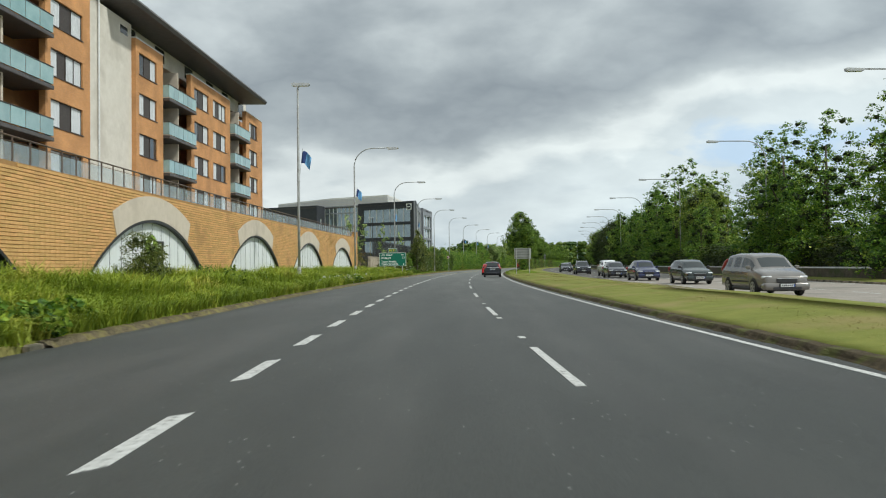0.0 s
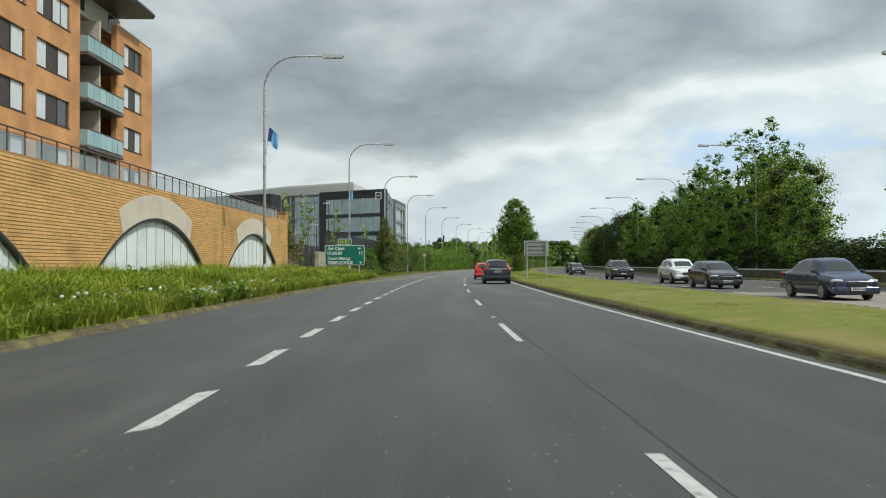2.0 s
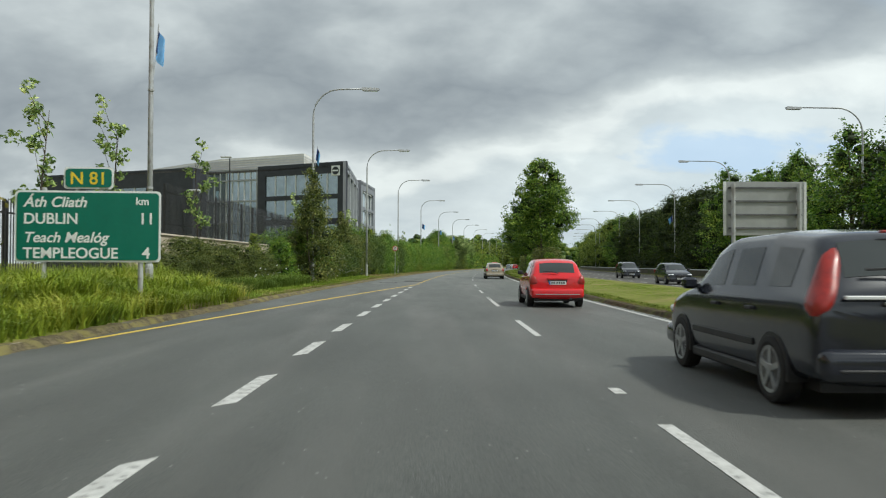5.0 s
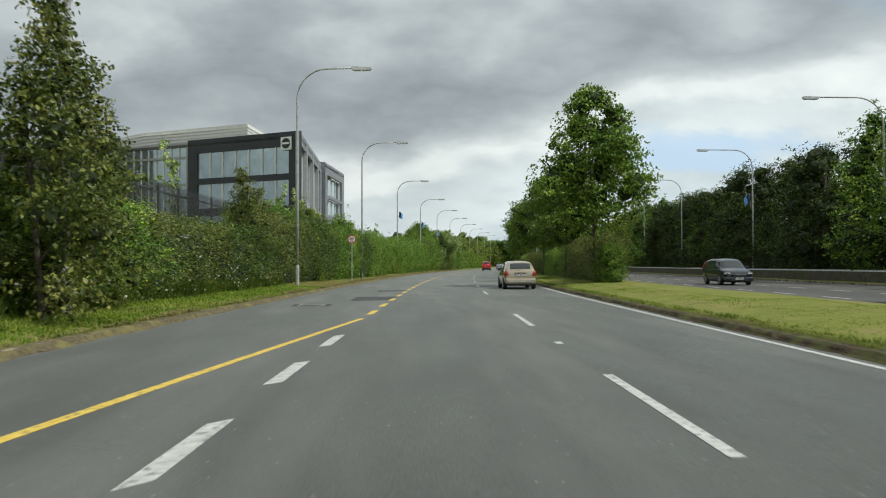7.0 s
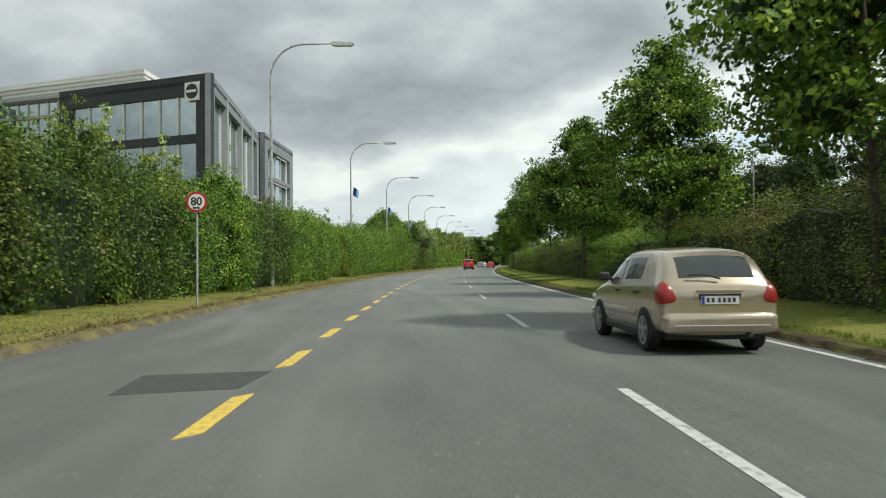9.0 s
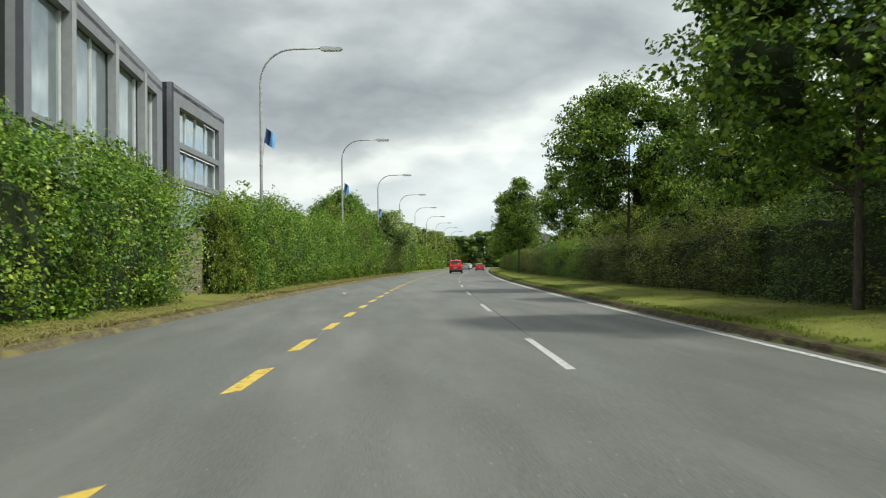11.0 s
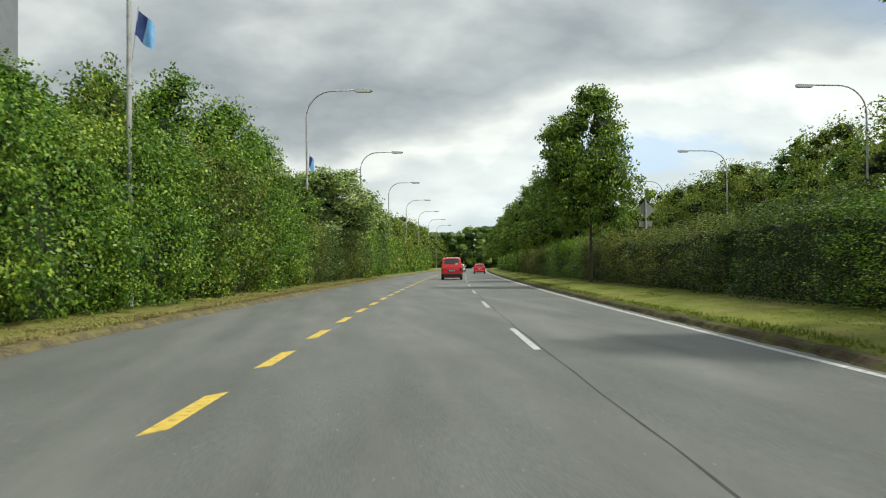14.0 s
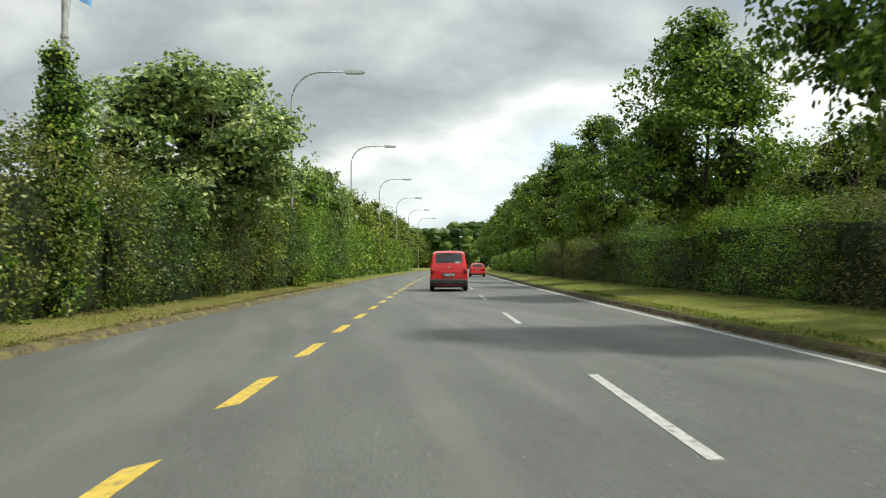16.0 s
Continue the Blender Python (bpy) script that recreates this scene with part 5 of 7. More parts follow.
for k in range(14):                                        # undergrowth before the belt
    tree("bush", 70 + 24 * k + _rng.uniform(-6, 6), 31.4 + _rng.uniform(-0.5, 0.8), _rng.uniform(2.2, 3.6), _rng.uniform(0, 360), 1.2, "undergrowth bushes")

# left side
tree("shrub", 23.9, -6.6, 2.15, 10, 0.95)
tree("shrub", 25.0, -6.9, 1.5, 100, 0.95)
tree("rust_bush", 93.5, -11.2, 4.1, 30, 1.0)
tree("rust_bush", 97.5, -11.4, 4.5, 160, 1.1)
tree("birch", 124.3, -5.5, 6.9, 0, 0.92)
tree("birch", 127.6, -6.1, 5.9, 130, 1.0)
for y, u, h, key, s, w in ((105.2, -7.2, 1.4, "shrub", 50, 1.4), (107.8, -6.8, 1.3, "shrub", 180, 1.3), (109.2, -8.4, 1.9, "shrub", 270, 1.4), (112.0, -8.6, 2.1, "shrub", 10, 1.4), (115.0, -8.9, 2.1, "shrub", 330, 1.4), (118.0, -8.6, 2.0, "shrub", 60, 1.4), (110.5, -6.6, 1.5, "shrub", 20, 1.3), (113.6, -6.9, 1.9, "shrub", 90, 1.3), (116.2, -6.6, 1.7, "shrub", 150, 1.4), (119.5, -7.2, 1.6, "shrub", 40, 1.3),
                           (122.2, -6.9, 2.5, "bush", 130, 0.95), (125.8, -7.4, 2.7, "bush", 10, 1.0), (124.6, -6.2, 1.9, "shrub", 230, 1.3), (128.6, -7.0, 2.5, "bush", 210, 1.05), (131.8, -7.2, 2.6, "bush_light", 300, 1.0)):
    tree(key, y, u, h, s, w)
tree("birch", 145.5, -7.0, 5.6, 40, 0.95)
tree("birch", 150.5, -7.4, 5.1, 80, 0.9)
tree("bush", 152.5, -8.6, 4.6, 200, 0.8)
for y, u, h, s in ((108, -13.3, 8.2, 0), (112, -12.2, 8.4, 70), (118, -10.0, 7.4, 140), (150, -12.0, 7.6, 20), (172, -11, 7.6, 200), (184, -12.5, 8.4, 40), (230, -11.5, 7.4, 130)):
    tree("sapling", y, u, h, s)
for y, u, h, key, s, w in ((158, -8.3, 5.0, "bush", 10, 0.8), (172.5, -8.4, 5.0, "birch", 30, 1.1), (180, -8.6, 4.9, "bush_light", 90, 0.8), (191, -8.4, 5.4, "birch", 60, 1.2), (197.3, -7.3, 4.9, "bush_light", 60, 0.72), (203.0, -6.1, 3.8, "bush_light", 75, 0.52), (204.6, -6.0, 3.7, "bush_light", 20, 0.66), (207.4, -6.0, 4.0, "bush", 140, 0.66), (209.4, -6.1, 4.1, "bush_light", 210, 0.66), (236.6, -5.8, 3.2, "bush", 80, 0.72),
                           (235.5, -7.6, 6.0, "tall_bush", 50, 1.1), (241.0, -7.4, 7.1, "tall_bush", 170, 1.1), (246.6, -7.3, 8.4, "tall_bush", 250, 1.0), (252.4, -7.3, 8.6, "tall_bush", 330, 1.0), (257.6, -7.3, 8.2, "tall_bush", 20, 1.0),
                           (276.0, -6.5, 8.4, "pale_tree", 20, 1.26), (283, -7.3, 6.6, "bush_light", 80, 0.9), (291, -7.3, 7.4, "bush_light", 140, 0.85), (299, -7.3, 7.6, "bush", 200, 0.9),
                           (308, -7.3, 8.4, "pale_tree", 260, 0.9), (317, -7.3, 8.0, "bush_light", 320, 0.85), (327, -7.3, 9.0, "belt_d", 30, 1.0), (338, -7.3, 9.0, "bush_light", 90, 0.8),
                           (350, -7.3, 9.6, "belt_d", 150, 1.0), (364, -7.3, 9.6, "belt_d", 210, 1.0), (380, -7.3, 10, "belt_d", 270, 1.0), (398, -7.3, 10, "belt_d", 330, 1.0), (420, -7.3, 10, "belt_d", 20, 1.0)):
    tree(key, y, u, h, s, w)
for k in range(22):                                        # bushes grown through the hedge
    y = 116 + 7.2 * k + _rng.uniform(-2.5, 2.5)
    if 119 < y < 148 or y > 262 or 198.5 < y < 206:
        continue
    tree(_rng.choice(["bush", "bush_light", "bush", "shrub_tall"]), y, (-7.5 if y < 160 else -6.7) + _rng.uniform(-0.5, 0.4), left_height(y) * _rng.uniform(1.05, 1.35), _rng.uniform(0, 360), _rng.uniform(0.55, 0.9), "bushes in the hedge")
for k in range(26):                                        # distant trees that close the road
    w = -60 + 160 * k / 25
    tree(_rng.choice(["belt_c", "belt_d", "belt_c"]), 470 + _rng.uniform(-25, 60), w + _rng.uniform(-3, 3) + (0 if w < -6 or w > 30 else 34), _rng.uniform(10, 14), _rng.uniform(0, 360), 1.3, "distant trees")
for k in range(9):                                         # wood beyond the bend
    tree("belt_c", 560 + 6 * (k % 3), -16 + 8 * k, 15 + 2 * _rng.random(), 40 * k, 1.5, "distant trees")


def hedge_mesh(seed, length, leaves, size, mat, core_mat, lump=0.45, lean=0.22, round_top=0.25):
    """A clipped hedge section: leaves over an uneven block 2 m thick and 1 m high in local units of its own height."""
    rng = np.random.default_rng(seed)
    def bulge(p):
        return lump * noise.noise(Vector((p[0] * 0.5 + seed, p[1] * 0.55, p[2] * 0.6))) + lump * 0.6 * noise.noise(Vector((p[1] * 1.4, p[2] * 1.5, seed)))
    pts, nrms = [], []
    for _ in range(leaves // 9):
        k = rng.random()
        y = rng.uniform(-0.25, length + 0.25)
        if k < 0.55:
            z = rng.uniform(0.0, 3.9)
            b = bulge((1, y, z))
            top = 4.0 + 0.6 * bulge((0, y * 0.7, 9))
            p = (0.78 + b + lean * min(z / 1.2, 1.0) - round_top * max(0, z - 2.6) - rng.random() ** 2 * 0.3, y, z * top / 4.0)
            nr = (1.0, 0, 0.25)
        elif k < 0.85:
            x = rng.uniform(-1.1, 1.1)
            p = (x, y, 4.0 + 0.6 * bulge((0, y * 0.7, 9)) + bulge((x, y, 4)) * 0.6 - 0.5 * round_top * x * x - rng.random() ** 2 * 0.3)
            nr = (0.2, 0, 1.0)
        else:
            z = rng.uniform(0.2, 3.9)
            p = (-1.0 - bulge((-1, y, z)), y, z)
            nr = (-1.0, 0, 0.2)
        if rng.random() < 0.11:
            x, z = rng.uniform(-1, 1.3), rng.uniform(0.1, 4.0)
            p, nr = (x, rng.choice([0.0, length]), z), (0.3, 0, 0.4)
        elif rng.random() < 0.04:
            p = (p[0] * 1.12, p[1], p[2] + rng.random() * 0.35)
        q = Vector((p[0] * 0.8 + seed * 1.7, p[1] * 1.1, p[2] * 1.25))
        deep = noise.noise(q) + 0.45 * noise.noise(q * 2.7) + 0.06
        if deep < 0 and k < 0.85:                            # hollows between the sprays
            d = min(0.42, -1.5 * deep)
            p = (p[0] - d, p[1], p[2] - 0.15 * d) if k < 0.55 else (p[0], p[1], p[2] - d)
        pts.append(p), nrms.append(nr)
    nrms = np.repeat(np.array(nrms), 9, 0)
    p = np.repeat(np.array(pts), 9, 0)
    p = p + rng.normal(size=p.shape) * (0.11, 0.16, 0.13) + nrms * rng.uniform(-0.16, 0.16, len(p))[:, None]
    p[:, 2] = np.maximum(p[:, 2], 0.05)
    nrm = nrms + rng.normal(size=p.shape) * 0.65
    nrm /= np.linalg.norm(nrm, axis=1)[:, None]
    a = np.cross(nrm, rng.normal(size=p.shape))
    a /= np.linalg.norm(a, axis=1)[:, None] + 1e-9
    b = np.cross(nrm, a)
    s = size * rng.uniform(0.6, 1.4, len(p))[:, None]
    v = np.stack([p - a * s * 0.5, p + b * s * 0.32, p + a * s * 0.5, p - b * s * 0.32], 1).reshape(-1, 3)
    # inner mass, the hedge's inner shade put into its colour
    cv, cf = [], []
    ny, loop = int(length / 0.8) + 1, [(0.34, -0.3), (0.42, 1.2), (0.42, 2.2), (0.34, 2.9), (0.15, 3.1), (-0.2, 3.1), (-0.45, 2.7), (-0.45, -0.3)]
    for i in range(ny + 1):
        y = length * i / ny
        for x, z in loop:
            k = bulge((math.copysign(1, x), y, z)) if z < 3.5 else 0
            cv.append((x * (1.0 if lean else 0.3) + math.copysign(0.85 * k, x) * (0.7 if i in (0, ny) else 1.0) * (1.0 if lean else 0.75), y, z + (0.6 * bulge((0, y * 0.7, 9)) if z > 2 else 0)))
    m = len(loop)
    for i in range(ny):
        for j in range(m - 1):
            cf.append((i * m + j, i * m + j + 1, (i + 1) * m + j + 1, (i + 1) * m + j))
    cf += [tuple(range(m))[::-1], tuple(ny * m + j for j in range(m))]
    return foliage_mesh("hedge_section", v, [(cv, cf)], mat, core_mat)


def hedge(label, sections, meshes, u_of, height_of, thick, coarse=()):
    """Whole hedge: one thing, its sections set end to end along the road."""
    top = thing("hedge", Matrix.Identity(4), label, "hedge")
    for k, y in enumerate(sections):
        ms = coarse if coarse and y > 312 else meshes
        ob = new("hedge_section", ms[(k * 7 + k // 3) % len(ms)])
        ob.parent = top
        a, b = at(y, u_of(y), 0), at(y + 8.0, u_of(y + 8), 0)
        turn = -math.degrees(math.atan2(b.x - a.x, b.y - a.y))
        flip = Matrix.Translation((0, 8.0, 0)) @ Matrix.Diagonal((1, -1, 1, 1)) if k % 2 else Matrix.Identity(4)
        g = ground_height(y, u_of(y))
        ob.matrix_basis = Matrix.Translation((a.x, a.y, g - 0.05)) @ pose(0, 0, 0, 0, 0, turn) @ Matrix.Diagonal((thick, 1, height_of(y + 4) / 4.0, 1)) @ flip


coarse_meshes = [hedge_mesh(80 + k, 8.0, 3600, 0.22, M["leaf_hedge"], M["foliage_shade"]) for k in range(2)]
left_meshes = [hedge_mesh(40 + k, 8.0, 18000, 0.092, M[m], M["foliage_shade"], 0.62, 0.62) for k, m in enumerate(("leaf_hedge", "leaf_hedge", "leaf_olive", "leaf_hedge", "leaf_deep"))]


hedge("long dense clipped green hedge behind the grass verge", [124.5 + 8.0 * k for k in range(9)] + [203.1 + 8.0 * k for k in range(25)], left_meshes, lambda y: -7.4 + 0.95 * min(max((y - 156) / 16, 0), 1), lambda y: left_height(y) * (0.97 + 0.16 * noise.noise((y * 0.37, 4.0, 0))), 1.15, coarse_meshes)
mid_meshes = [hedge_mesh(60 + k, 8.0, 17000, 0.080, M[m], M["foliage_shade"], 0.70, 0.0, 0.5) for k, m in enumerate(("leaf_olive", "leaf_deep", "leaf_hedge", "leaf_thicket"))]
# undergrowth leaves: deep shade below the belt is put into their colour
rough_meshes = [hedge_mesh(70 + k, 8.0, 3200, 0.22, M["leaf_dark_shaded"], M["foliage_shade"], 0.45) for k in range(2)]
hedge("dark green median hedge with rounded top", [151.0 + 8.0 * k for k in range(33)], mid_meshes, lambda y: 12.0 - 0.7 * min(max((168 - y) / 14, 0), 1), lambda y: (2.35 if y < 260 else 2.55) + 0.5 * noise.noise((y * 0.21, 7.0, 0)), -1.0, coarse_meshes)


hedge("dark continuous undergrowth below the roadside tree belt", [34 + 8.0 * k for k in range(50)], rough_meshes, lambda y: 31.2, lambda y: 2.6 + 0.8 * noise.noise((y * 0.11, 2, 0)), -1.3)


def far_wood(y, u0, u1, h, seed):
    """A distant wood as one mass of large leaf clumps with an uneven top."""
    rng = np.random.default_rng(seed)
    cs, rs = [], []
    for k in range(int((u1 - u0) / 3.0)):
        u = u0 + 3.0 * k + rng.uniform(-1, 1)
        top = h * (0.75 + 0.35 * noise.noise((u * 0.06, seed, 0)) + 0.1 * rng.random())
        for z in np.arange(0.8, top, 2.2):
            p = at(y, u, z)
            cs.append((p.x, p.y + rng.uniform(-3, 3), p.z)), rs.append((2.6, 2.2, 1.9))
    # cores in a deeper green, the wood's inner shade put into colour
    cores = [core_blob(rng, c, [v * 1.05 for v in r], i) for i, (c, r) in enumerate(zip(cs, rs))]
    me = foliage_mesh("distant_wood", leaf_cloud(rng, cs, rs, len(cs) * 60, 0.62), cores, M["leaf_hedge"], M["leaf_deep"])
    tagged(new("distant_wood", me), "distant green wood that closes the road", "wood", kind="stuff")


far_wood(505, -150, 190, 17, 3)
far_wood(455, -90, -12, 10, 5)
far_wood(455, 30, 130, 10, 6)


def blades(name, label, areas, count, length, seed, mat, lean=0.55, width=0.012, per=4):
    """Grass as single blades in tufts; areas are (y0, y1, u0, u1)."""
    rng = np.random.default_rng(seed)
    area = np.array([(a[1] - a[0]) * (a[3] - a[2]) for a in areas])
    pick = rng.choice(len(areas), count, p=area / area.sum())
    A = np.array(areas)[pick]
    ys, us = A[:, 0] + rng.random(count) * (A[:, 1] - A[:, 0]), A[:, 2] + rng.random(count) * (A[:, 3] - A[:, 2])
    keep = np.array([noise.noise((u * 0.7, y * 0.45, seed)) for y, u in zip(ys, us)]) > rng.uniform(-0.9, 0.25, count)
    ys, us = ys[keep], us[keep]
    base = np.array([[road_x(y) + u, y, ground_height(y, u) - 0.02] for y, u in zip(ys, us)])
    tall = np.array([1.0 + 0.55 * noise.noise((u * 0.5, y * 0.3, seed + 5.0)) for y, u in zip(ys, us)])
    base, tall = np.repeat(base, per, 0), np.repeat(tall, per)
    n = len(base)
    w = rng.uniform(0, 2 * math.pi, n)
    d = np.stack([np.cos(w), np.sin(w), np.zeros(n)], 1)
    side = np.stack([-np.sin(w), np.cos(w), np.zeros(n)], 1)
    base = base + rng.normal(size=(n, 3)) * (0.05, 0.05, 0)
    L = (length * tall * rng.uniform(0.6, 1.25, n))[:, None]
    out = lean * rng.uniform(0.2, 1.2, n)[:, None]
    mid = base + d * L * out * 0.28 + np.array([0, 0, 1.0]) * L * 0.62
    tip = base + d * L * out + np.array([0, 0, 1.0]) * L * (1.0 - 0.28 * out)
    hw = width * rng.uniform(0.7, 1.4, n)[:, None]
    v = np.stack([base - side * hw, base + side * hw, mid + side * hw * 0.8, mid - side * hw * 0.8, tip], 1).reshape(-1, 3)
    o = np.arange(n)[:, None] * 5
    faces = np.concatenate([o + np.array([0, 1, 2, 3])], 1).tolist() + (o + np.array([3, 2, 4])).tolist()
    me = bpy.data.meshes.new(name)
    me.from_pydata(v.tolist(), [], faces)
    me.materials.append(mat)
    return tagged(new(name, me), label, "grass", kind="stuff")


blades("tall_grass", "tall unmown green and yellowing grass on the bank", [(2, 60, -8.4, -5.0), (60, 104, -8.3, -5.0)], 12500, 0.90, 3, M["grass"], 1.35, 0.015, 11)
blades("tall_grass", "lower fresh green grass along the bank's edge", [(2, 104, -5.2, -3.95)], 7000, 0.60, 13, M["grass"], 1.5, 0.013, 11)
blades("tall_grass", "rough grass and weeds below the hedge", [(104, 122, -7.6, -5.0), (104, 122, -7.6, -5.0), (122, 150, -6.8, -6.0)], 9000, 0.55, 4, M["weed_grass"], 1.1, 0.011, 7)
blades("verge_grass", "short mown grass of the verge", [(150, 300, -6.4, -3.95), (150, 300, -4.9, -3.95)], 42000, 0.055, 5, M["straw_grass"], 1.9, 0.008, 3)
blades("verge_edge_grass", "ragged grass creeping over the verge kerb", [(96, 290, -4.15, -3.97)], 6000, 0.15, 19, M["straw_grass"], 1.9, 0.008, 5)
blades("verge_grass", "short fresh grass strip before the weeds", [(103, 150, -6.2, -3.95)], 15000, 0.12, 9, M["lush_grass"], 1.3, 0.009, 4)
blades("median_grass", "short dry mown grass of the median", [(2, 95, 8.5, 11.5), (20, 90, 11.5, 13.4)], 30000, 0.030, 6, M["dry_grass"], 2.4, 0.006, 3)
blades("median_edge_grass", "longer grass overhanging the median kerb", [(95, 280, 8.28, 8.62)], 6500, 0.10, 17, M["mown_grass"], 1.2, 0.007, 4)
blades("median_grass", "short fresh green mown grass of the median", [(90, 130, 8.5, 12.5), (130, 300, 8.5, 10.9)], 46000, 0.042, 7, M["lush_grass"], 2.0, 0.007, 3)


def weeds(label, spots, seed, mat, size):
    """Low leafy weeds, one clump at each spot (y, u, width, height)."""
    rng = np.random.default_rng(seed)
    for y, u, w, h in spots:
        cs, rs = [], []
        for k in range(9):
            cs.append((rng.normal() * w * 0.4, rng.normal() * w * 0.5, h * rng.uniform(0.25, 0.8))), rs.append((w * 0.35, w * 0.35, h * 0.3))
        me = foliage_mesh("weed_leaves", leaf_cloud(rng, cs, rs, 420, size, 0.7), [core_blob(rng, (0, 0, h * 0.35), (w * 0.5, w * 0.5, h * 0.35), seed)], mat, M["foliage_shade"])
        ob = thing("weed_clump", Matrix.Translation(at(y, u, ground_height(y, u))), label, "weeds", "weeds on the bank")
        p = new("weed_leaves", me)
        p.parent = ob


_r = random.Random(21)
weeds("dark broad leaved weeds spilling over the kerb", [(11.5, -4.6, 0.8, 0.7), (12.6, -4.3, 0.8, 0.6), (13.8, -4.5, 0.7, 0.65), (15.2, -4.9, 0.6, 0.6), (50.6, -4.5, 0.6, 0.6), (52.0, -4.3, 0.5, 0.55), (53.8, -4.35, 0.6, 0.6), (55.4, -4.2, 0.5, 0.5), (57.5, -4.3, 0.6, 0.55), (64.0, -4.2, 0.5, 0.45)], 4, M["leaf_maple"], 0.17)
weeds("light green leafy weeds among tall grass", [(_r.uniform(16, 100), _r.uniform(-8.0, -4.7), _r.uniform(0.4, 0.8), _r.uniform(0.7, 1.15)) for _ in range(13)], 6, M["leaf_light"], 0.11)
weeds("pinkish willowherb in flower by the wall", [(89.5, -9.0, 0.7, 1.6), (91.0, -9.6, 0.7, 1.7), (92.4, -9.2, 0.6, 1.5)], 8, M["willowherb"], 0.09)



def earth_edge(name, label, u, side, y0, y1, reach, seed, mat):
    """Crumbled earth and dead grass that has crept over the kerb onto the road, ragged in width."""
    rng = random.Random(seed)
    verts, faces = [], []
    n = int((y1 - y0) / 0.22)
    for k in range(n + 1):
        y = y0 + 0.22 * k
        w = reach * max(0.04, 0.42 + 1.1 * noise.noise((y * 0.55, seed, 0)) + 0.9 * noise.noise((y * 2.3, seed, 4)) + rng.uniform(-0.12, 0.12))
        h = 0.085 + 0.03 * noise.noise((y * 1.7, seed, 8))
        for d, z in ((-0.16, h + 0.035), (0.0, h + 0.02), (0.35 * w + 0.03, h * (0.72 + 0.2 * rng.random())), (0.75 * w + 0.05, h * 0.32), (w + 0.08, 0.001)):
            verts.append(tuple(at(y + rng.uniform(-0.06, 0.06), u - side * d, z)))
    for k in range(n):
        for j in range(4):
            a = k * 5 + j
            faces.append((a, a + 1, a + 6, a + 5) if side < 0 else (a + 1, a, a + 5, a + 6))
    me = bpy.data.meshes.new(name)
    me.from_pydata(verts, [], faces)
    me.materials.append(mat)
    tagged(new(name, me), label, "soil", kind="stuff")


M["edge_earth"] = material("brown_earth_and_thatch", (0.060, 0.050, 0.030), (0.190, 0.160, 0.098), 14.0, 0.97, 0.9, 60, spots=(0.20, 0.175, 0.07), spot_scale=2.2, spot_at=0.55, spec=0.15)
M["wet_earth"] = material("dark_earth_and_moss", (0.040, 0.032, 0.020), (0.105, 0.084, 0.052), 9.0, 0.97, 0.9, 60, spots=(0.095, 0.10, 0.035), spot_scale=2.2, spot_at=0.55, spec=0.15)
earth_edge("earth_edge", "crumbling brown earth and dead grass over the verge kerb", ROAD_L, -1, 84, 300, 0.11, 3, M["edge_earth"])
earth_edge("earth_edge", "patchy earth and weeds along the bank kerb", ROAD_L, -1, 12, 84, 0.13, 6, M["edge_earth"])
earth_edge("earth_edge", "dark earth and moss along the median kerb", ROAD_R, 1, 2, 300, 0.10, 5, M["wet_earth"])


def blossoms(label, areas, count, seed, size):
    """Small white flowers among the leaves: areas are (y0, y1, u0, u1, z0, z1)."""
    rng = random.Random(seed)
    verts, faces = [], []
    for k in range(count):
        y0, y1, u0, u1, z0, z1 = rng.choice(areas)
        y, u = rng.uniform(y0, y1), rng.uniform(u0, u1)
        c = at(y, u, rng.uniform(z0, z1) + ground_height(y, u))
        r, tilt = size * rng.uniform(0.6, 1.3), rng.uniform(-0.9, 0.9)
        side, up = Vector((math.sin(tilt), -math.cos(tilt), 0.0)).cross(Vector((0, 0, 1))), Vector((0.25, -0.25, 0.94))
        o = len(verts)
        for i in range(5):
            w = 2 * math.pi * i / 5
            verts.append(tuple(c + side * r * math.cos(w) + up * r * math.sin(w)))
        verts.append(tuple(c + Vector((0.03, -0.03, 0.0))))
        faces += [(o + i, o + (i + 1) % 5, o + 5) for i in range(5)]
    me = bpy.data.meshes.new("blossom")
    me.from_pydata(verts, [], faces)
    me.materials.append(M["sign_white"])
    tagged(new("blossom", me), label, "flowers", kind="stuff")


blossoms("small white wild flowers at the foot of the hedge", [(112, 150, -6.4, -5.7, 0.15, 1.0), (128, 146, -6.6, -5.9, 0.3, 1.8), (186, 204, -6.3, -5.9, 0.2, 2.2)], 420, 5, 0.035)
blossoms("white bindweed flowers on the grass bank", [(44, 66, -5.0, -4.1, 0.15, 0.6), (50, 60, -4.6, -3.95, 0.1, 0.5), (56, 62, -4.5, -3.95, 0.1, 0.4)], 300, 9, 0.046)

# ---- street furniture ----


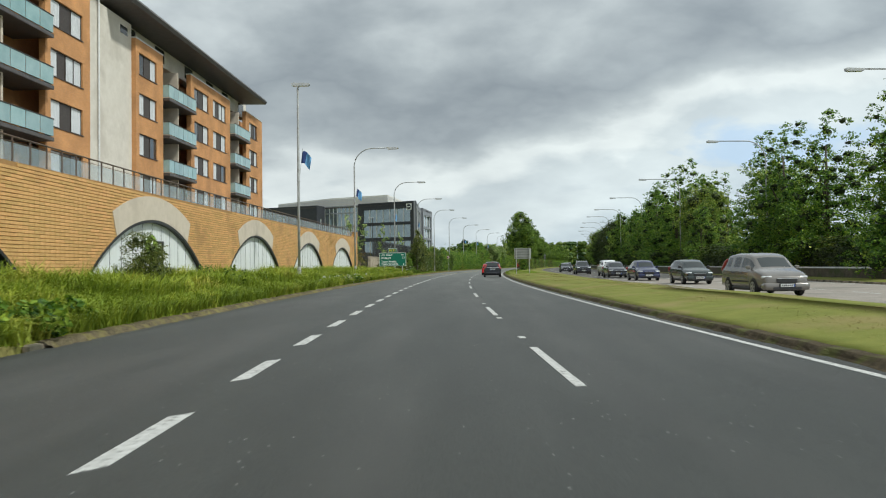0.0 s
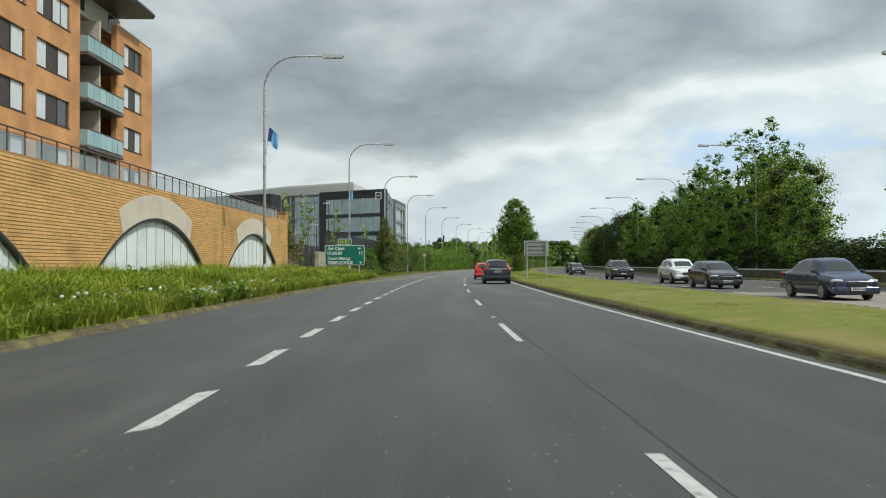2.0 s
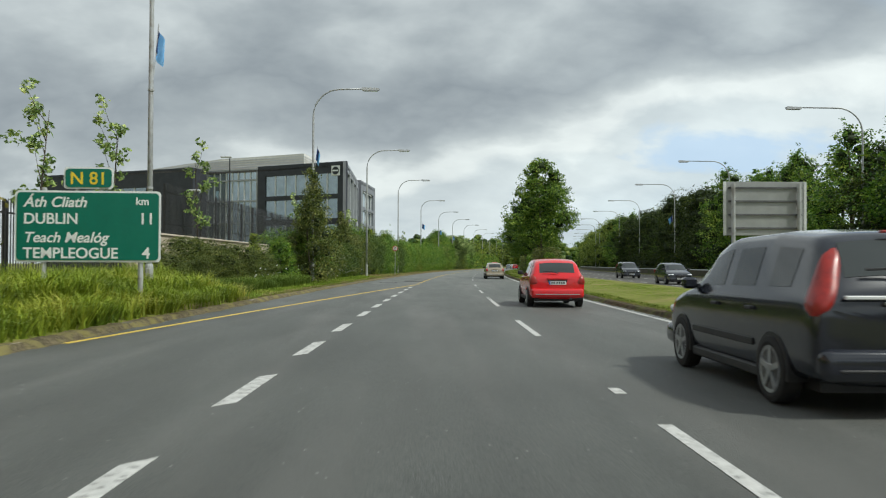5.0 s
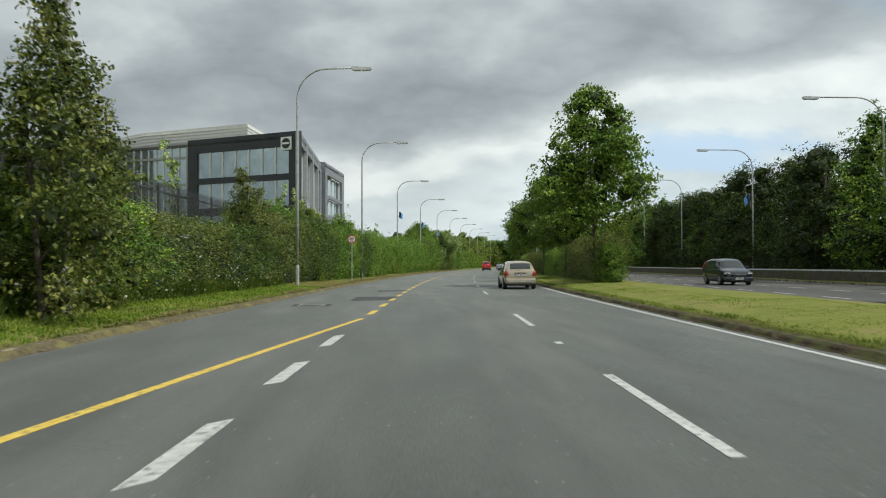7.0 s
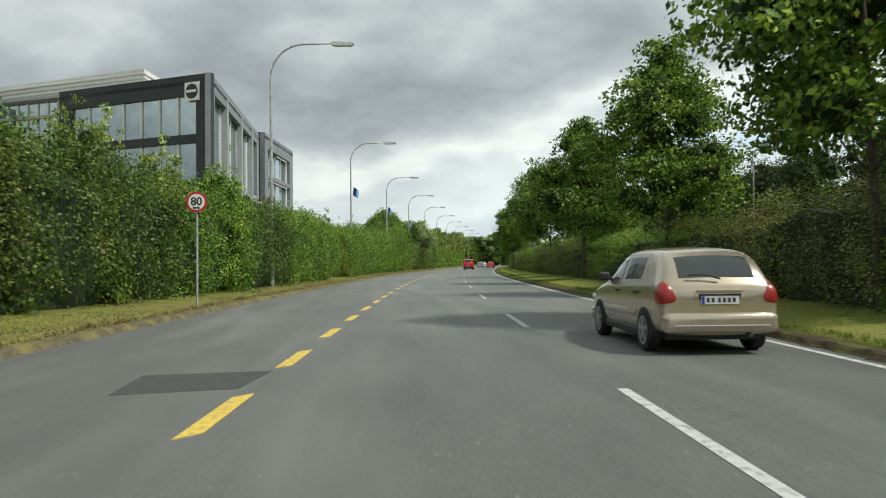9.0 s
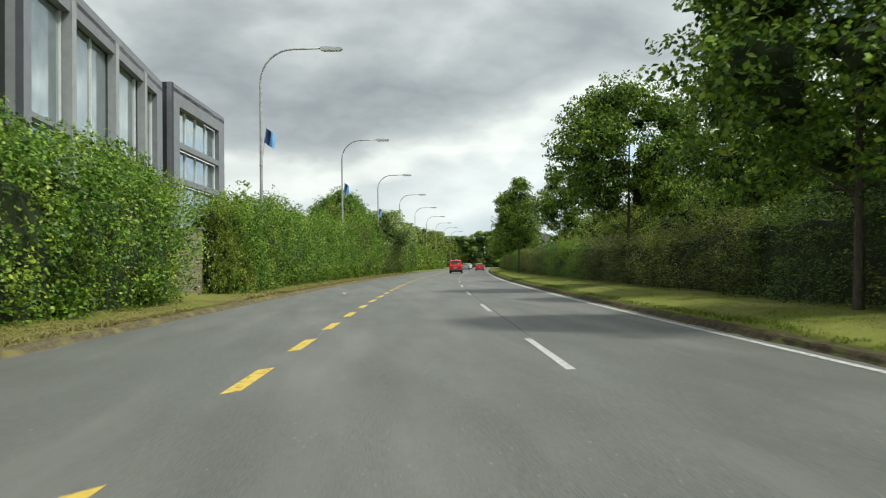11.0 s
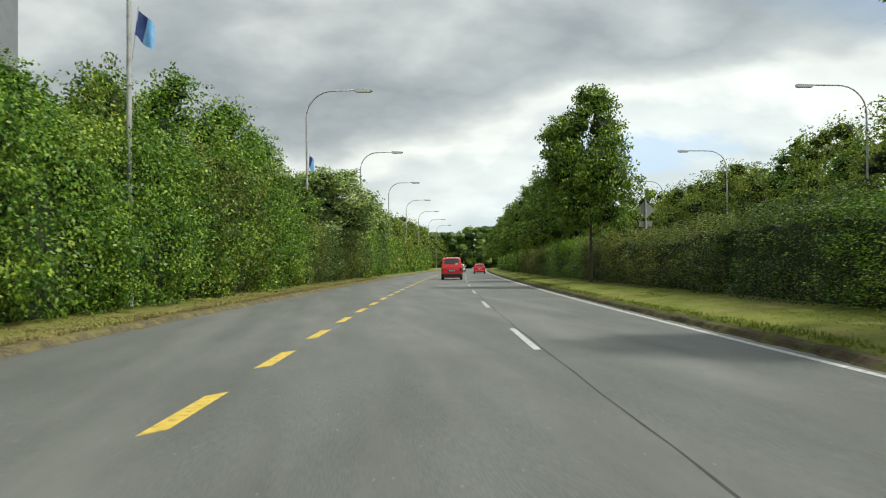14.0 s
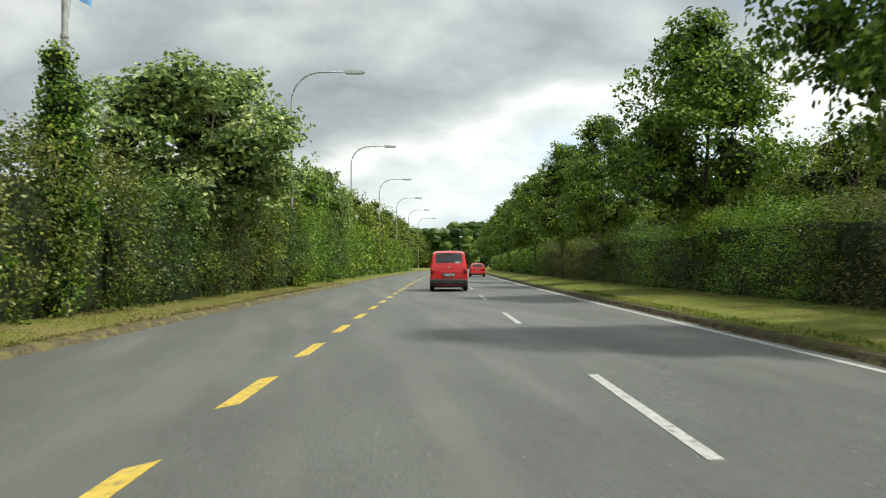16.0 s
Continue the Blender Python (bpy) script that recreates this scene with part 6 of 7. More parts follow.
def street_lamp(y, u, side, height=11.9, reach=4.3, flag=0, ivy=False, group="street lamps"):
    """A tall tapering column whose arm curves over the road; side 1 reaches to the right."""
    g = ground_height(y, u)
    ob = thing("street_lamp", Matrix.Translation(at(y, u, g)) @ pose(0, 0, 0, 0, 0, heading(y)), "tall galvanised street lamp with curved arm beside the road", "street lamp", group)
    top = height - g
    rng = random.Random(int(y))
    bm = bmesh.new()
    tube(bm, [(0, 0, -0.2), (0, 0, 1.0), (0, 0, 1.08)], [0.112, 0.112, 0.09], 10)
    part("base", bm, M["galv"], ob)
    part("access_door", boxes(((-0.06, -0.115, 0.45), (0.06, -0.095, 0.95)), bevel=0.01), M["galv"], ob)
    bm = bmesh.new()
    r = min(1.7, reach * 0.4)
    pts = [(0, 0, 0.9), (0, 0, 5.5), (0, 0, top - r)] + [(side * r * (1 - math.cos(w)), 0, top - r + r * math.sin(w)) for w in (math.pi / 2 * k / 8 for k in range(1, 9))] + [(side * (reach - 1.0), 0, top + 0.03)]
    tube(bm, pts, [0.085, 0.075, 0.06] + [0.05] * 8 + [0.042], 8)
    part("column", bm, M["galv"], ob, smooth=True)
    bm = bmesh.new()
    x0, x1 = sorted((side * (reach - 1.05), side * (reach + 0.02)))
    prism(bm, [(x0, top - 0.05), (x0 + 0.08, top - 0.09), (x1 - 0.1, top - 0.09), (x1, top - 0.02), (x1 - 0.05, top + 0.05), (x0 + 0.1, top + 0.1), (x0, top + 0.08)], -0.13, 0.13, "y")
    part("lamp_head", bm, M["lamp_head"], ob, "pale flat lamp head")
    part("lens", boxes(((x0 + 0.12, -0.11, top - 0.115), (x1 - 0.12, 0.11, top - 0.09)), bevel=0.008), M["lamp_clear"], ob)
    for z in (3.2, 6.0):
        bm = bmesh.new()
        tube(bm, [(0, 0, z), (0, 0, z + 0.06)], 0.095, 8)
        part("band", bm, M["galv"], ob)
    return ob


def flag(y, u, z, spin, size=1.0):
    """A small two-coloured cloth on a short slanting staff strapped to a lamp column."""
    ob = thing("flag", Matrix.Translation(at(y, u, z)) @ pose(0, 0, 0, 0, 0, spin), "navy and sky blue cloth flag tied to lamp column", "flag", "flags on lamp columns")
    bm = bmesh.new()
    tube(bm, [(0.05, 0, -0.75), (0.22, 0, 0.75)], 0.014, 6)
    part("staff", bm, M["galv"], ob)
    rng = random.Random(int(y * 3))
    ph = rng.uniform(0, 6)
    for name, s0, s1, mat in (("navy_half", 0.0, 0.5, "navy_cloth"), ("sky_half", 0.5, 1.0, "sky_cloth")):
        bm = bmesh.new()
        grid = []
        for i in range(7):
            row = []
            for j in range(7):
                s, t = s0 + (s1 - s0) * i / 6, j / 6
                x = 0.10 + 0.11 * t + 0.50 * s * size
                yy = 0.10 * math.sin(7 * s + ph + 2 * t) * (0.3 + s)
                zz = -0.45 + 0.70 * t + 0.32 - 0.34 * s * s - 0.05 * math.sin(5 * s + ph)
                row.append(bm.verts.new((x, yy, zz)))
            grid.append(row)
        for a, b in zip(grid, grid[1:]):
            for j in range(6):
                bm.faces.new((a[j], a[j + 1], b[j + 1], b[j]))
        part(name, bm, M[mat], ob, smooth=True)
    return ob


LAMPS = [44.9, 70.4, 100.0, 125.6, 151.6, 177.8, 209.6, 238.0, 264.4, 290.6, 317.8, 345, 372, 399, 426]
for k, y in enumerate(LAMPS):
    lu = {70.4: -6.05, 100.0: -5.85, 151.6: -5.67, 177.8: -5.5, 209.6: -5.75}.get(y, -5.68)
    street_lamp(y, lu, 1, reach=0.7 if y < 50 else 4.0)
    if y in (44.9, 70.4, 100.0, 125.6, 209.6, 238.0, 264.4):
        flag(y, lu + 0.04, 7.45 + 0.25 * (k % 2), 15 + 25 * (k % 3) + heading(y), 0.35 if y in (100.0, 125.6) else 1.0)
for y in (44.5, 70.5, 102.0, 130.2, 158.0, 181.5, 208.0, 234.0, 260.0, 287.5, 315, 343, 371, 399):
    street_lamp(y, {260.0: 28.7, 287.5: 29.6}.get(y, 30.5), -1, 12.0, {260.0: 4.2, 287.5: 4.6}.get(y, 5.1))
flag(181.5, 30.4, 7.2, 160)


def car_park_lamp(y, u, h):
    ob = thing("lamp_post", Matrix.Translation(at(y, u, 0)), "slim dark car park lamp post with flat head", "lamp post")
    bm = bmesh.new()
    tube(bm, [(0, 0, -0.2), (0, 0, h)], [0.09, 0.05], 8)
    part("column", bm, M["dark_trim"], ob)
    part("lamp_head", boxes(((-0.75, -0.15, h - 0.02), (0.15, 0.15, h + 0.12)), bevel=0.03), M["lamp_head"], ob)


for y, u, h in ((143.7, -16, 10.1), (135.9, -16, 6.6), (236, -12.5, 6.6), (275, -13, 7.5), (292, -12, 6.5)):
    car_park_lamp(y, u, h)


def ivy_column(y, u, h):
    """Climber that wraps a lamp column."""
    rng = np.random.default_rng(8)
    cs = [(rng.normal() * 0.12, rng.normal() * 0.12, 0.4 + (h - 0.6) * k / 15) for k in range(16)]
    rs = [(0.64, 0.64, 0.5) if k < 14 else (0.42, 0.42, 0.4) for k in range(16)]
    ob = thing("ivy", Matrix.Translation(at(y, u, ground_height(y, u))), "dense dark green ivy wrapped round lamp column", "ivy")
    cores = [core_blob(rng, c, [v * 0.75 for v in r], i) for i, (c, r) in enumerate(zip(cs, rs))]
    me = foliage_mesh("ivy_leaves", leaf_cloud(rng, cs, rs, 9000, 0.105), cores, M["leaf_hedge"], M["foliage_shade"])
    p = new("ivy_leaves", me)
    p.parent = ob
    bm = bmesh.new()
    tube(bm, [(0.14, 0, -0.1), (0.16, 0.05, h * 0.4), (0.12, -0.03, h * 0.8)], [0.05, 0.04, 0.02], 6)
    part("stem", bm, M["bark"], ob)


ivy_column(264.4, -5.65, 5.7)


def text(name, body, size, mat, parent, m, align="LEFT", shear=0.0):
    """Lettering as a thin solid mesh with the built-in font."""
    cu = bpy.data.curves.new(name, "FONT")
    cu.body, cu.size, cu.align_x, cu.extrude, cu.shear = body, size, align, 0.002, shear
    cu.offset = 0.006
    tmp = bpy.data.objects.new(name, cu)
    scene.collection.objects.link(tmp)
    bpy.context.view_layer.update()
    me = bpy.data.meshes.new_from_object(tmp.evaluated_get(bpy.context.evaluated_depsgraph_get()))
    bpy.data.objects.remove(tmp)
    bpy.data.curves.remove(cu)
    me.materials.append(mat)
    ob = new(name, me)
    ob.parent, ob.matrix_basis = parent, m
    return ob


_y0, _y1 = 26.6, 35.0                                       # shop lettering across one arched bay of the wall
_a, _b = at(_y0, -8.6, 0.93), at(_y1, -8.6, 0.93)
_d = (_b - _a).normalized()
_turn = Matrix(((_d.x, 0, _d.y, _a.x - 0.05), (_d.y, 0, -_d.x, _a.y), (0, 1, 0, _a.z), (0, 0, 0, 1)))
text("lettering", "RESIDENTIAL LETTINGS", 0.60, M["sign_black"], bpy.data.objects["wall_retaining"], _turn @ Matrix.Diagonal((1.16, 1, 1, 1)))


def rounded(w, h, r):
    """Outline of a plate with rounded corners, about its middle."""
    out = []
    for cx, cz, a0 in ((w / 2 - r, h / 2 - r, 0), (-w / 2 + r, h / 2 - r, 90), (-w / 2 + r, -h / 2 + r, 180), (w / 2 - r, -h / 2 + r, 270)):
        out += [(cx + r * math.cos(radians(a0 + 22.5 * k)), cz + r * math.sin(radians(a0 + 22.5 * k))) for k in range(5)]
    return out


def direction_sign():
    y, u = 95.4, -5.55
    g = ground_height(y, u)
    ob = thing("direction_sign", Matrix.Translation(at(y, u, 0)) @ pose(0, 0, 0, 0, 0, heading(y) + 4), "green road direction sign with white lettering on posts", "road sign")
    def plate(name, w, h, z, off, mat):
        bm = bmesh.new()
        prism(bm, rounded(w, h, 0.09), off, off + 0.012, "y")
        for v in bm.verts:
            v.co.z += z
        return part(name, bm, mat, ob)
    W, H, Z = 3.22, 1.62, 2.12
    plate("border", W, H, Z, 0.0, M["sign_white"])
    plate("face", W - 0.09, H - 0.09, Z, -0.016, M["sign_green"])
    plate("route_border", 1.10, 0.50, 3.22, 0.0, M["sign_white"])
    plate("route_face", 1.02, 0.42, 3.22, -0.016, M["sign_green"])
    up = lambda x, z: Matrix.Translation((x, -0.0185, z)) @ pose(0, 0, 0, 90, 0, 0)
    text("route_number", "N 81", 0.40, M["sign_yellow"], ob, up(0, 3.08), "CENTER")
    text("place_name", "Áth Cliath", 0.33, M["sign_white"], ob, up(-1.42, 2.56), shear=0.25)
    text("place_name", "DUBLIN", 0.34, M["sign_white"], ob, up(-1.42, 2.18))
    text("place_name", "Teach Mealóg", 0.33, M["sign_white"], ob, up(-1.42, 1.76), shear=0.25)
    text("place_name", "TEMPLEOGUE", 0.34, M["sign_white"], ob, up(-1.42, 1.40))
    text("unit", "km", 0.24, M["sign_white"], ob, up(1.05, 2.62))
    text("distance", "11", 0.36, M["sign_white"], ob, up(1.12, 2.18))
    text("distance", "4", 0.36, M["sign_white"], ob, up(1.2, 1.40))
    for x in (-1.0, 1.15):
        bm = bmesh.new()
        tube(bm, [(x, 0.07, g - 0.3), (x, 0.07, 3.0 if x < 0 else 2.9)], 0.057, 10)
        part("post", bm, M["galv"], ob)
    for z in (1.6, 2.6):
        part("rail", boxes(((-1.5, 0.014, z), (1.5, 0.035, z + 0.05))), M["galv"], ob)
    part("bracket", boxes(((-0.3, 0.014, 2.9), (-0.24, 0.03, 3.4)), ((0.24, 0.014, 2.9), (0.30, 0.03, 3.4))), M["galv"], ob)


direction_sign()


def speed_sign():
    y, u = 160.7, -3.95
    g = ground_height(y, u - 0.2)
    ob = thing("speed_limit_sign", Matrix.Translation(at(y, u, 0)) @ pose(0, 0, 0, 0, 0, heading(y) + 3), "round white speed limit sign with red border", "road sign")
    def disc(name, r, y0, mat):
        bm = bmesh.new()
        prism(bm, [(r * math.cos(2 * math.pi * k / 32), r * math.sin(2 * math.pi * k / 32)) for k in range(32)], y0, y0 + 0.008, "y")
        for v in bm.verts:
            v.co.z += 2.97
        part(name, bm, mat, ob)
    disc("red_border", 0.28, -0.010, M["sign_red"])
    disc("white_face", 0.215, -0.020, M["sign_white"])
    text("speed_number", "80", 0.30, M["sign_black"], ob, Matrix.Translation((0, -0.0225, 2.89)) @ pose(0, 0, 0, 90, 0, 0), "CENTER")
    text("unit", "km/h", 0.085, M["sign_black"], ob, Matrix.Translation((0, -0.0225, 2.79)) @ pose(0, 0, 0, 90, 0, 0), "CENTER")
    bm = bmesh.new()
    tube(bm, [(0, 0.04, g - 0.3), (0, 0.04, 3.15)], 0.03, 8)
    part("post", bm, M["galv"], ob)


speed_sign()


def sign_back(y, u, w, z0, z1, posts, name="road_sign", label="grey aluminium back of a road sign on two posts"):
    ob = thing(name, Matrix.Translation(at(y, u, 0)) @ pose(0, 0, 0, 0, 0, heading(y)), label, "road sign")
    g = ground_height(y, u)
    part("panel", boxes(((-w / 2, 0.0, z0), (w / 2, 0.02, z1)), bevel=0.006), M["sign_back"], ob)
    for x in (-w / 2 - 0.01, w / 2 - 0.05):
        part("edge", boxes(((x, -0.012, z0), (x + 0.06, 0.025, z1))), M["pale_frame"], ob)
    for k in range(4):
        z = z0 + (z1 - z0) * (0.12 + 0.25 * k)
        part("rail", boxes(((-w / 2 + 0.1, -0.03, z), (w / 2 - 0.1, 0.0, z + 0.04))), M["steel_rim"], ob)
    for x in posts:
        bm = bmesh.new()
        tube(bm, [(x, -0.08, g - 0.3), (x, -0.08, z1 - 0.05)], 0.05, 8)
        part("post", bm, M["galv"], ob)
    return ob


sign_back(95.8, 10.15, 1.95, 2.0, 3.28, (-0.78, 0.78))


def round_sign_back():
    y, u = 256.6, 13.7
    ob = thing("warning_sign", Matrix.Translation(at(y, u, 0)) @ pose(0, 0, 0, 0, 0, heading(y)), "grey back of a diamond warning sign and plate", "road sign")
    bm = bmesh.new()
    prism(bm, [(0, -0.5), (0.5, 0), (0, 0.5), (-0.5, 0)], 0, 0.01, "y")
    for v in bm.verts:
        v.co.z += 4.15
    part("diamond", bm, M["sign_back"], ob)
    part("plate", boxes(((-0.35, 0, 3.25), (0.35, 0.01, 3.55))), M["sign_back"], ob)
    bm = bmesh.new()
    tube(bm, [(0, -0.05, -0.2), (0, -0.05, 4.75)], 0.045, 8)
    part("post", bm, M["galv"], ob)


round_sign_back()


def palisade(y0, y1, u, base_z, height, label):
    """Steel palisade: pointed pales on two rails between posts."""
    ob = thing("palisade_fence", Matrix.Identity(4), label, "fence")
    n = int((y1 - y0) / 0.16)
    bm0 = bmesh.new()
    prism(bm0, [(-0.034, 0.05), (0.034, 0.05), (0.034, height - 0.16), (0.0, height), (-0.034, height - 0.16)], -0.006, 0.006, "y")
    me = bpy.data.meshes.new("pale")
    bm0.to_mesh(me)
    bm0.free()
    me.materials.append(M["dark_trim"])
    for k in range(min(n, 290)):
        y = y0 + (y1 - y0) * k / min(n, 290)
        p = new("pale", me)
        p.parent = ob
        p.matrix_basis = Matrix.Translation(at(y, u, base_z)) @ pose(0, 0, 0, 0, 0, heading(y) + 90)
    for z in (0.45, height - 0.5):
        part("rail", ribbon(slab(u - 0.05, u - 0.012, base_z + z, base_z + z + 0.06), y0, y1, 3), M["dark_trim"], ob)
    k = y0
    while k <= y1:
        p = at(k, u - 0.10, 0)
        part("post", boxes(((p.x - 0.05, k - 0.05, -0.1), (p.x + 0.05, k + 0.05, base_z + height - 0.05))), M["dark_trim"], ob)
        k += 2.75
    return ob


palisade(116.0, 158.0, -11.0, 2.72, 2.5, "black steel palisade fence on low wall")
palisade(100.0, 115.0, -11.3, 0.55, 2.8, "black steel palisade fence behind the bank")
low = mesh_object("low_wall", ribbon(slab(-11.25, -10.85, -0.1, 2.64), 112, 158.5, 3), M["block"])
tagged(low, "weathered concrete low wall under the fence", "wall", kind="structure")
part("coping", ribbon(slab(-11.32, -10.78, 2.64, 2.72), 112, 158.5, 3), M["cream"], low)


def block_wall(y, u0, u1, courses):
    """The end of a wall of pale concrete blocks across the verge, in half bond with recessed joints."""
    top = courses * 0.225 + 0.1
    wall = mesh_object("block_wall", boxes((tuple(at(y + 0.012, u0, -0.1)), tuple(at(y + 0.2, u1 - 0.012, top)))), M["dark_wall"])
    tagged(wall, "pale tan concrete block wall end between hedges", "wall", kind="structure")
    bm = boxes(((0.0, 0.0, 0.0), (0.438, 0.215, 0.213)), bevel=0.008)
    block = bpy.data.meshes.new("block")
    bm.to_mesh(block)
    bm.free()
    block.materials.append(M["block"])
    for c in range(courses):
        x = u1 - (0.66 if c % 2 else 0.44)
        if c % 2:
            half = new("block", block)
            half.parent = wall
            half.matrix_basis = Matrix.Translation(at(y, u1 - 0.213, 0.1 + 0.225 * c)) @ Matrix.Diagonal((0.486, 1, 1, 1))
        while x > u0:
            ob = new("block", block)
            ob.parent = wall
            ob.matrix_basis = Matrix.Translation(at(y, x, 0.1 + 0.225 * c))
            x -= 0.45
    part("coping", boxes((tuple(at(y - 0.05, u0, top)), tuple(at(y + 0.26, u1 + 0.04, top + 0.07))), bevel=0.01), M["block"], wall)


block_wall(202.6, -9.6, -6.55, 12)



def guard_rail():
    ob = thing("guard_rail", Matrix.Identity(4), "galvanised steel guard rail along the opposite road", "guard rail")
    sec = [(28.55, 0.52), (28.60, 0.56), (28.55, 0.62), (28.55, 0.68), (28.60, 0.74), (28.55, 0.78), (28.57, 0.78), (28.63, 0.74), (28.57, 0.68), (28.57, 0.62), (28.63, 0.56), (28.57, 0.52)]
    sec = [(u, z + 0.12) for u, z in sec]
    part("beam", ribbon(sec, 20, 420, 4), M["pale_frame"], ob)
    for k in range(200):
        y = 20 + 2.0 * k
        p = at(y, 28.72, 0)
        part("post", boxes(((p.x - 0.05, y - 0.03, -0.1), (p.x + 0.05, y + 0.03, 0.82))), M["galv"], ob)


guard_rail()
bank = mesh_object("kerb_wall", ribbon(slab(28.34, 28.50, -0.1, 0.79), 20, 420, 4), M["dark_wall"])
tagged(bank, "low dark earthy concrete wall below the guard rail", "wall", kind="structure")


def litter():
    rng = random.Random(3)
    for k in range(26):
        y, u = rng.uniform(14, 92), rng.uniform(-5.2, -3.95)
        bm = bmesh.new()
        bmesh.ops.create_icosphere(bm, subdivisions=1, radius=0.09)
        for v in bm.verts:
            v.co = Vector((v.co.x * rng.uniform(0.6, 1.4), v.co.y * rng.uniform(0.6, 1.4), v.co.z * rng.uniform(0.4, 1.0)))
        ob = mesh_object("litter", bm, M["sign_white"])
        ob.location = at(y, u, ground_height(y, u) + 0.12)
        tagged(ob, "crumpled white scrap of litter in the grass", "litter", "roadside litter")


litter()

# ---- vehicles ----
from mathutils.bvhtree import BVHTree
# A car faces +y in its own frame. A station is (y, z_low, z_belt, z_top, half_belt, half_top): the cross-section at y.


def car_section(s):
    """Points of the right half of one cross-section, from the sill up to the middle of the top."""
    y, zl, zb, zt, hb, ht = s
    f = min(max((zt - zb - 0.04) / 0.10, 0.0), 1.0)         # 0 at bonnet and tail, 1 in the cabin
    low = [(hb * 0.86, y, zl), (hb * 0.985, y, zl + 0.10), (hb, y, (zl + zb) / 2 + 0.05)]
    deck = [(hb * 0.975, y, zb - 0.06), (hb * 0.93, y, zb - 0.015), (hb * 0.86, y, zb + (zt - zb) * 0.5), (hb * 0.76, y, zt), (0, y, zt + 0.015)]
    cabin = [(hb * 0.985, y, zb - 0.035), (hb * 0.955, y, zb), (ht, y, zt - 0.085), (ht * 0.93, y, zt - 0.02), (0, y, zt + 0.02)]
    return low + [tuple(a + (b - a) * f for a, b in zip(p, q)) for p, q in zip(deck, cabin)]


def between(a, b, y):
    k = (y - a[0]) / (b[0] - a[0])
    return tuple(p + (q - p) * k for p, q in zip(a, b))


def car_shell(stations, panes, rear, front):
    """The smooth shell, split into paint and panes of glass. panes: (y0, y1) of each side window; rear, front: (y0, y1) of the end windows."""
    cuts = sorted({v for p in (*panes, rear, front) for v in p})
    full = []
    for a, b in zip(stations, stations[1:]):
        full.append(a)
        full += [between(a, b, v) for v in cuts if a[0] + 0.02 < v < b[0] - 0.02]
    full.append(stations[-1])
    bm = bmesh.new()
    rows = []
    for s in full:
        half = car_section(s)
        rows.append([bm.verts.new(p) for p in half] + [bm.verts.new((-x, y, z)) for x, y, z in half[-2::-1]])
    n = len(rows[0])
    for s0, s1, a, b in zip(full, full[1:], rows, rows[1:]):
        mid = (s0[0] + s1[0]) / 2
        for k in range(n - 1):
            f = bm.faces.new((a[k], a[k + 1], b[k + 1], b[k]))
            if k in (4, n - 6):
                for w, (p, q) in enumerate(panes):
                    if p - 0.02 < mid < q + 0.02:
                        f.material_index = 3 + 2 * w + (0 if k == 4 else 1)
            if 6 <= k <= n - 8:
                if rear[0] - 0.02 < mid < rear[1] + 0.02:
                    f.material_index = 1
                if front[0] - 0.02 < mid < front[1] + 0.02:
                    f.material_index = 2
        bm.faces.new((a[-1], a[0], b[0], b[-1]))
    bm.faces.new(rows[0]), bm.faces.new(rows[-1][::-1])
    bmesh.ops.recalc_face_normals(bm, faces=bm.faces)
    me = bpy.data.meshes.new("shell")
    bm.to_mesh(me)
    bm.free()
    tmp = new("shell", me)
    for _ in range(3 + 2 * len(panes)):
        me.materials.append(M["car_glass"])
    sub = tmp.modifiers.new("round", "SUBSURF")
    sub.levels = sub.render_levels = 2
    bpy.context.view_layer.update()
    smooth = bpy.data.meshes.new_from_object(tmp.evaluated_get(bpy.context.evaluated_depsgraph_get()))
    bpy.data.objects.remove(tmp)
    groups = {}
    for p in smooth.polygons:
        c = p.center
        k = p.material_index
        groups.setdefault(k, []).append(p)
    made = {}
    for k, polys in groups.items():
        out = bmesh.new()
        index = {}
        for p in polys:
            for v in p.vertices:
                if v not in index:
                    index[v] = out.verts.new(smooth.vertices[v].co + (smooth.vertices[v].normal * 0.004 if k else Vector((0, 0, 0))))
            out.faces.new([index[v] for v in p.vertices])
        made[k] = out
    bpy.data.meshes.remove(smooth)
    return made


def lens(centre, size, turn=0.0):
    """A rounded lamp lens."""
    bm = bmesh.new()
    bmesh.ops.create_icosphere(bm, subdivisions=3, radius=1.0)
    for v in bm.verts:
        c = [math.copysign(abs(q) ** 0.7, q) for q in v.co]
        v.co = Vector((c[0] * size[0], c[1] * size[1], c[2] * size[2]))
    bmesh.ops.transform(bm, matrix=Matrix.Translation(centre) @ pose(0, 0, 0, 0, 0, turn), verts=bm.verts)
    return bm


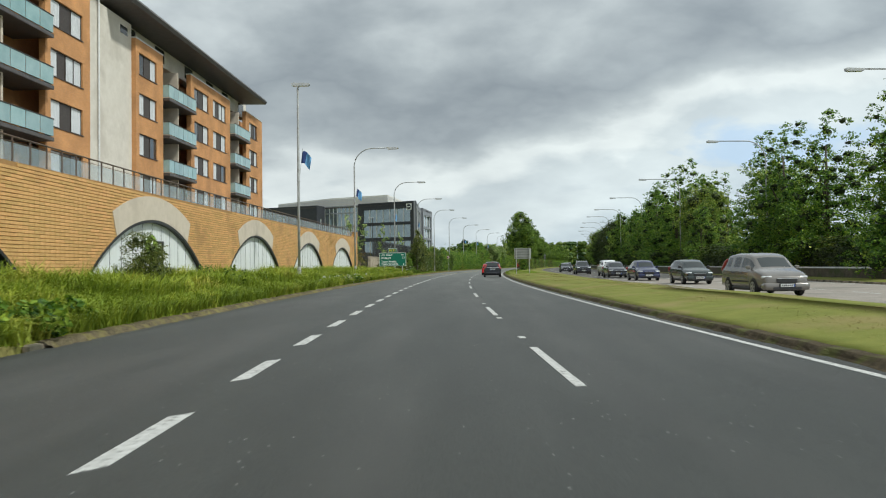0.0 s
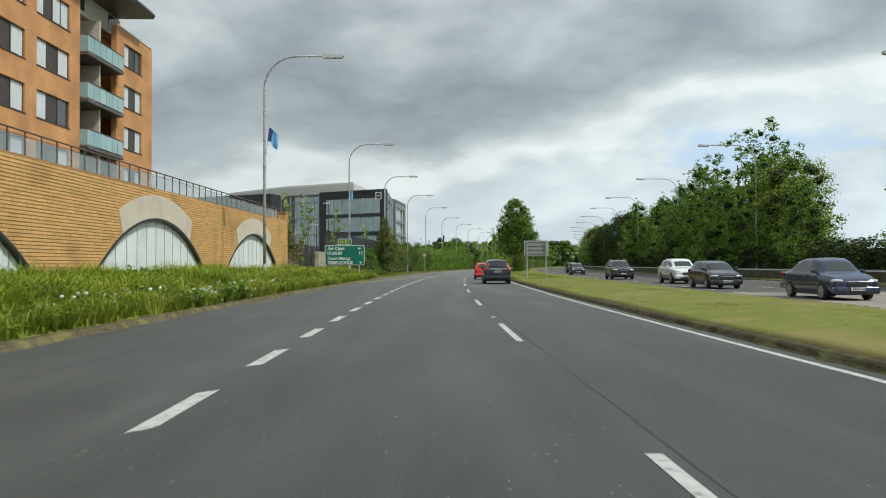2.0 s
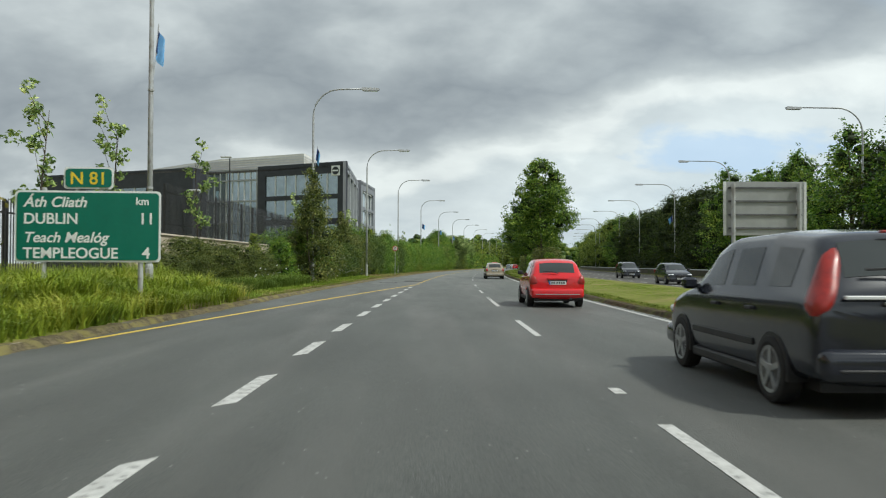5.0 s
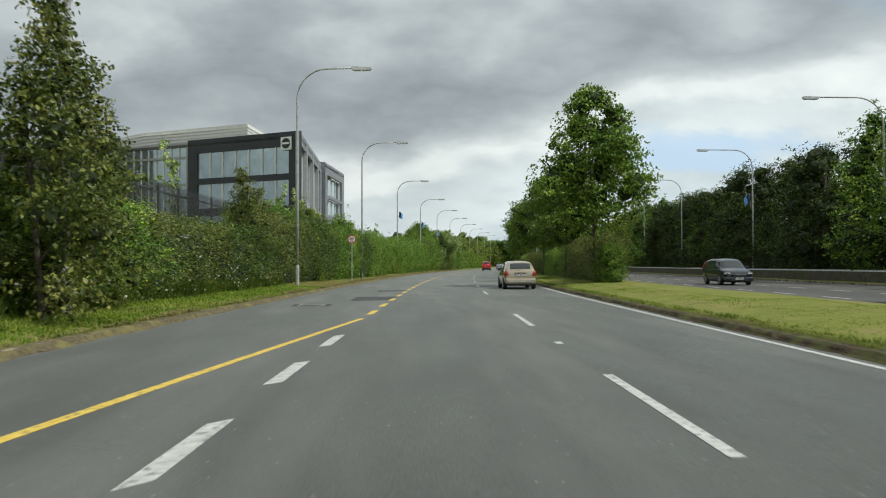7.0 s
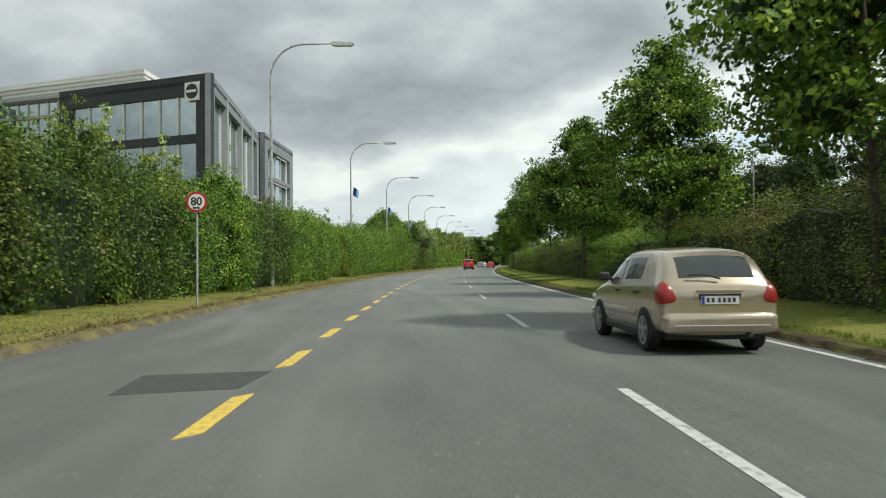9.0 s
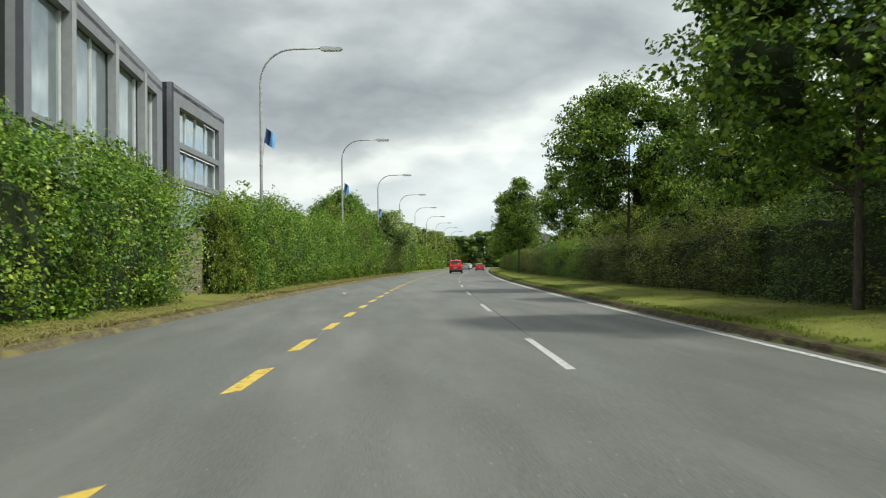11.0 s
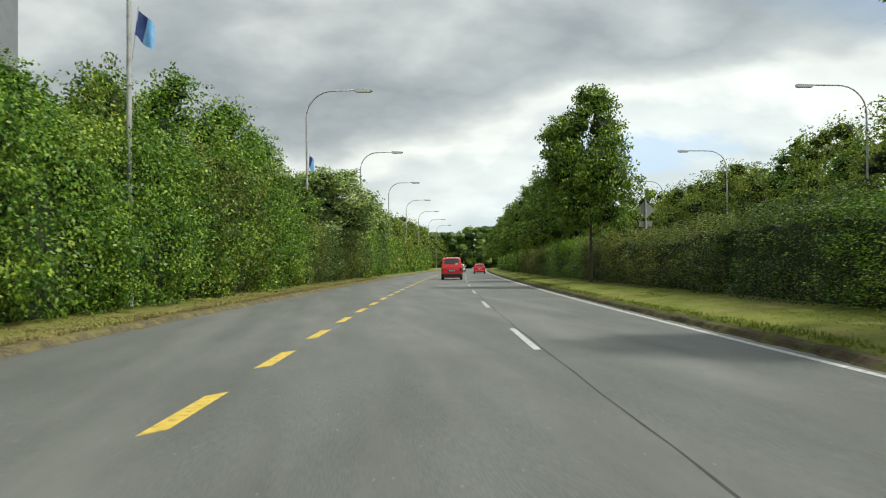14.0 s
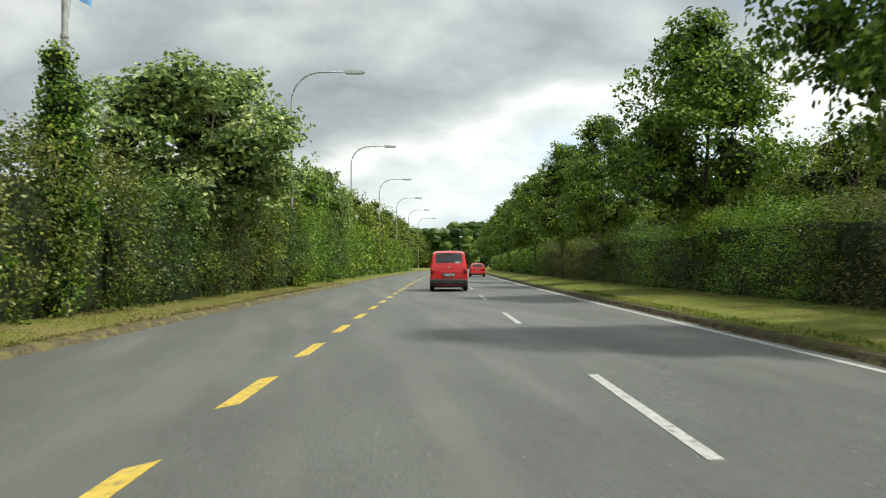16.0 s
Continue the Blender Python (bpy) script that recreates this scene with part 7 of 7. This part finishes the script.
def lamp_on_body(bvh, sx, hw, z0, z1, inner, outer):
    """A lamp lens wrapped round the rear corner of a body, a little proud of it."""
    bm = bmesh.new()
    grid = []
    for i in range(13):
        t = i / 12
        fill = max(0.05, 1 - abs(2 * t - 1) ** 3.5) ** 0.5
        a, b = inner(t), outer(t)
        row = []
        for j in range(13):
            s = 2 * j / 12 - 1
            w = radians((a + b) / 2 + (b - a) / 2 * s * fill)
            start = Vector((sx * hw * 0.45, 0.5, z0 + (z1 - z0) * t))
            d = Vector((sx * math.sin(w), -math.cos(w), 0.0))
            hit = bvh.ray_cast(start, d)[0] or start + d * 0.45
            rise = 0.022 * (1 - max(abs(s) ** 4, abs(2 * t - 1) ** 4)) + 0.003
            row.append(bm.verts.new(hit + d * rise))
        grid.append(row)
    for a, b in zip(grid, grid[1:]):
        for j in range(12):
            bm.faces.new((a[j], a[j + 1], b[j + 1], b[j]) if sx > 0 else (a[j + 1], a[j], b[j], b[j + 1]))
    bmesh.ops.recalc_face_normals(bm, faces=bm.faces)
    return bm


def soft_box(lo, hi, r):
    bm = bmesh.new()
    box(bm, lo, hi)
    bmesh.ops.bevel(bm, geom=bm.edges[:], offset=r, segments=3, affect="EDGES", profile=0.6)
    return bm


def wheel_meshes(r, w, spokes, rim_mat):
    bm = bmesh.new()
    prof = [(r * 0.66, -w / 2 + 0.01), (r * 0.80, -w / 2), (r * 0.95, -w / 2 + 0.012), (r, -w / 2 + 0.045), (r, w / 2 - 0.045), (r * 0.95, w / 2 - 0.012), (r * 0.80, w / 2), (r * 0.66, w / 2 - 0.01)]
    n = 24
    rows = [[bm.verts.new((o, q * math.cos(2 * math.pi * k / n), q * math.sin(2 * math.pi * k / n))) for q, o in prof] for k in range(n)]
    for k in range(n):
        a, b = rows[k], rows[(k + 1) % n]
        for i in range(len(prof) - 1):
            bm.faces.new((a[i], a[i + 1], b[i + 1], b[i]))
    bmesh.ops.recalc_face_normals(bm, faces=bm.faces)
    tyre = bpy.data.meshes.new("tyre")
    bm.to_mesh(tyre)
    bm.free()
    tyre.materials.append(M["tyre"])
    bm = bmesh.new()
    ring = [(r * 0.69, -w / 2 + 0.015), (r * 0.69, w / 2 - 0.004), (r * 0.60, w / 2 - 0.010), (r * 0.58, -w / 2 + 0.03)]
    rows = [[bm.verts.new((o, q * math.cos(2 * math.pi * k / n), q * math.sin(2 * math.pi * k / n))) for q, o in ring] for k in range(n)]
    for k in range(n):
        a, b = rows[k], rows[(k + 1) % n]
        for i in range(4):
            bm.faces.new((a[i], a[(i + 1) % 4], b[(i + 1) % 4], b[i]))
    for k in range(spokes):
        m = Matrix.Rotation(2 * math.pi * k / spokes, 4, "X")
        box(bm, (w / 2 - 0.018, -r * 0.085, r * 0.1), (w / 2 - 0.004, r * 0.085, r * 0.64), m)
    box(bm, (w / 2 - 0.02, -r * 0.16, -r * 0.16), (w / 2 + 0.002, r * 0.16, r * 0.16), None, 0.008)
    bmesh.ops.recalc_face_normals(bm, faces=bm.faces)
    rim = bpy.data.meshes.new("rim")
    bm.to_mesh(rim)
    bm.free()
    rim.materials.append(rim_mat)
    return tyre, rim


STYLES = {
    # width, wheel radius, axles (rear, front), stations, side panes, rear and front windows
    "hatch": dict(w=1.66, r=0.30, axles=(0.72, 3.26), name="hatchback", stations=[
        (0.0, 0.33, 0.80, 0.82, 0.76, 0.7), (0.035, 0.27, 0.90, 0.93, 0.82, 0.72), (0.08, 0.25, 0.95, 0.99, 0.85, 0.73), (0.34, 0.23, 0.97, 1.405, 0.85, 0.645), (0.85, 0.22, 0.965, 1.475, 0.85, 0.64), (1.55, 0.21, 0.945, 1.49, 0.85, 0.645),
        (2.15, 0.20, 0.93, 1.455, 0.85, 0.63), (2.60, 0.20, 0.92, 1.35, 0.85, 0.60), (3.22, 0.20, 0.90, 0.96, 0.85, 0.66), (3.70, 0.21, 0.82, 0.85, 0.83, 0.6), (4.00, 0.24, 0.71, 0.74, 0.78, 0.55), (4.12, 0.30, 0.60, 0.62, 0.70, 0.5)],
        panes=((0.95, 1.90), (1.98, 2.95)), rear=(0.09, 0.33), front=(2.66, 3.16)),
    "sedan": dict(w=1.70, r=0.30, axles=(0.95, 3.55), name="saloon_car", stations=[
        (0.0, 0.34, 0.86, 0.90, 0.74, 0.6), (0.12, 0.26, 0.96, 1.00, 0.82, 0.6), (0.60, 0.22, 0.97, 1.03, 0.85, 0.68), (1.12, 0.21, 0.96, 1.41, 0.85, 0.60), (1.75, 0.20, 0.94, 1.51, 0.85, 0.63), (2.45, 0.20, 0.93, 1.50, 0.85, 0.63),
        (2.80, 0.20, 0.92, 1.41, 0.85, 0.60), (3.42, 0.20, 0.91, 0.97, 0.85, 0.66), (3.95, 0.21, 0.84, 0.87, 0.83, 0.6), (4.28, 0.23, 0.73, 0.76, 0.78, 0.55), (4.42, 0.30, 0.62, 0.64, 0.70, 0.5)],
        panes=((1.06, 1.45), (1.52, 2.25), (2.33, 3.18)), rear=(0.66, 1.08), front=(2.86, 3.36)),
    "mpv": dict(w=1.80, r=0.32, axles=(0.85, 3.55), name="people_carrier", stations=[
        (0.0, 0.34, 0.92, 0.94, 0.83, 0.76), (0.04, 0.28, 1.00, 1.06, 0.88, 0.77), (0.09, 0.25, 1.02, 1.14, 0.90, 0.76), (0.36, 0.23, 1.02, 1.58, 0.90, 0.68), (1.2, 0.22, 1.00, 1.64, 0.90, 0.70), (2.4, 0.21, 0.98, 1.625, 0.90, 0.69),
        (2.85, 0.21, 0.97, 1.52, 0.90, 0.66), (3.62, 0.21, 0.96, 1.02, 0.89, 0.70), (4.1, 0.22, 0.88, 0.91, 0.87, 0.62), (4.36, 0.25, 0.76, 0.79, 0.80, 0.55), (4.46, 0.31, 0.64, 0.66, 0.72, 0.5)],
        panes=((0.50, 1.15), (1.24, 2.14), (2.22, 3.30)), rear=(0.11, 0.34), front=(2.92, 3.54)),
    "suv": dict(w=1.85, r=0.36, axles=(0.88, 3.52), name="off_road_car", stations=[
        (0.0, 0.42, 0.97, 1.0, 0.84, 0.74), (0.06, 0.36, 1.06, 1.10, 0.90, 0.75), (0.13, 0.33, 1.08, 1.18, 0.92, 0.74), (0.52, 0.31, 1.07, 1.60, 0.92, 0.66), (1.3, 0.30, 1.05, 1.68, 0.92, 0.69), (2.3, 0.30, 1.03, 1.66, 0.92, 0.69),
        (2.72, 0.30, 1.02, 1.55, 0.92, 0.65), (3.35, 0.30, 1.01, 1.08, 0.91, 0.71), (3.95, 0.31, 0.98, 1.01, 0.90, 0.66), (4.30, 0.33, 0.88, 0.91, 0.84, 0.6), (4.42, 0.40, 0.72, 0.74, 0.76, 0.5)],
        panes=((0.66, 1.10), (1.20, 2.06), (2.14, 3.08)), rear=(0.16, 0.49), front=(2.78, 3.28)),
    "van": dict(w=1.80, r=0.33, axles=(1.05, 4.0), name="van", stations=[
        (0.0, 0.36, 1.00, 1.02, 0.87, 0.84), (0.025, 0.30, 1.16, 1.20, 0.895, 0.85), (0.05, 0.28, 1.20, 1.32, 0.90, 0.84), (0.20, 0.26, 1.20, 1.86, 0.90, 0.79), (0.55, 0.25, 1.18, 1.97, 0.90, 0.79), (3.2, 0.25, 1.14, 1.98, 0.90, 0.79),
        (3.6, 0.25, 1.12, 1.88, 0.90, 0.76), (4.25, 0.25, 1.10, 1.20, 0.89, 0.74), (4.62, 0.26, 0.96, 0.99, 0.87, 0.62), (4.74, 0.30, 0.80, 0.83, 0.80, 0.55), (4.80, 0.36, 0.66, 0.68, 0.74, 0.5)],
        panes=((0.45, 1.55), (1.65, 2.75), (2.95, 3.92)), rear=(0.06, 0.18), front=(3.66, 4.2)),
}


def vehicle(style, y, u, colour, label, category, facing=1, lights=False, rack=False, lower="", alloy=True, turn=0.0, group=""):
    """A parked-looking car with body, glazing, wheels, lamps, plates, bumpers and mirrors; y is its rear bumper's place along the road."""
    d = STYLES[style]
    st = [(s[0], s[1], s[2], s[3], s[4] * d["w"] / (2 * max(q[4] for q in d["stations"])), s[5]) for s in d["stations"]]
    L = st[-1][0]
    m = Matrix.Translation(at(y, u, 0)) @ pose(0, 0, 0, 0, 0, heading(y) + turn + (0 if facing > 0 else 180))
    car = thing(d["name"], m, label, category, group)
    paint_m = M[colour]
    hw = d["w"] / 2
    lamp = None
    if facing > 0 and style == "hatch":
        lamp = (0.70, 1.00, lambda t: 20 + 16 * t, lambda t: 66 - 8 * t)
    elif facing > 0 and style == "mpv":
        lamp = (0.86, 1.44, lambda t: 33 - 4 * t, lambda t: 62 - 6 * t)
    shell = car_shell(st, d["panes"], d["rear"], d["front"])
    if lamp:
        tree_of_body = BVHTree.FromBMesh(shell[0])
        for sx in (1, -1):
            part("tail_lamp", lamp_on_body(tree_of_body, sx, hw, *lamp), M["tail_red"], car, "red tail lamp", True)
    part("body", shell.pop(0), paint_m, car, smooth=True)
    names = {1: "rear_window", 2: "windscreen"}
    for k, bm in sorted(shell.items()):
        part(names.get(k, "side_window"), bm, M["car_glass"], car, smooth=True)
    mid, fore = d["panes"][-2:]
    belt = [s for s in st if s[0] <= mid[0] + 0.5][-1][2]
    for sx in (1, -1):
        # mirror, door handle, sill trim
        z = belt + 0.06
        yy = fore[1] - 0.12
        bm = bmesh.new()
        box(bm, (min(sx * (hw - 0.06), sx * (hw + 0.11)), yy - 0.07, z - 0.06), (max(sx * (hw - 0.06), sx * (hw + 0.11)), yy + 0.05, z + 0.08), None, 0.03)
        box(bm, (min(sx * (hw - 0.1), sx * (hw + 0.04)), yy - 0.02, z - 0.05), (max(sx * (hw - 0.1), sx * (hw + 0.04)), yy + 0.03, z))
        part("mirror", bm, M["black_plastic"] if style == "hatch" else paint_m, car)
        for yh in (mid[0] + 0.05, fore[0] + 0.05):
            part("door_handle", boxes(((min(sx * (hw - 0.02), sx * (hw + 0.025)), yh, belt - 0.15), (max(sx * (hw - 0.02), sx * (hw + 0.025)), yh + 0.17, belt - 0.115)), bevel=0.008), M["black_plastic"], car)
        part("side_trim", boxes(((min(sx * (hw - 0.03), sx * (hw + 0.012)), d["axles"][0] + d["r"] + 0.12, 0.50), (max(sx * (hw - 0.03), sx * (hw + 0.012)), d["axles"][1] - d["r"] - 0.12, 0.57)), bevel=0.006), M["black_plastic"] if style != "hatch" else paint_m, car)
    # wheels, each in a black plug that paints the dark gap of its arch
    tyre, rim = wheel_meshes(d["r"], 0.205, 5 if alloy else 9, M["alloy"] if alloy else M["steel_rim"])
    for ax in d["axles"]:
        for sx in (1, -1):
            wh = new("wheel", tyre)
            wh.parent = car
            wh.matrix_basis = Matrix.Translation((sx * (hw - 0.075), ax, d["r"])) @ (Matrix.Identity(4) if sx > 0 else Matrix.Rotation(math.pi, 4, "Z"))
            rm = new("rim", rim)
            rm.parent = wh
            # backing disc added to make the gaps between spokes dark
            bm = bmesh.new()
            prism(bm, [(d["r"] * 0.62 * math.cos(2 * math.pi * k / 20), d["r"] * 0.62 * math.sin(2 * math.pi * k / 20)) for k in range(20)], 0.075, 0.083, "x")
            part("brake_disc", bm, M["steel_rim"], wh)
            bm = bmesh.new()
            prof = [(math.cos(w) * (d["r"] + 0.03), math.sin(w) * (d["r"] + 0.03)) for w in (math.pi * k / 14 for k in range(-1, 16))]
            prism(bm, [(ax + a, d["r"] + b) for a, b in prof], min(sx * (hw - 0.34), sx * (hw + 0.003)), max(sx * (hw - 0.34), sx * (hw + 0.003)), "x")
            part("wheel_arch", bm, M["black_plastic"], car)
    # rear end
    zb = st[1][2]
    tall = style in ("van", "mpv", "suv")
    for sx in (1, -1):
        z0, z1 = {"van": (0.86, 1.12), "mpv": (0.88, 1.42), "suv": (0.90, 1.20), "hatch": (0.66, 1.03), "sedan": (0.74, 0.98)}[style]
        zc, zh = (z0 + z1) / 2, (z1 - z0) / 2
        if tall:
            bm = lens((sx * hw * (0.90 if style == "mpv" else 0.89), 0.07, zc), (0.09, 0.13, zh), 0)
            for v in bm.verts:
                v.co.y += max(0.0, v.co.z - zb) * (0.55 if style == "mpv" else 0.38)
                v.co.x -= sx * max(0.0, v.co.z - zb) * 0.28
        else:
            bm = lens((sx * hw * 0.85, 0.12, zc), (0.19, 0.085, zh), sx * 36)
            for v in bm.verts:
                f = (v.co.z - z0) / (z1 - z0)
                v.co.y += max(0.0, v.co.z - zc) * 0.30
                v.co.x += sx * (0.10 * f - 0.06)
        if lamp:
            bm.free()
        else:
            part("tail_lamp", bm, M["tail_red"], car, "red tail lamp", True)
        zf = st[-2][2]
        part("headlamp", lens((sx * hw * 0.70, L - 0.24, zf - 0.05), (0.21, 0.17, 0.062), sx * -22), M["lamp_clear"], car, "clear headlamp", True)
        part("fog_lamp_recess", soft_box((sx * hw * 0.70 - 0.12, L - 0.05, st[-1][1] - 0.02), (sx * hw * 0.70 + 0.12, L + 0.035, st[-1][1] + 0.11), 0.025), M["black_plastic"], car)
        part("wheel_arch_sill", boxes(((min(sx * (hw - 0.10), sx * (hw - 0.012)), d["axles"][0] + d["r"] + 0.05, st[4][1] - 0.02), (max(sx * (hw - 0.10), sx * (hw - 0.012)), d["axles"][1] - d["r"] - 0.05, st[4][1] + 0.09)), bevel=0.02), M["black_plastic"], car)
    part("rear_bumper", soft_box((-hw * 0.955, -0.07, st[0][1] - 0.03), (hw * 0.955, 0.42, st[0][1] + 0.25), 0.09), M[lower] if lower else paint_m, car, smooth=True)
    part("bumper_strip", boxes(((-hw * 0.80, -0.08, st[0][1] + 0.06), (hw * 0.80, -0.055, st[0][1] + 0.085)), bevel=0.006), M["black_plastic"] if style != "hatch" else M["chrome"], car)
    part("front_bumper", soft_box((-hw * 0.93, L - 0.42, st[-1][1] - 0.08), (hw * 0.93, L + 0.05, st[-1][1] + 0.20), 0.11), M[lower] if lower else paint_m, car, smooth=True)
    part("air_intake", boxes(((-hw * 0.58, L + 0.030, st[-1][1] - 0.055), (hw * 0.58, L + 0.056, st[-1][1] + 0.05)), bevel=0.012), M["black_plastic"], car)
    part("grille", boxes(((-hw * 0.42, L - 0.02, st[-1][1] + 0.20), (hw * 0.42, L + 0.02, st[-1][1] + 0.33)), bevel=0.015), M["black_plastic"], car)
    part("chrome_strip", boxes(((-hw * 0.42, L - 0.01, st[-1][1] + 0.335), (hw * 0.42, L + 0.025, st[-1][1] + 0.36)), bevel=0.006), M["chrome"], car)
    zp = {"van": 0.80, "mpv": 0.84, "suv": 0.86, "hatch": 0.75, "sedan": 0.82}[style]
    for y0, zz, s in ((-0.025 if style == 'van' else 0.0, zp, -1), (L + 0.068, st[-1][1] + 0.10, 1)):
        bm = bmesh.new()
        box(bm, (-0.30, y0 - s * 0.016 - 0.012, zz - 0.085), (0.30, y0 - s * 0.016 + 0.012, zz + 0.085), None, 0.01)
        recess = part("plate_recess", bm, M["black_plastic"], car)
        pl = part("number_plate", boxes(((-0.26, y0 - 0.008, zz - 0.056), (0.26, y0 + 0.008, zz + 0.056)), bevel=0.004), M["plate"], car)
        part("plate_band", boxes(((-0.255, y0 + s * 0.009 - 0.002, zz - 0.052), (-0.215, y0 + s * 0.009 + 0.002, zz + 0.052))), M["plate_blue"], pl)
        for k in range(6):
            x = -0.19 + 0.068 * k + (0.02 if k > 1 else 0)
            part("plate_bar", boxes(((x, y0 + s * 0.009 - 0.002, zz - 0.032), (x + 0.042, y0 + s * 0.009 + 0.002, zz + 0.032))), M["plate_bar"], pl)
    # rear wiper, tail door seams and handle, high brake lamp
    ends = [between(p, q, v) for v in d["rear"] for p, q in zip(st, st[1:]) if p[0] <= v < q[0]]
    a, b = Vector((0, ends[0][0], ends[0][3] + 0.03)), Vector((0, ends[-1][0], ends[-1][3] + 0.02))
    bm = bmesh.new()
    tube(bm, [a + Vector((0.02, -0.045, 0.0)), a + Vector((-0.20, -0.04, 0.06)), a + Vector((-0.42, -0.03, 0.05))], 0.012, 5)
    part("wiper", bm, M["black_plastic"], car)
    if style != "sedan":
        part("handle", boxes(((-0.32, -0.035, zp + 0.11), (0.32, 0.02, zp + 0.145)), bevel=0.01), M["chrome"] if style == "mpv" else paint_m, car)
    if tall:
        part("high_brake_lamp", boxes(((-0.16, b.y - 0.03, b.z + 0.005), (0.16, b.y + 0.02, b.z + 0.03)), bevel=0.006), M["tail_red"], car)
    part("exhaust", boxes(((hw * 0.45, -0.04, st[0][1] - 0.09), (hw * 0.45 + 0.07, 0.35, st[0][1] - 0.03)), bevel=0.02), M["steel_rim"], car)
    part("underbody", boxes(((-hw * 0.8, 0.25, 0.19), (hw * 0.8, L - 0.3, 0.34))), M["black_plastic"], car)
    if rack:
        for sx in (1, -1):
            bm = bmesh.new()
            tube(bm, [(sx * 0.6, 0.75, st[3][3] - 0.0), (sx * 0.6, 0.9, st[4][3] + 0.05), (sx * 0.6, 2.2, st[5][3] + 0.04), (sx * 0.58, 2.5, st[5][3] - 0.03)], 0.018, 6)
            part("roof_rail", bm, M["alloy"], car)
    if style in ("mpv",):
        part("tail_strip", boxes(((-hw * 0.72, -0.03, 1.0), (hw * 0.72, 0.02, 1.035)), bevel=0.008), M["pale_frame"], car)
    if style == "van":
        bm = bmesh.new()
        box(bm, (-hw * 0.97, -0.06, 0.36), (hw * 0.97, 0.12, 0.56), None, 0.03)
        part("lower_bumper", bm, M["black_plastic"], car)
        part("window_sticker", boxes(((hw * 0.35, 0.06, 1.36), (hw * 0.62, 0.075, 1.44))), M["plate"], car)
        part("badge", boxes(((-0.06, -0.03, 1.13), (0.06, 0.01, 1.18)), bevel=0.01), M["chrome"], car)
    return car


vehicle("van", 284.0, 2.95, "red_paint", "bright red panel van with dark rear window on the road", "van", lower="black_plastic", alloy=False)
vehicle("mpv", 83.6, 6.42, "black_paint", "blue black people carrier with chrome tail strip on road", "car", alloy=True)
vehicle("hatch", 101.0, 5.95, "red_paint", "bright red hatchback in the outer lane", "car")
vehicle("hatch", 149.3, 6.24, "gold_paint", "champagne gold hatchback in the outer lane", "car", turn=2.0)
vehicle("hatch", 330.0, 6.2, "red_paint", "red hatchback far ahead in the outer lane", "car")
vehicle("hatch", 352.0, 2.6, "silver_paint", "silver blue hatchback far ahead on road", "car")
vehicle("sedan", 372.0, 2.6, "white_car", "white saloon car far ahead on road", "car")
# oncoming side
vehicle("mpv", 33.0, 15.4, "grey_paint", "silver grey tall family car on the opposite carriageway", "car", -1)
vehicle("hatch", 50.5, 17.7, "green_paint", "dark green estate hatchback on opposite carriageway", "car", -1)
vehicle("sedan", 62.0, 17.3, "navy_paint", "navy blue saloon car on opposite carriageway", "car", -1)
vehicle("hatch", 75.0, 17.5, "black_paint", "black hatchback on opposite carriageway", "car", -1)
vehicle("suv", 102.0, 17.7, "black_paint", "black off road car on opposite carriageway", "car", -1, rack=True)
vehicle("suv", 86.2, 18.7, "white_car", "white compact off road car on opposite carriageway", "car", -1)
vehicle("hatch", 134.0, 18.0, "black_paint", "black small hatchback on opposite carriageway", "car", -1)
vehicle("mpv", 159.5, 19.9, "black_paint", "dark people carrier far along opposite carriageway", "car", -1)
